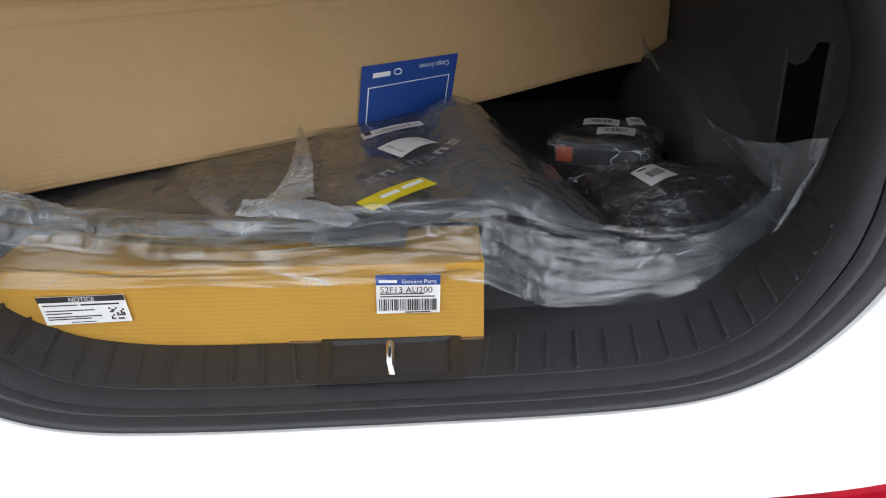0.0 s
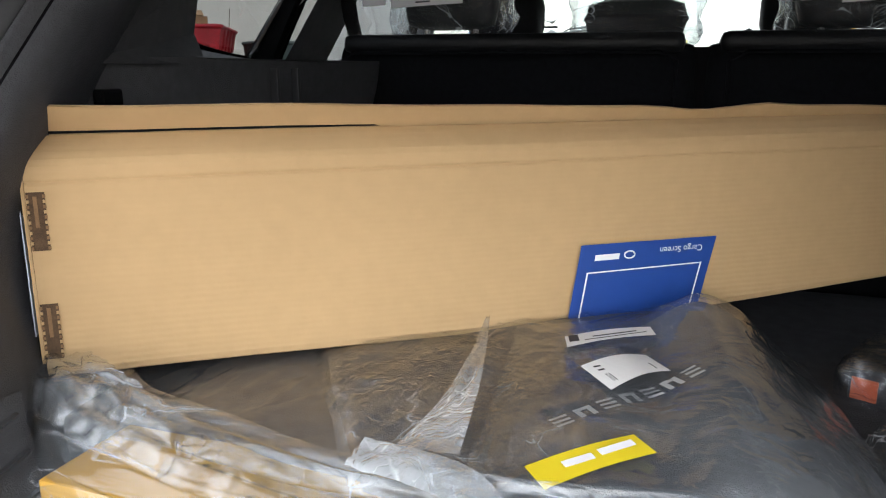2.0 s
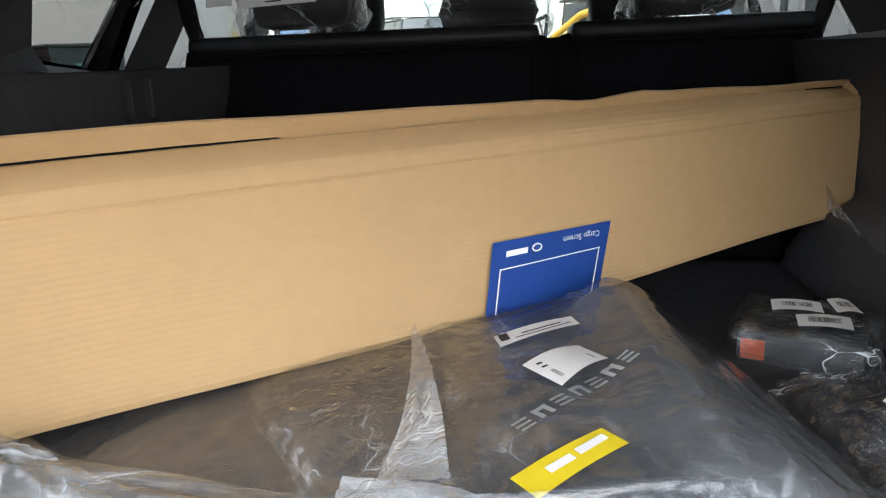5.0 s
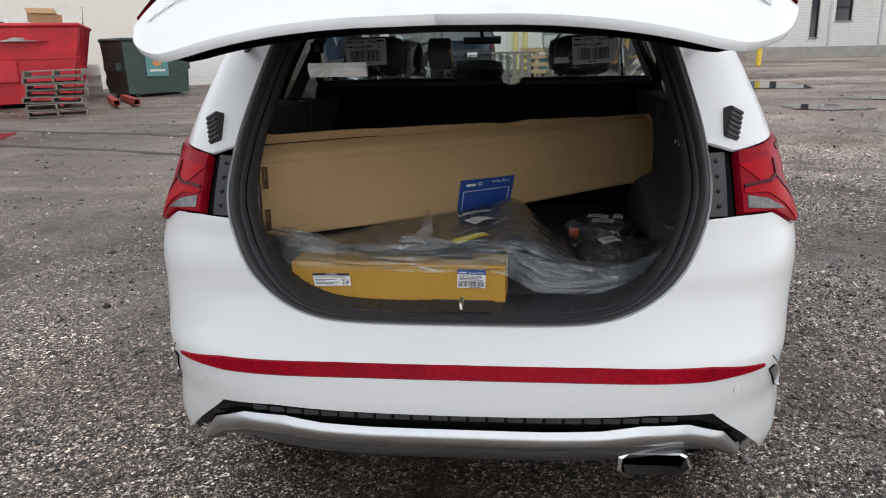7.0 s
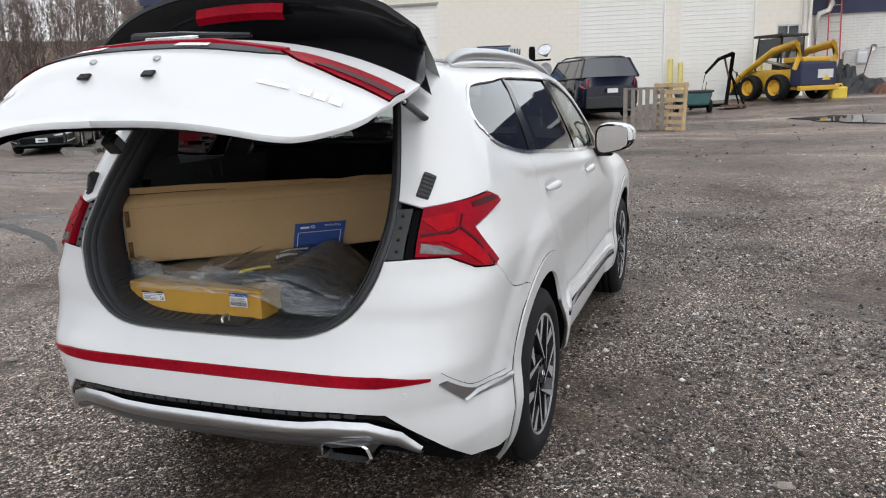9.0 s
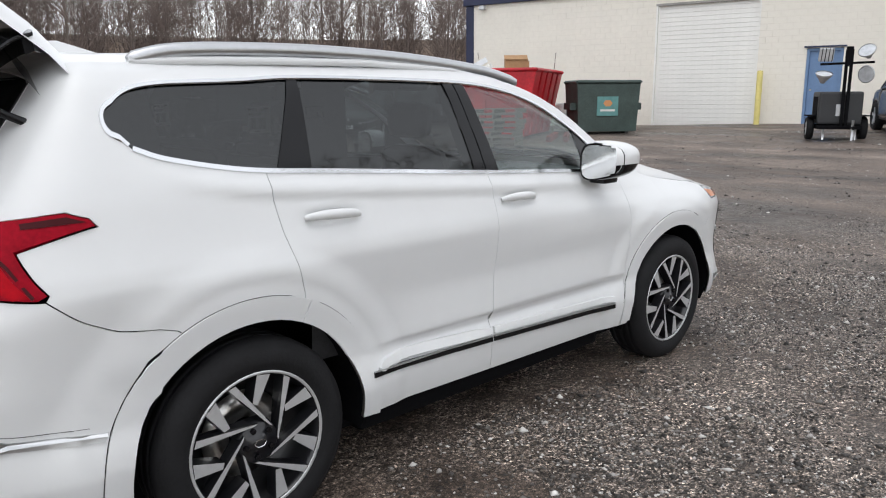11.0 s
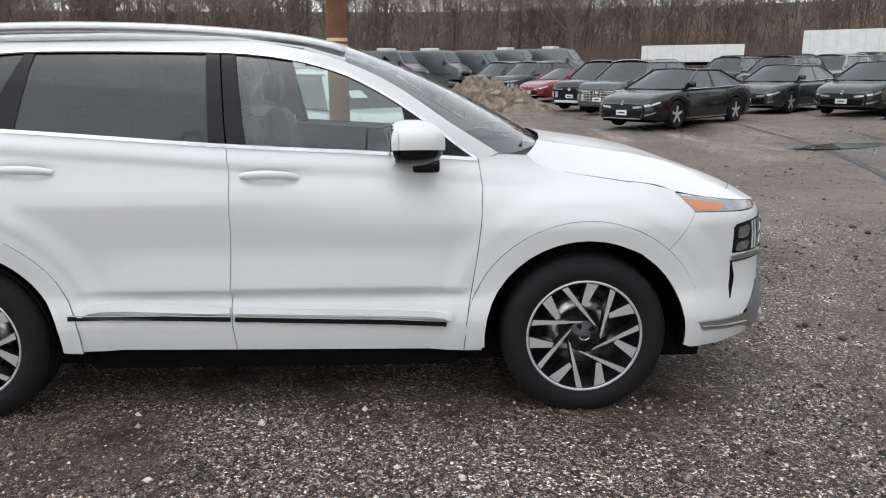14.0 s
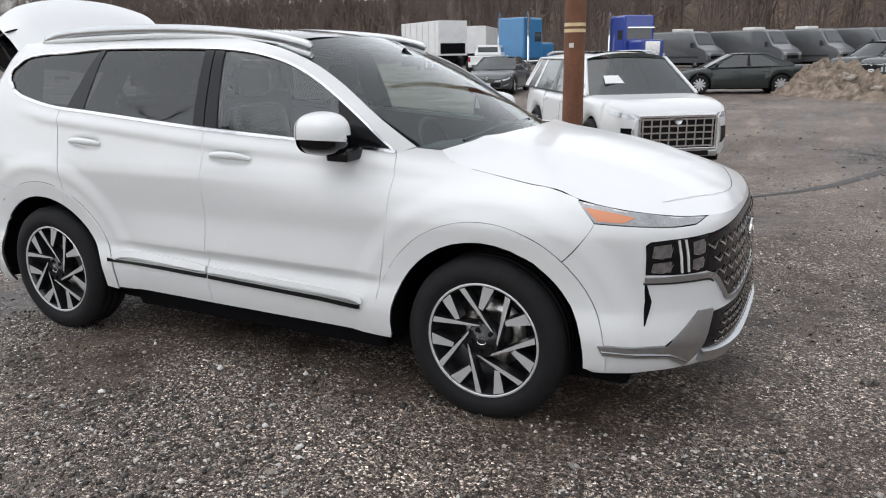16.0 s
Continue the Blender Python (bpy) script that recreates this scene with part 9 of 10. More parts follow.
yard_car("sedan", "glossy black sedan with chrome sill parked on gravel", "sedan", "black", -15.9, 9.65, -50, trim=chrome)
yard_car("sedan", "dark green-grey sedan parked in a row", "sedan", "green_grey", -20.1, 14.4, -50, trim=chrome)
yard_car("sedan", "dark green-grey sedan parked in a row", "sedan", "green_grey", -17.6, 16.0, -52, spokes=10)
yard_car("suv", "dark grey sport utility car with wide grille", "suv", "green_grey", -21.3, 20.4, -52, rails=satin)
yard_car("suv", "black sport utility car parked facing the yard", "suv", "black", -22.5, 23.9, -52, rails=satin, grille="mesh")
yard_car("suv", "dark grey large sport utility car with chrome mesh grille", "suv", "grey", -21.7, 10.1, -44, rails=satin, grille="mesh", spokes=7)
yard_car("suv", "black large sport utility car with dark grille", "suv", "black", -24.3, 9.7, -44, rails=satin, grille="dark", spokes=7, grey_low=True)
yard_car("sedan", "dark red sedan parked behind a dirt mound", "sedan", "red", -30.6, 9.4, -55, trim=chrome)
yard_car("sedan", "dark grey sedan parked before a row of vans", "sedan", "green_grey", -26.6, 1.9, -72, spokes=10)
yard_car("suv", "white large sport utility car with chrome mesh grille", "large_suv", "white", -9.62, 1.71, 36, rails=satin, grille="mesh", spokes=7, grey_low=True)
yard_car("sedan", "dark grey sedan parked beside trucks", "sedan", "grey", -25.5, -7.0, 10)
for x, y, p, rl in ((-38.0, 7.2, "green_grey", satin), (-35.2, 8.4, "grey", satin), (-26.5, 17.2, "grey", black_trim), (-28.5, 20.3, "silver", satin), (-31.0, 17.0, "grey", black_trim), (-33.2, 24.5, "green_grey", black_trim), (-30.7, 29.0, "white", satin), (-36.0, 21.0, "silver", black_trim), (-40.5, 24.0, "grey", black_trim), (-25.0, 26.5, "black", satin)):
    yard_car("suv", {"white": "white", "grey": "grey", "silver": "silver", "black": "black", "green_grey": "dark green-grey"}[p] + " sport utility car in a far row" + (" with roof bars" if rl is black_trim else ""), "suv", p, x, y, -52 + (x * 7) % 5, rails=rl)
jeep = yard_car("suv", "dark blue older sport utility car facing a roller door", "old_suv", "navy", -2.35, 21.75, 118, rails=black_trim, grille="dark", tail=0.07)
for ob in jeep.children:
    if ob.name.startswith(("side_window", "rear_window")):
        ob.data.materials[0] = dark_window
boxed("rear_plate", (-0.15, 0.15, -2.45, -2.43, 0.72, 0.84), plate_white, jeep)

# ---- vans, trucks and trailers ----
van_grey = material("van_grey_paint", (0.105, 0.108, 0.112), 0.35, 0.3, coat=0.5, scale=2, amount=0.1)
trailer_white = material("trailer_white", (0.66, 0.66, 0.65), 0.5, scale=1.5, amount=0.12)


def van(x, y, heading, label="dark grey high-roof van parked in a row", roof_box=True):
    c = thing("van", label, "van", pose(x, y, float(ground_z(x, y)) - 0.01, 0, 0, heading - 90), "parked vans")
    L, HW = 3.4, 0.99
    prof = [(-L, 0.35), (-L, 2.45), (-L + 0.15, 2.62), (1.4, 2.62), (1.75, 2.52), (2.45, 1.62), (3.15, 1.25), (3.36, 1.0), (3.4, 0.4)]
    v, f = [], []
    for k, s in ((0, 1), (1, 1), (2, -1), (3, -1)):
        inner = k in (0, 3)
        for q, z in prof:
            zz = z if inner else (z if z < 1.3 else z - 0.10)
            wide = HW - (0.10 if inner else 0.0) - 0.09 * max(0, (zz - 1.1) / 1.5)
            v.append((s * wide, q * (1.0 if inner else 0.985), zz))
    n = len(prof)
    order = (0, 1, 2, 3)
    def ring(i):
        return [1 * n + i, 0 * n + i, 3 * n + i, 2 * n + i]
    for i in range(n - 1):
        a, b = ring(i), ring(i + 1)
        for k in range(3):
            f.append((a[k], a[k + 1], b[k + 1], b[k]))
    f += [tuple(n + i for i in range(n)), tuple(2 * n + i for i in range(n))[::-1]]
    put("body", v, f, van_grey, c)
    boxed("underbody", (-0.85, 0.85, -3.2, 3.1, 0.2, 0.6), gap_black, c)
    pane("windscreen", [(-0.72, 1.84, 2.46), (0.72, 1.84, 2.46), (0.82, 2.44, 1.70), (-0.82, 2.44, 1.70)], [(0, 1, 2, 3)], (0, 1, 1), c)
    for s in (1, -1):
        for a, b in ((0.75, 1.75), (-1.1, 0.55), (-2.9, -1.3)):
            put("side_window", [(s * (HW - 0.045), a, 1.45), (s * (HW - 0.045), b, 1.45), (s * (HW - 0.10), b - (0.25 if b > 1 else 0), 2.1), (s * (HW - 0.10), a, 2.1)], [(0, 1, 2, 3)], gloss_black, c)
        boxed("side_moulding", (s * (HW + 0.004) - 0.012, s * (HW + 0.004) + 0.012, -3.1, 2.6, 0.72, 0.84), black_trim, c)
        boxed("headlight", (s * 0.72 - 0.16, s * 0.72 + 0.16, 3.26, 3.40, 0.88, 1.06), lamp_glass, c, bevel=0.02)
        boxed("door_mirror", (s * 1.12 - 0.10, s * 1.12 + 0.10, 1.95, 2.05, 1.45, 1.80), black_trim, c, bevel=0.02)
        for q in (-2.05, 2.3):
            small_wheel(c, s * 0.86, q, 0.36, 5)
    boxed("grille", (-0.55, 0.55, 3.385, 3.41, 0.62, 0.86), gloss_black, c)
    boxed("front_bumper", (-0.95, 0.95, 3.2, 3.46, 0.35, 0.60), black_trim, c, bevel=0.04)
    if roof_box:
        boxed("roof_unit", (-0.55, 0.55, -0.6, 0.5, 2.60, 2.82), dull_white, c, "white roof air unit", bevel=0.06)
    return c


for i, (x, y) in enumerate(((-57, -5.2), (-57, -0.2), (-58.5, 3.2), (-60, 6.4), (-61.5, 9.6), (-62, 13.5))):
    van(x, y, 55, roof_box=i != 3)


def trailer(x, y, heading, L=12.5, h=3.9, label="long white box trailer parked by the woods", dark_rear=False):
    c = thing("box_trailer", label, "trailer", pose(x, y, float(ground_z(x, y)), 0, 0, heading - 90), "trailers")
    boxed("box", (-1.25, 1.25, -L / 2, L / 2, 1.15, h), trailer_white, c, bevel=0.03)
    for k in range(int(L / 1.2)):
        q = -L / 2 + 0.6 + k * 1.2
        for s in (1, -1):
            boxed("post", (s * 1.262 - 0.012, s * 1.262 + 0.012, q - 0.03, q + 0.03, 1.2, h - 0.08), galvanised, c)
    boxed("chassis", (-0.5, 0.5, -L / 2 + 0.2, L / 2 - 0.2, 0.85, 1.148), gap_black, c)
    if dark_rear:
        boxed("rear_opening", (-1.08, 1.08, -L / 2 - 0.012, -L / 2 - 0.002, 1.3, 2.1), gap_black, c, "dark open tail")
    for q in (-L / 2 + 1.2, -L / 2 + 2.4):
        for s in (1, -1):
            small_wheel(c, s * 1.1, q, 0.5, 5)
    for s in (1, -1):
        boxed("landing_leg", (s * 0.8 - 0.06, s * 0.8 + 0.06, L / 2 - 2.6, L / 2 - 2.48, 0, 0.85), gap_black, c)
    return c


trailer(-72.0, 29.0, 68, 9.5, 2.75)
trailer(-70.0, 46.5, 58, 13.5, label="long grey-white box trailer with faint lettering bars")
trailer(-53.5, -24.6, -128, 7.5, 3.8, "white box trailer with a dark open tail", True)
trailer(-69.0, -27.2, -165, 9.0, 3.7)


def tractor_unit(x, y, heading, paint, label):
    c = thing("semi_truck", label, "truck", pose(x, y, float(ground_z(x, y)), 0, 0, heading - 90))
    m = paints[paint]
    bm = bmesh.new()
    box(bm, -1.15, 1.15, -1.3, 1.0, 0.9, 3.75, bevel=0.15)
    part("cab", bm, m, c)
    bm = bmesh.new()
    box(bm, -0.85, 0.85, 1.0, 3.0, 0.8, 2.05, bevel=0.15)
    part("hood", bm, m, c)
    boxed("grille", (-0.55, 0.55, 2.98, 3.04, 0.9, 1.95), chrome, c, bevel=0.02)
    boxed("front_bumper", (-1.15, 1.15, 2.9, 3.2, 0.4, 0.8), chrome, c, bevel=0.04)
    put("windscreen", [(-0.95, 1.02, 2.15), (0.95, 1.02, 2.15), (0.9, 1.005, 2.85), (-0.9, 1.005, 2.85)], [(0, 1, 2, 3)], dark_window, c)
    boxed("sun_visor", (-1.0, 1.0, 1.0, 1.3, 2.86, 2.95), chrome, c)
    for s in (1, -1):
        tube("exhaust_stack", [(s * 1.3, -1.0, 0.8), (s * 1.3, -1.0, 4.1)], 0.085, chrome, c, sides=10)
        boxed("fender", (s * 0.98 - 0.2, s * 0.98 + 0.2, 1.55, 2.75, 0.95, 1.1), m, c, bevel=0.04)
        boxed("side_window", (s * 1.152 - 0.006, s * 1.152 + 0.006, 0.0, 0.8, 2.1, 2.75), dark_window, c)
        boxed("headlight", (s * 0.85 - 0.13, s * 0.85 + 0.13, 2.8, 2.96, 0.95, 1.15), lamp_glass, c)
        for q in (2.15, -3.2, -4.4):
            small_wheel(c, s * 1.05, q, 0.5, 5)
        boxed("fuel_tank", (s * 1.0 - 0.25, s * 1.0 + 0.25, -1.2, 0.6, 0.35, 0.85), chrome, c, bevel=0.12)
    boxed("chassis", (-0.45, 0.45, -5.2, 2.8, 0.55, 0.85), gap_black, c)
    return c


tractor_unit(-52.3, -7.9, 40, "blue", "bright blue semi truck with chrome stacks")
t2 = tractor_unit(-49.3, -15.2, 165, "sky", "light blue truck seen from behind")

pickup = thing("pickup_truck", "white pickup truck seen from its tailgate", "pickup", pose(-44.6, -15.7, float(ground_z(-44.6, -15.7)), 0, 0, 105))
bm = bmesh.new()
box(bm, -0.98, 0.98, -2.8, 2.7, 0.55, 1.22, bevel=0.08)
part("body", bm, white_paint, pickup)
bm = bmesh.new()
vs = box(bm, -0.90, 0.90, -0.8, 1.3, 1.20, 1.90, bevel=0.10)
for v in bm.verts:
    if v.co.z > 1.6:
        v.co.x *= 0.86
        v.co.y = 0.25 + (v.co.y - 0.25) * 0.78
part("cab", bm, white_paint, pickup)
boxed("rear_window", (-0.66, 0.66, -0.735, -0.715, 1.42, 1.78), dark_window, pickup)
boxed("bed_floor", (-0.80, 0.80, -2.7, -0.85, 1.221, 1.23), gap_black, pickup)
boxed("rear_bumper", (-0.95, 0.95, -2.95, -2.78, 0.5, 0.72), chrome, pickup, bevel=0.03)
for s in (1, -1):
    boxed("tail_lamp", (s * 0.90 - 0.07, s * 0.90 + 0.07, -2.815, -2.78, 0.85, 1.15), tail_red, pickup)
    boxed("side_window", (s * 0.86 - 0.01, s * 0.86 + 0.01, -0.4, 0.8, 1.42, 1.75), dark_window, pickup)
    for q in (-1.75, 1.75):
        small_wheel(pickup, s * 0.86, q, 0.38, 5)
far_pickup = copy_thing(pickup, pose(14.5, 34.0, float(ground_z(14.5, 34)), 0, 0, 200))
tagged(far_pickup, "white pickup truck parked beyond the annex")

# yellow machine far off
digger = thing("excavator", "small yellow digger behind the parked cars", "excavator", pose(-47.0, 36.5, float(ground_z(-47, 36.5)), 0, 0, 30))
for s in (1, -1):
    bm = bmesh.new()
    box(bm, s * 0.9 - 0.22, s * 0.9 + 0.22, -1.6, 1.6, 0.0, 0.75, bevel=0.25)
    part("track", bm, gap_black, digger)
boxed("deck", (-1.0, 1.0, -1.8, 1.0, 0.8, 1.5), safety_yellow, digger, bevel=0.08)
for x in (-0.9, 0.1):
    for y in (-0.6, 0.8):
        boxed("cab_post", (x - 0.05, x + 0.05, y - 0.05, y + 0.05, 1.5, 2.9), black_trim, digger)
boxed("cab_roof", (-1.0, 0.2, -0.7, 0.9, 2.9, 3.0), safety_yellow, digger)
tube("boom", [(0.5, 1.0, 1.4), (0.5, 2.2, 2.1), (0.5, 3.4, 1.8), (0.5, 3.8, 0.7)], [0.2, 0.2, 0.17, 0.12], rust, digger, sides=4)

# ---- skid loader ----
loader_yellow = material("loader_yellow", (0.62, 0.36, 0.03), 0.45, scale=4, amount=0.2, bump=0.1)
SK = pose(3.45, 25.1, float(ground_z(3.45, 25.1)), 0, 0, 40)
loader = thing("skid_loader", "yellow and black skid loader, dusty, parked by a wall", "loader", SK)
bm = bmesh.new()
box(bm, -0.62, 0.62, -1.15, 0.95, 0.32, 0.95, bevel=0.05)
part("chassis", bm, loader_yellow, loader)
bm = bmesh.new()
box(bm, -0.70, 0.70, -1.45, -1.0, 0.42, 1.15, bevel=0.06)
part("engine_cover", bm, navy_steel, loader, "black engine cover")
boxed("rear_bumper", (-0.78, 0.78, -1.52, -1.40, 0.30, 0.44), loader_yellow, loader, bevel=0.02)
boxed("emblem_plate", (-0.05, 0.55, -1.462, -1.452, 0.66, 0.92), dull_white, loader, "white emblem panel")
put("emblem_wedge", [(0.10, -1.468, 0.60), (0.45, -1.468, 0.60), (0.275, -1.468, 0.76)], [(0, 1, 2)], safety_yellow, loader)
boxed("hood", (-0.55, 0.55, -1.35, -0.55, 1.151, 1.30), loader_yellow, loader, bevel=0.05)
for s in (1, -1):
    for q in (-0.62, 0.52):
        w = new("wheel", tyre_mesh)
        w.parent = loader
        w.matrix_local = pose(s * 0.80, q, 0.41, 0, 0, 0 if s > 0 else 180) @ Matrix.Diagonal((1.6, 1.2, 1.2, 1))
        v, f = lathe([(0.05, 0.001), (0.05, 0.12), (0.02, 0.15), (0.09, 0.205)], 20)
        put("rim", v, f, loader_yellow, w)
    # lift arms
    tube("lift_arm", [(s * 0.72, -1.25, 1.68), (s * 0.72, -0.3, 1.52), (s * 0.72, 0.8, 0.95), (s * 0.72, 1.45, 0.55), (s * 0.72, 1.6, 0.3)], [0.13, 0.12, 0.11, 0.10, 0.09], loader_yellow, loader, sides=4)
    tube("rear_link", [(s * 0.72, -1.2, 0.95), (s * 0.72, -1.35, 1.3), (s * 0.72, -1.25, 1.7)], 0.10, loader_yellow, loader, sides=4)
    tube("cylinder", [(s * 0.60, -1.0, 1.0), (s * 0.62, 0.2, 1.25)], 0.045, steel, loader, sides=8)
    for q in (-0.35, 0.75):
        tube("cab_post", [(s * 0.45, q, 0.95), (s * 0.43, q - (0.12 if q > 0 else 0), 1.98)], 0.04, black_trim, loader, sides=4)
    boxed("cab_mesh", (s * 0.45 - 0.01, s * 0.45 + 0.01, -0.32, 0.62, 1.32, 1.92), dark_window, loader)
boxed("cab_roof", (-0.52, 0.52, -0.45, 0.80, 1.97, 2.05), black_trim, loader, bevel=0.02)
boxed("cab_rear", (-0.42, 0.42, -0.36, -0.34, 1.3, 1.95), dark_window, loader)
boxed("seat", (-0.25, 0.25, -0.2, 0.25, 0.96, 1.15), black_trim, loader, bevel=0.03)
boxed("coupler", (-0.75, 0.75, 1.52, 1.66, 0.18, 0.62), black_trim, loader, bevel=0.02)
for i in range(6):
    boxed("grid_bar", (-0.72 + i * 0.28, -0.69 + i * 0.28, 1.6, 1.64, 0.62, 0.95), black_trim, loader)
can = thing("fuel_can", "yellow plastic fuel can on the dirt", "fuel can", pose(5.0, 24.55, float(ground_z(5.0, 24.55)), 0, 0, 20))
bm = bmesh.new()
box(bm, -0.24, 0.24, -0.13, 0.13, 0, 0.36, bevel=0.05)
part("can_body", bm, safety_yellow, can)
tube("handle", [(-0.15, 0, 0.34), (-0.12, 0, 0.44), (0.1, 0, 0.44), (0.14, 0, 0.34)], 0.022, safety_yellow, can)

# junk by the wall
for i, (x, y, rx, ry, h, m_) in enumerate(((6.0, 26.8, 0.9, 0.5, 0.65, black_trim), (6.9, 26.4, 0.8, 0.5, 0.45, rust), (5.5, 27.2, 0.7, 0.45, 0.95, black_trim), (8.0, 27.0, 0.7, 0.4, 0.35, old_wood), (7.4, 27.3, 0.6, 0.4, 0.35, rust))):
    heap("scrap_sheet", "crumpled dark scrap sheet lying by the wall", "scrap metal", pose(x, y, float(ground_z(x, y)), 0, 0, 30 * i), m_, rx, ry, h, i * 1.3 + 0.5, n=14, rough=0.5)
st = thing("scrap_stick", "thin dark bar standing out of scrap", "stick", pose(5.9, 26.9, float(ground_z(5.9, 26.9)), 0, 12, 0))
tube("stick", [(0, 0, 0), (0, 0, 1.5)], 0.018, rust, st, sides=5)

# engine hoist
hx0, hy0 = 1.75, 22.4
g0 = float(ground_z(hx0, hy0))
hoist = thing("engine_hoist", "dark steel engine hoist with hanging chain", "hoist", pose(hx0, hy0, g0, 0, 0, 14))
tube("mast", [(0, 0, 0.1), (0.16, 0, 1.62)], 0.055, gap_black, hoist, sides=4)
tube("boom", [(0.16, 0, 1.60), (-0.25, 0, 1.45), (-0.62, 0, 1.05)], [0.06, 0.05, 0.04], gap_black, hoist, sides=4)
tube("ram", [(0.06, 0, 0.9), (-0.08, 0, 1.46)], 0.03, rust, hoist, sides=8)
tube("chain", [(-0.62, 0, 1.05), (-0.66, 0, 0.85), (-0.70, 0.03, 0.6), (-0.60, 0.02, 0.55), (-0.58, 0, 0.8)], 0.012, gap_black, hoist, sides=5)
for s in (1, -1):
    tube("leg", [(0.05, 0.1 * s, 0.12), (-1.1, 0.38 * s, 0.09)], 0.04, gap_black, hoist, sides=4)
    tube("brace", [(0.12, 0, 1.0), (0.45, 0.3 * s, 0.12)], 0.025, gap_black, hoist, sides=5)
    tube("caster", [(-1.1, 0.38 * s - 0.02, 0.05), (-1.1, 0.38 * s + 0.02, 0.05)], 0.05, black_trim, hoist, sides=10)
    tube("caster", [(0.45, 0.3 * s - 0.02, 0.05), (0.45, 0.3 * s + 0.02, 0.05)], 0.05, black_trim, hoist, sides=10)
boxed("base_plate", (-0.2, 0.5, -0.35, 0.35, 0.07, 0.12), rust, hoist)
tube("hose", [(0.1, 0.05, 1.2), (0.4, 0.05, 0.9), (0.35, 0.05, 0.5), (0.5, 0.05, 0.12)], 0.012, gap_black, hoist, sides=5)

# teal tub behind the pallets
teal = thing("utility_trailer", "small dark teal plastic-bodied trailer", "trailer", pose(0.85, 21.3, float(ground_z(0.85, 21.3)), 0, 0, 14) @ Matrix.Diagonal((0.75, 0.75, 0.8, 1)))
tm = material("dark_teal", (0.03, 0.10, 0.10), 0.5, scale=4, amount=0.2)
bm = bmesh.new()
box(bm, -0.62, 0.62, -0.5, 0.5, 0.28, 0.72, bevel=0.06)
for v in bm.verts:
    if v.co.z < 0.5:
        v.co.x *= 0.82
part("tub", bm, tm, teal)
boxed("cover", (-0.66, 0.66, -0.54, 0.54, 0.72, 0.80), black_trim, teal, bevel=0.03)
for s in (1, -1):
    small_wheel(teal, s * 0.62, 0.0, 0.24, 5)

# ---- light tower ----
lx, ly = -3.55, 19.15
tower = thing("light_tower", "black mobile light tower trailer with folded lamps", "light tower", pose(lx, ly, float(ground_z(lx, ly)), 0, 0, 28) @ Matrix.Diagonal((0.84, 0.84, 0.88, 1)))
bm = bmesh.new()
box(bm, -0.55, 0.55, -0.5, 0.85, 0.42, 1.28, bevel=0.07)
part("engine_box", bm, black_trim, tower)
boxed("side_grille", (-0.562, -0.552, -0.2, 0.6, 0.55, 1.15), gap_black, tower)
boxed("front_mark", (-0.12, 0.05, -0.512, -0.502, 0.65, 0.95), galvanised, tower)
for d in ((-0.55, 0.55, -0.6, 0.9, 0.30, 0.40),):
    boxed("frame", d, gap_black, tower)
tube("drawbar", [(0.25, -0.6, 0.35), (0.25, -1.25, 0.36)], 0.05, gap_black, tower, sides=4)
tube("jockey_stand", [(0.25, -1.0, 0.02), (0.25, -1.0, 0.55)], 0.035, galvanised, tower)
for s in (1, -1):
    small_wheel(tower, s * 0.68, 0.1, 0.31, 7)
    boxed("mudguard", (s * 0.68 - 0.12, s * 0.68 + 0.12, -0.27, 0.47, 0.63, 0.66), gap_black, tower, bevel=0.01)
    tube("outrigger", [(s * 0.4, -0.55, 0.3), (s * 0.4, -0.55, 0.02)], 0.03, galvanised, tower)
for dx in (-0.06, 0.06):
    boxed("mast", (0.08 + dx - 0.035, 0.08 + dx + 0.035, -0.62, -0.52, 0.35, 2.35), gap_black, tower)
boxed("mast_head", (0.0, 0.16, -0.64, -0.50, 1.92, 2.42), gap_black, tower, bevel=0.02)
tube("lamp_bar", [(-0.62, -0.57, 1.98), (0.70, -0.57, 2.02)], 0.03, gap_black, tower)
for x, z, tilt, turn in ((-0.50, 2.22, 10, 20), (0.50, 2.26, -40, -30), (-0.52, 1.66, -70, 10), (0.55, 1.72, 5, -35)):
    lamp = sub("flood_lamp", "round grey flood lamp head", tower)
    lamp.matrix_local = pose(x, -0.62, z, tilt, 0, turn)
    if x < 0 and z > 2:
        boxed("reflector", (-0.19, 0.19, -0.05, 0.05, -0.17, 0.17), galvanised, lamp, bevel=0.02)
        for k in range(4):
            boxed("guard_bar", (-0.16 + k * 0.1, -0.145 + k * 0.1, -0.062, -0.051, -0.17, 0.17), gap_black, lamp)
    else:
        v, f = lathe([(-0.10, 0.21), (-0.08, 0.225), (0.0, 0.17), (0.12, 0.08), (0.16, 0.07), (0.16, 0.001)], 22)
        put("reflector", [(y, x, z) for x, y, z in v], [q[::-1] for q in f], galvanised, lamp, smooth=True)
        v, f = lathe([(-0.085, 0.001), (-0.085, 0.205)], 22)
        put("lens", [(y, x, z) for x, y, z in v], f, lamp_glass, lamp)

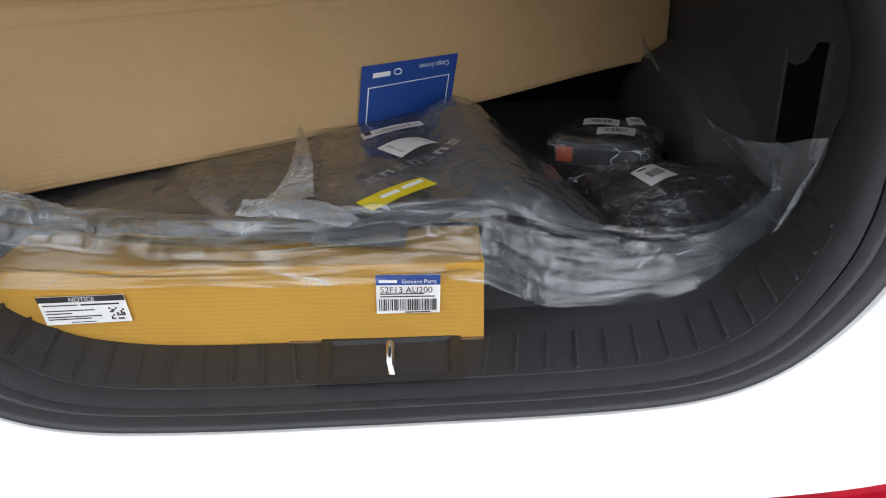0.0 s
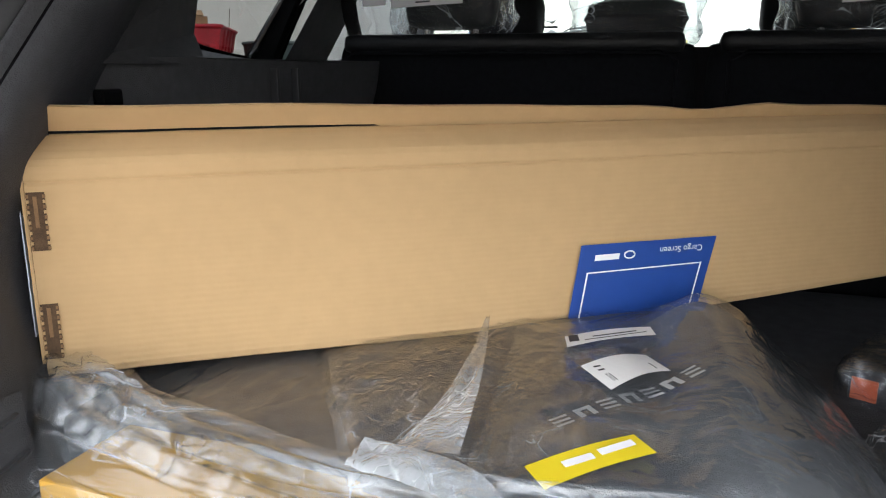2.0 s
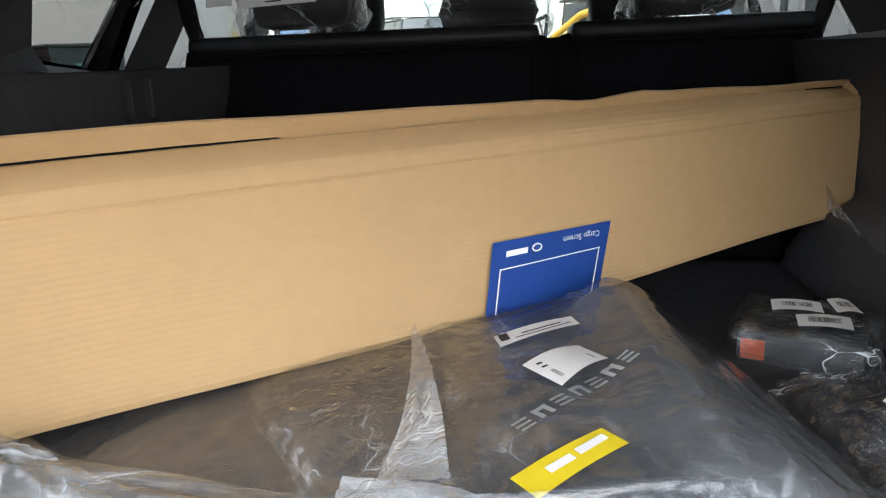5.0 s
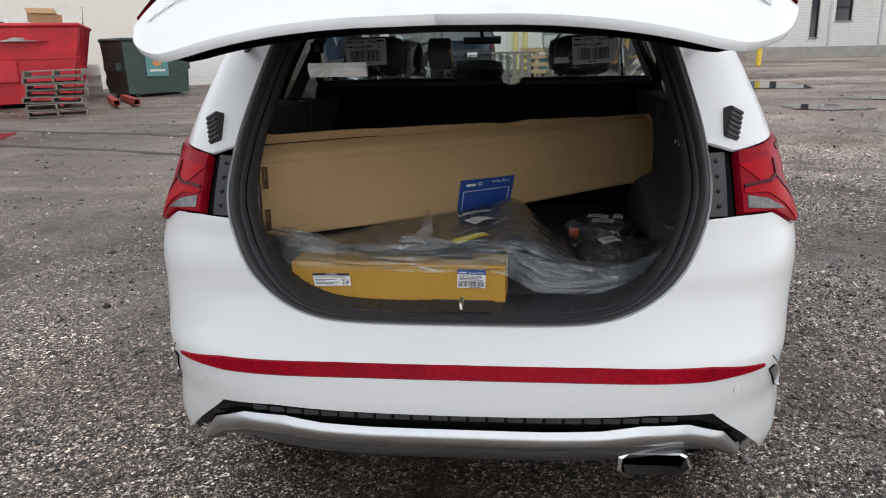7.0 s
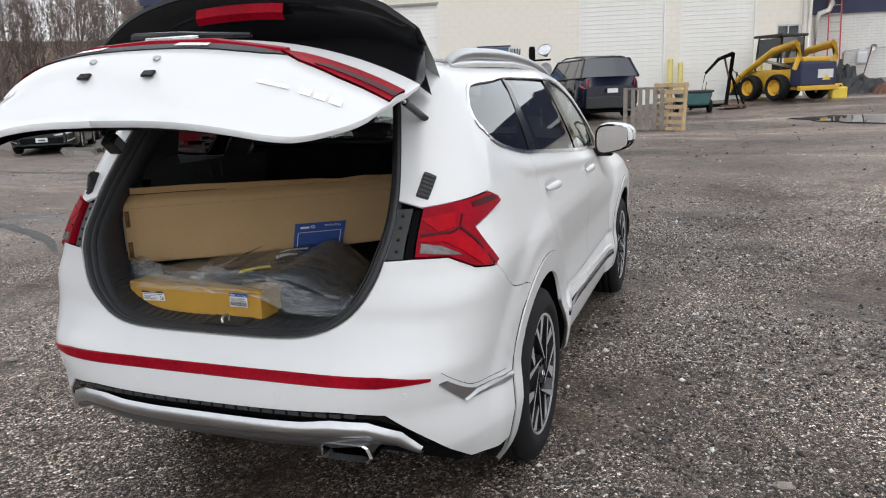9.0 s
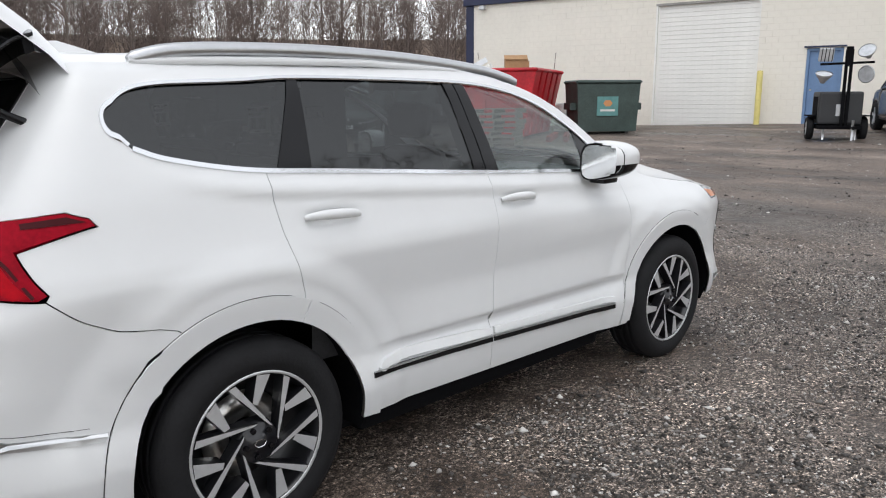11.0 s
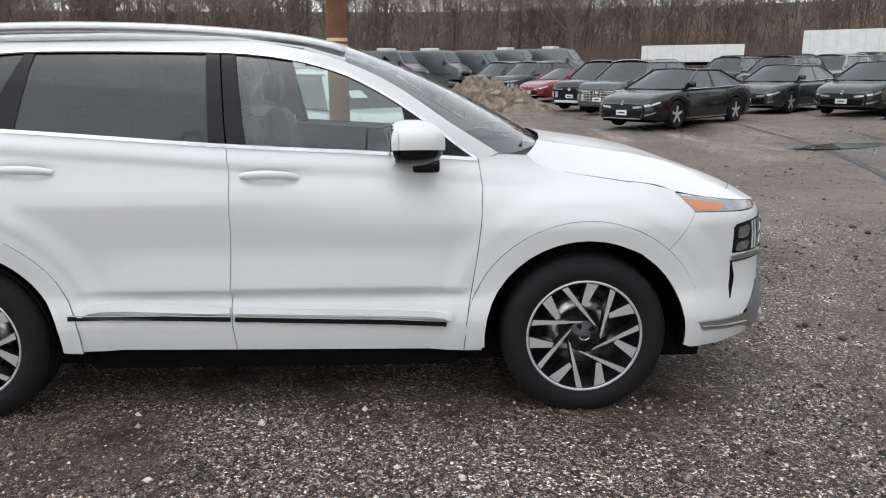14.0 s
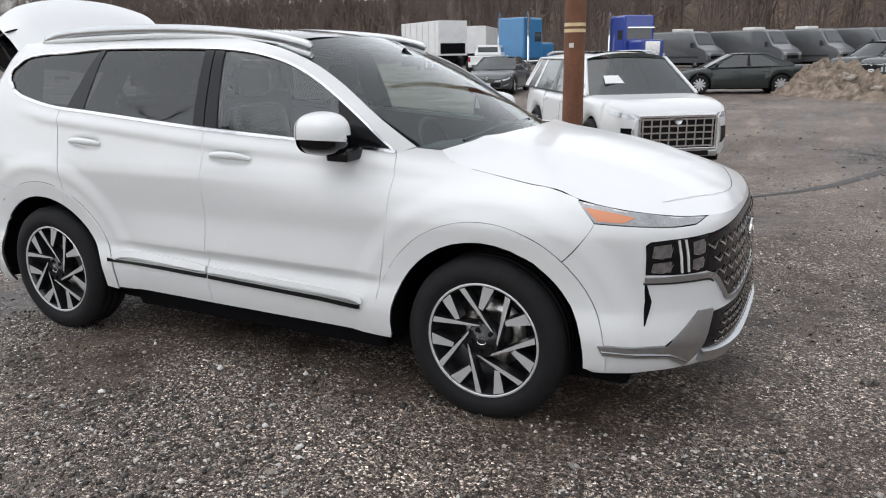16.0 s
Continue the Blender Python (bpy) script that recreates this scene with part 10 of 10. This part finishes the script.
# ---- pole and mound ----
pole_wood = material("creosoted_pole_wood", (0.15, 0.065, 0.035), 0.85, scale=5, amount=0.35, bump=0.35)
px, py = -6.65, 1.9
pole = thing("utility_pole", "brown wooden utility pole with pale metal bands", "pole", pose(px, py, float(ground_z(px, py)) - 0.1))
v, f = lathe([(0, 0.148), (2.5, 0.138), (6, 0.12), (10.5, 0.10), (10.5, 0.001)], 20, "z")
put("post", v, f, pole_wood, pole, smooth=True)
for z in (2.06, 2.14):
    v, f = lathe([(z, 0.139), (z, 0.144), (z + 0.045, 0.144), (z + 0.045, 0.139)], 20, "z")
    put("band", v, f, material("pale_band", (0.66, 0.52, 0.30), 0.6, scale=9, amount=0.2) if z < 2.1 else bpy.data.materials["pale_band"], pole)
boxed("tag", (0.12, 0.15, -0.03, 0.03, 1.86, 1.92), dull_white, pole)
mound_mat = material("leafy_dirt", (0.20, 0.158, 0.122), 0.95, scale=4.5, amount=0.9, bump=1.0)
heap("dirt_mound", "brown dirt and rock mound with dead leaves", "dirt mound", pose(-25.4, 5.4, float(ground_z(-25.4, 5.4)), 0, 0, 38), mound_mat, 3.2, 1.5, 0.98, 2.2, n=60, rough=0.75)
rock_mat = material("pale_rock", (0.30, 0.27, 0.23), 0.9, scale=7, amount=0.3, bump=0.5)


def rock_mesh(seed, sub_=2):
    bm = bmesh.new()
    bmesh.ops.create_icosphere(bm, subdivisions=sub_, radius=1.0)
    for v in bm.verts:
        v.co *= 1 + 0.45 * noise.noise(v.co * 1.4 + Vector((seed * 3.1, seed, 0)))
        v.co.z *= 0.62
    me = bpy.data.meshes.new("stone")
    bm.to_mesh(me)
    bm.free()
    me.materials.append(rock_mat)
    return me


rocks = [rock_mesh(i) for i in range(5)]
for i in range(26):
    a, rr = rng.uniform(0, 6.28), rng.uniform(0.1, 1.0)
    x, y = -25.4 + 2.9 * rr * math.cos(a) * 0.8 - 1.2 * rr * math.sin(a) * 0.6, 5.4 + 2.9 * rr * math.cos(a) * 0.6 + 1.2 * rr * math.sin(a) * 0.8
    o = new("stone", rocks[i % 5])
    o.matrix_world = pose(x, y, float(ground_z(x, y)) + 0.70 * max(0, 1 - rr ** 2) - 0.02, rng.uniform(-20, 20), 0, rng.uniform(0, 360)) @ Matrix.Diagonal([rng.uniform(0.08, 0.22)] * 3 + [1])
    tagged(o, "pale brown stone on a dirt mound", "stone", "stones on the mound")
for x, y, s in ((1.9, 1.04, 0.035), (1.25, -0.75, 0.02), (2.6, 6.4, 0.05), (-1.3, -0.4, 0.02), (1.7, 3.3, 0.02), (-2.6, 1.4, 0.03), (2.3, 2.6, 0.02)):
    o = new("stone", rocks[int(x * 10) % 5])
    o.matrix_world = pose(x, y, float(ground_z(x, y)) + s * 0.2, 10, 5, x * 90) @ Matrix.Diagonal([s * 1.2, s, s * 0.8, 1])
    tagged(o, "pale stone lying on the gravel", "stone", "loose stones")

# ---- bare woods ----
bark = material("grey_brown_bark", (0.125, 0.10, 0.088), 0.95, scale=1.5, amount=0.3)
twig_mat = material("brown_twigs", (0.155, 0.12, 0.105), 0.95, scale=0.4, amount=0.3)
litter = material("leaf_litter", (0.14, 0.095, 0.065), 0.95, scale=0.6, amount=0.45, bump=0.6)


def stem(verts, faces, pts, r0, r1, sides):
    n0 = len(verts)
    m = len(pts)
    for i, p in enumerate(pts):
        d = (pts[min(i + 1, m - 1)] - pts[max(i - 1, 0)]).normalized()
        s = d.cross(Vector((0.3, 0.2, 1))) if abs(d.z) < 0.95 else d.cross(Vector((1, 0, 0)))
        s.normalize()
        t = d.cross(s)
        r = r0 + (r1 - r0) * i / (m - 1)
        for k in range(sides):
            a = 2 * math.pi * k / sides
            verts.append(p + s * (r * math.cos(a)) + t * (r * math.sin(a)))
    for i in range(m - 1):
        for k in range(sides):
            faces.append((n0 + i * sides + k, n0 + i * sides + (k + 1) % sides, n0 + (i + 1) * sides + (k + 1) % sides, n0 + (i + 1) * sides + k))


def tree_parts(seed, h, limbs=20, subs=7, twigs=3):
    r = random.Random(seed)
    tv, tf, cv, cf = [], [], [], []
    lean = Vector((r.uniform(-0.06, 0.06), r.uniform(-0.06, 0.06), 1))
    fork = r.uniform(0.75, 0.95)
    line = [Vector((0, 0, -0.3))]
    for k in range(1, 9):
        line.append(line[-1] + Vector((lean.x + r.uniform(-0.05, 0.05), lean.y + r.uniform(-0.05, 0.05), 1)) * (h * fork / 8))
    r0 = h * r.uniform(0.006, 0.012)
    stem(tv, tf, line, r0, r0 * 0.18, 6)
    for i in range(limbs):
        f = r.uniform(0.18, 0.98)
        base = line[0].lerp(line[0], 0)
        k = min(7, int(f * 8))
        base = line[k].lerp(line[k + 1], f * 8 - k)
        a, up = r.uniform(0, 6.283), r.uniform(0.5, 1.3)
        L = h * r.uniform(0.16, 0.34) * (1.15 - 0.6 * f)
        d = Vector((math.cos(a), math.sin(a), up)).normalized()
        pts = [base]
        for q in range(4):
            d = (d + Vector((r.uniform(-0.18, 0.18), r.uniform(-0.18, 0.18), 0.10))).normalized()
            pts.append(pts[-1] + d * L / 4)
        rb = r0 * (0.42 - 0.25 * f)
        stem(cv, cf, pts, rb, rb * 0.3, 4)
        for j in range(subs):
            g = r.uniform(0.25, 1.0) * 3.99
            b = pts[int(g)].lerp(pts[int(g) + 1], g - int(g))
            e = (d + Vector((r.uniform(-1, 1), r.uniform(-1, 1), r.uniform(-0.2, 0.9)))).normalized()
            l2 = L * r.uniform(0.25, 0.5)
            p2 = [b, b + e * l2 * 0.5, b + e * l2 + Vector((0, 0, 0.12 * l2))]
            stem(cv, cf, p2, max(0.018, rb * 0.4), 0.012, 3)
            for w in range(twigs):
                b3 = p2[0].lerp(p2[2], r.uniform(0.3, 1.0))
                e3 = (e + Vector((r.uniform(-1, 1), r.uniform(-1, 1), r.uniform(-0.3, 0.9)))).normalized()
                stem(cv, cf, [b3, b3 + e3 * l2 * r.uniform(0.4, 0.8)], 0.014, 0.008, 3)
    return tv, tf, cv, cf


templates = []
for k in range(7):
    tv, tf, cv, cf = tree_parts(40 + k, (19, 23, 17, 25, 21, 15, 24)[k])
    tree = thing("bare_tree", "bare grey-brown winter tree at the edge of woods", "tree", pose(0, 0, 0), "woodland trees")
    put("trunk", tv, tf, bark, tree)
    put("crown", cv, cf, twig_mat, tree, "leafless branches and twigs")
    templates.append(tree)
# the edge of the woods runs round the north-west of the lot
EDGE = [(-62, -125), (-76, -60), (-86, -10), (-88, 30), (-80, 62), (-60, 84), (-34, 98), (-12, 112)]
EDGE = [(float(p[0]), float(p[1])) for p in smooth_line(EDGE, 8)]
seg = [math.dist(a, b) for a, b in zip(EDGE, EDGE[1:])]


def along_edge(s, back):
    for (a, b), l in zip(zip(EDGE, EDGE[1:]), seg):
        if s <= l or (a, b) == (EDGE[-2], EDGE[-1]):
            d = Vector((b[0] - a[0], b[1] - a[1])) / l
            return a[0] + d.x * s - d.y * back, a[1] + d.y * s + d.x * back
        s -= l


def wood_z(back):
    return 0.6 + 0.19 * max(0, min(back, 80) - 8)


total = sum(seg)
for i in range(150):
    back = (1.5, 5, 10, 17, 25)[i % 5] + rng.uniform(-1.5, 2.5)
    x, y = along_edge((i + rng.uniform(-0.8, 0.8)) / 150 * total, back)
    m = pose(x, y, float(ground_z(x, y)) + wood_z(back) - 0.6, 0, 0, rng.uniform(0, 360))
    k = rng.uniform(0.75, 1.2)
    t = templates[i % 7]
    if i < 7:
        t.matrix_world = m
    else:
        copy_thing(t, m @ Matrix.Diagonal((k, k, k, 1)))
# deeper woods and brush, past counting
def twig(v, f, a, b, w):
    """A thin flat far-off twig with a slight bend."""
    side = (b - a).cross(Vector((rng.uniform(-1, 1), rng.uniform(-1, 1), rng.uniform(-1, 1)))).normalized() * (w / 2)
    n0 = len(v)
    v += [a - side, a + side, b + side * 0.4, b - side * 0.4]
    f.append((n0, n0 + 1, n0 + 2, n0 + 3))


fv, ff = [], []
for i in range(2600):
    back = 6 + 70 * (i / 2600)
    x, y = along_edge(rng.uniform(0, total), back + rng.uniform(-4, 4))
    z, h = float(ground_z(x, y)) + wood_z(back) - 0.8, rng.uniform(11, 23)
    base, top = Vector((x, y, z)), Vector((x + rng.uniform(-3.2, 3.2), y + rng.uniform(-3.2, 3.2), z + h))
    stem(fv, ff, [base, base.lerp(top, 0.5) + Vector((rng.uniform(-0.9, 0.9), rng.uniform(-0.9, 0.9), 0)), top], rng.uniform(0.03, 0.11), 0.02, 3)
    for k in range(30):
        b = base.lerp(top, rng.uniform(0.12, 0.98))
        e = Vector((rng.uniform(-1, 1), rng.uniform(-1, 1), rng.uniform(0.3, 1.4))).normalized() * rng.uniform(1.2, 3.8)
        twig(fv, ff, b, b + e, 0.075)
        for q in range(3):
            c0 = b + e * rng.uniform(0.3, 1)
            twig(fv, ff, c0, c0 + Vector((rng.uniform(-1, 1), rng.uniform(-1, 1), rng.uniform(-0.2, 1.2))) * 1.5, 0.05)
tagged(put("far_woods", fv, ff, twig_mat), "dense leafless woods behind the lot", "woods", kind="stuff")
bv, bf = [], []
for i in range(5200):
    back = rng.uniform(-2.5, 20)
    x, y = along_edge(rng.uniform(0, total), back)
    z = float(ground_z(x, y)) + wood_z(back) - 0.7
    b = Vector((x, y, z))
    for k in range(9):
        e = Vector((rng.uniform(-0.8, 0.8), rng.uniform(-0.8, 0.8), 1)).normalized() * rng.uniform(0.8, 4.5)
        twig(bv, bf, b, b + e, 0.055)
        c0 = b + e * rng.uniform(0.3, 0.9)
        twig(bv, bf, c0, c0 + Vector((rng.uniform(-1, 1), rng.uniform(-1, 1), rng.uniform(0.1, 1))) * 0.8, 0.04)
tagged(put("undergrowth", bv, bf, twig_mat), "brown leafless brush at the woods' edge", "brush", kind="stuff")
# a line of the same trees on the far side of the road behind the camera
for i in range(36):
    x, y = 27 + 5 * (i % 3) + rng.uniform(-2, 2), -50 + 110 * i / 36 + rng.uniform(-1, 1)
    copy_thing(templates[i % 7], pose(x, y, float(ground_z(x, y)), 0, 0, rng.uniform(0, 360)))
# wooded bank rising behind
hv, hf, NB = [], [], 60
rows_ = (-4, 2, 8, 16, 30, 50, 75, 110, 160)
for i in range(NB + 1):
    for j, back in enumerate(rows_):
        x, y = along_edge(min(total - 0.01, i / NB * total), back)
        hv.append((x, y, float(ground_z(x, y)) + (wood_z(back) - 0.6) * 1.0 + (0.5 if 0 < j < 5 else 0.0) * noise.noise((x * 0.15, y * 0.15, 0)) - (0.4 if j == 0 else 0)))
nr = len(rows_)
hf = [(i * nr + j, (i + 1) * nr + j, (i + 1) * nr + j + 1, i * nr + j + 1) for i in range(NB) for j in range(nr - 1)]
tagged(put("wooded_bank", hv, hf, litter, smooth=True), "rising bank of brown leaf litter under the trees", "bank", kind="structure")

def grid_height(x, y):
    i = np.clip(np.searchsorted(gx, x) - 1, 0, len(gx) - 2)
    j = np.clip(np.searchsorted(gy, y) - 1, 0, len(gy) - 2)
    u, w = (x - gx[i]) / (gx[i + 1] - gx[i]), (y - gy[j]) / (gy[j + 1] - gy[j])
    return GZ[i, j] * (1 - u) * (1 - w) + GZ[i + 1, j] * u * (1 - w) + GZ[i, j + 1] * (1 - u) * w + GZ[i + 1, j + 1] * u * w


# ---- puddles ----
def water_material():
    m = bpy.data.materials.new("puddle_water")
    m.use_nodes = True
    b = m.node_tree.nodes["Principled BSDF"]
    b.inputs["Base Color"].default_value = (0.035, 0.032, 0.030, 1)
    b.inputs["Roughness"].default_value = 0.03
    b.inputs["IOR"].default_value = 1.33
    b.inputs["Specular IOR Level"].default_value = 0.9
    return m


water = water_material()


def puddle(x, y, rx, ry, turn, seed):
    n = 48
    v = [(0, 0, 0)]
    for k in range(n):
        a = 2 * math.pi * k / n
        q = 1 + 0.45 * noise.noise((math.cos(a) * 1.5 + seed, math.sin(a) * 1.5, seed)) + 0.18 * noise.noise((math.cos(a) * 5, math.sin(a) * 5, seed))
        v.append((rx * q * math.cos(a), ry * q * math.sin(a), 0))
    f = [(0, k + 1, (k + 1) % n + 1) for k in range(n)]
    m = pose(x, y, 0, 0, 0, turn)
    zs = [float(ground_z(*(m @ Vector(p)).xy)) for p in v]
    pts = [m @ Vector(p) for p in v]
    gx_ = (float(ground_z(x + 0.5, y)) - float(ground_z(x - 0.5, y)))
    gy_ = (float(ground_z(x, y + 0.5)) - float(ground_z(x, y - 0.5)))
    z0 = float(ground_z(x, y)) + 0.018
    ob = put("puddle", [(p.x, p.y, z0 + gx_ * (p.x - x) + gy_ * (p.y - y)) for p in pts], f, water)
    return tagged(ob, "shallow puddle of rain water on the dirt", "puddle", "puddles", "structure")


PUDDLES = ((5.2, 17.6, 1.9, 0.85, -25, 1.0), (5.7, 13.1, 0.75, 0.42, -20, 2.0), (7.2, 14.4, 0.6, 0.3, 0, 3.0), (-9.3, 10.6, 1.0, 0.4, 100, 4.0), (-15.2, 16.0, 1.6, 0.5, 105, 5.0))
for q in PUDDLES:
    puddle(*q)

# dark curved tyre tracks pressed into the dirt
track_mat = material("wet_track_mud", (0.028, 0.025, 0.024), 0.5, scale=9, amount=0.5, bump=0.6)
for path, w in (([(-5.2, 4.2), (-6.15, 4.96), (-7.2, 5.5), (-8.4, 5.95), (-9.2, 6.12), (-10.0, 5.98), (-10.6, 5.5)], 0.16), ([(-4.0, 8.6), (-7.0, 9.6), (-11.0, 10.4), (-15.0, 10.9)], 0.14), ([(-4.5, 10.4), (-7.5, 11.2), (-11.5, 12.0)], 0.14)):
    line = smooth_line(path, 10)
    tv_ = []
    for i, p in enumerate(line):
        a, b = Vector(line[max(0, i - 1)]), Vector(line[min(len(line) - 1, i + 1)])
        d = (b - a).normalized()
        for k in (-1, 1):
            ww = w * (1 + 0.5 * noise.noise((p[0] * 3, p[1] * 3, k))) * min(1, 6 * min(i + 0.3, len(line) - 0.7 - i) / len(line))
            q = Vector(p) + Vector((-d.y, d.x)) * (k * ww / 2)
            tv_.append((q.x, q.y, float(grid_height(np.array([q.x]), np.array([q.y]))[0]) + 0.006))
    tagged(put("tyre_track", tv_, [(2 * i, 2 * i + 1, 2 * i + 3, 2 * i + 2) for i in range(len(line) - 1)], track_mat), "dark wet tyre track curving across the dirt", "tyre track", "tyre tracks", "structure")

# ---- loose gravel, past counting ----
pebble_mat = bpy.data.materials.new("loose_pebbles")
pebble_mat.use_nodes = True
nt = pebble_mat.node_tree
isl = nt.nodes.new("ShaderNodeNewGeometry")
rp = nt.nodes.new("ShaderNodeValToRGB")
for _ in range(2):
    rp.color_ramp.elements.new(0.5)
for e, (p_, c_) in zip(rp.color_ramp.elements, ((0.0, (0.020, 0.018, 0.017)), (0.5, (0.075, 0.068, 0.063)), (0.80, (0.22, 0.205, 0.192)), (1.0, (0.72, 0.70, 0.67)))):
    e.position, e.color = p_, (*c_, 1)
nt.links.new(isl.outputs["Random Per Island"], rp.inputs[0])
nt.links.new(rp.outputs[0], nt.nodes["Principled BSDF"].inputs["Base Color"])
nt.nodes["Principled BSDF"].inputs["Roughness"].default_value = 0.45
nt.nodes["Principled BSDF"].inputs["Specular IOR Level"].default_value = 0.3
base = np.array([(1, 0, 0), (-1, 0, 0), (0, 1, 0), (0, -1, 0), (0, 0, 1.0), (0, 0, -1.0)])
octa = np.array([(0, 2, 4), (2, 1, 4), (1, 3, 4), (3, 0, 4), (2, 0, 5), (1, 2, 5), (3, 1, 5), (0, 3, 5)])
nrng = np.random.default_rng(5)
N = 190000
px_ = np.concatenate([nrng.uniform(-3.2, 6.0, N // 2), nrng.uniform(0.7, 4.6, N - N // 2)])
py_ = np.concatenate([nrng.uniform(-2.2, 9.5, N // 2), nrng.uniform(-1.5, 7.0, N - N // 2)])
patchy = np.array([noise.noise((a * 0.9, b * 0.9, 7.0)) + 0.6 * noise.noise((a * 3.1, b * 3.1, 2.0)) for a, b in zip(px_, py_)])
keep = ~((np.abs(px_) < 0.80) & (py_ > 0.3) & (py_ < 4.6)) & (nrng.uniform(-0.55, 0.45, N) < patchy)
px_, py_ = px_[keep], py_[keep]
far_x, far_y = nrng.uniform(-14, 11, 14000), nrng.uniform(-4, 22, 14000)
clear = ~((np.abs(far_x) < 1.0) & (far_y > -0.2) & (far_y < 5.0))
far_x, far_y = far_x[clear], far_y[clear]
size = np.concatenate([np.clip(nrng.lognormal(math.log(0.0046), 0.50, len(px_)), 0.003, 0.022), np.clip(nrng.lognormal(math.log(0.010), 0.45, len(far_x)), 0.005, 0.04)])
px_, py_ = np.concatenate([px_, far_x]), np.concatenate([py_, far_y])
N = len(px_)
ang = nrng.uniform(0, 6.283, N)
sx, sy, sz = size * nrng.uniform(0.8, 1.5, N), size * nrng.uniform(0.7, 1.1, N), size * nrng.uniform(0.5, 0.9, N)
jit = nrng.uniform(0.7, 1.3, (N, 6, 1))
bx_ = base[None] * jit
X = bx_[..., 0] * sx[:, None]
Y = bx_[..., 1] * sy[:, None]
Z = bx_[..., 2] * sz[:, None]
ca, sa = np.cos(ang)[:, None], np.sin(ang)[:, None]


pz_ = grid_height(px_, py_) + sz * 0.25
P = np.stack([X * ca - Y * sa + px_[:, None], X * sa + Y * ca + py_[:, None], Z + pz_[:, None]], -1).reshape(-1, 3)
F = (octa[None] + (np.arange(N) * 6)[:, None, None]).reshape(-1, 3)
me = bpy.data.meshes.new("gravel_stones")
me.vertices.add(len(P))
me.vertices.foreach_set("co", P.ravel())
me.loops.add(F.size)
me.loops.foreach_set("vertex_index", F.ravel())
me.polygons.add(len(F))
me.polygons.foreach_set("loop_start", np.arange(0, F.size, 3))
me.update(calc_edges=True)
me.materials.append(pebble_mat)
tagged(new("gravel_stones", me), "loose wet grey gravel stones on the yard", "gravel", kind="stuff")

# ---- blocks and bricks, last ----
def courses(parent, x0, x1, z0, z1, w, h, joint, openings, mat, name, near, y=0.0, depth=0.012):
    """Masonry units in running bond: those within near are parts, the rest one joined part."""
    bm = bmesh.new()
    box(bm, -w / 2 + joint / 2, w / 2 - joint / 2, -depth, 0.004, joint / 2, h - joint / 2, bevel=0.003)
    proto = part(name, bm, mat, parent)
    me = proto.data
    bpy.data.objects.remove(proto)
    vs = np.array([v.co for v in me.vertices])
    fs = [tuple(p.vertices) for p in me.polygons]
    V, F = [], []
    count = 0
    r = random.Random(3)
    for row in range(int((z1 - z0) / h)):
        z = z0 + row * h
        spans, at = [], x0
        for a, b in sorted((a, b) for a, b, lo, hi in openings if z + h > lo - 0.01 and z < hi + 0.01):
            if a - 0.02 > at:
                spans.append((at, a - 0.02))
            at = max(at, b + 0.02)
        if at < x1:
            spans.append((at, x1))
        x = x0 + (0 if row % 2 else w / 2)
        while x - w / 2 < x1:
            for a, b in spans:
                lo, hi = max(a, x - w / 2), min(b, x + w / 2)
                if hi - lo < 0.04:
                    continue
                dy = r.uniform(-0.0015, 0.0015)
                if hi - lo > w - 1e-4 and near[0] < x < near[1] and count < 300:
                    o = new(name, me)
                    o.parent = parent
                    o.matrix_local = Matrix.Translation((x, y + dy, z))
                    count += 1
                else:
                    n0, mid, k = len(V), (lo + hi) / 2, (hi - lo - joint) / (w - joint)
                    V += [(a_ * k + mid, b_ + y + dy, c_ + z) for a_, b_, c_ in vs]
                    F += [tuple(n0 + q for q in f) for f in fs]
            x += w
    o = put(name + "_courses", V, F, mat, parent)
    tagged(o, kind="stuff")


courses(warehouse, 0.33, 23.9, 0.2, TOPZ, 0.4, 0.2, 0.008, OPENINGS, cream_block, "block", (11.6, 16.2), y=0.0, depth=0.0045)
courses(annex, 3.3, 15.0, 0.8, 3.7, 0.30, 0.098, 0.012, ANNEX_OPEN, white_brick_mat, "brick", (7.0, 9.6), y=0.0, depth=0.014)
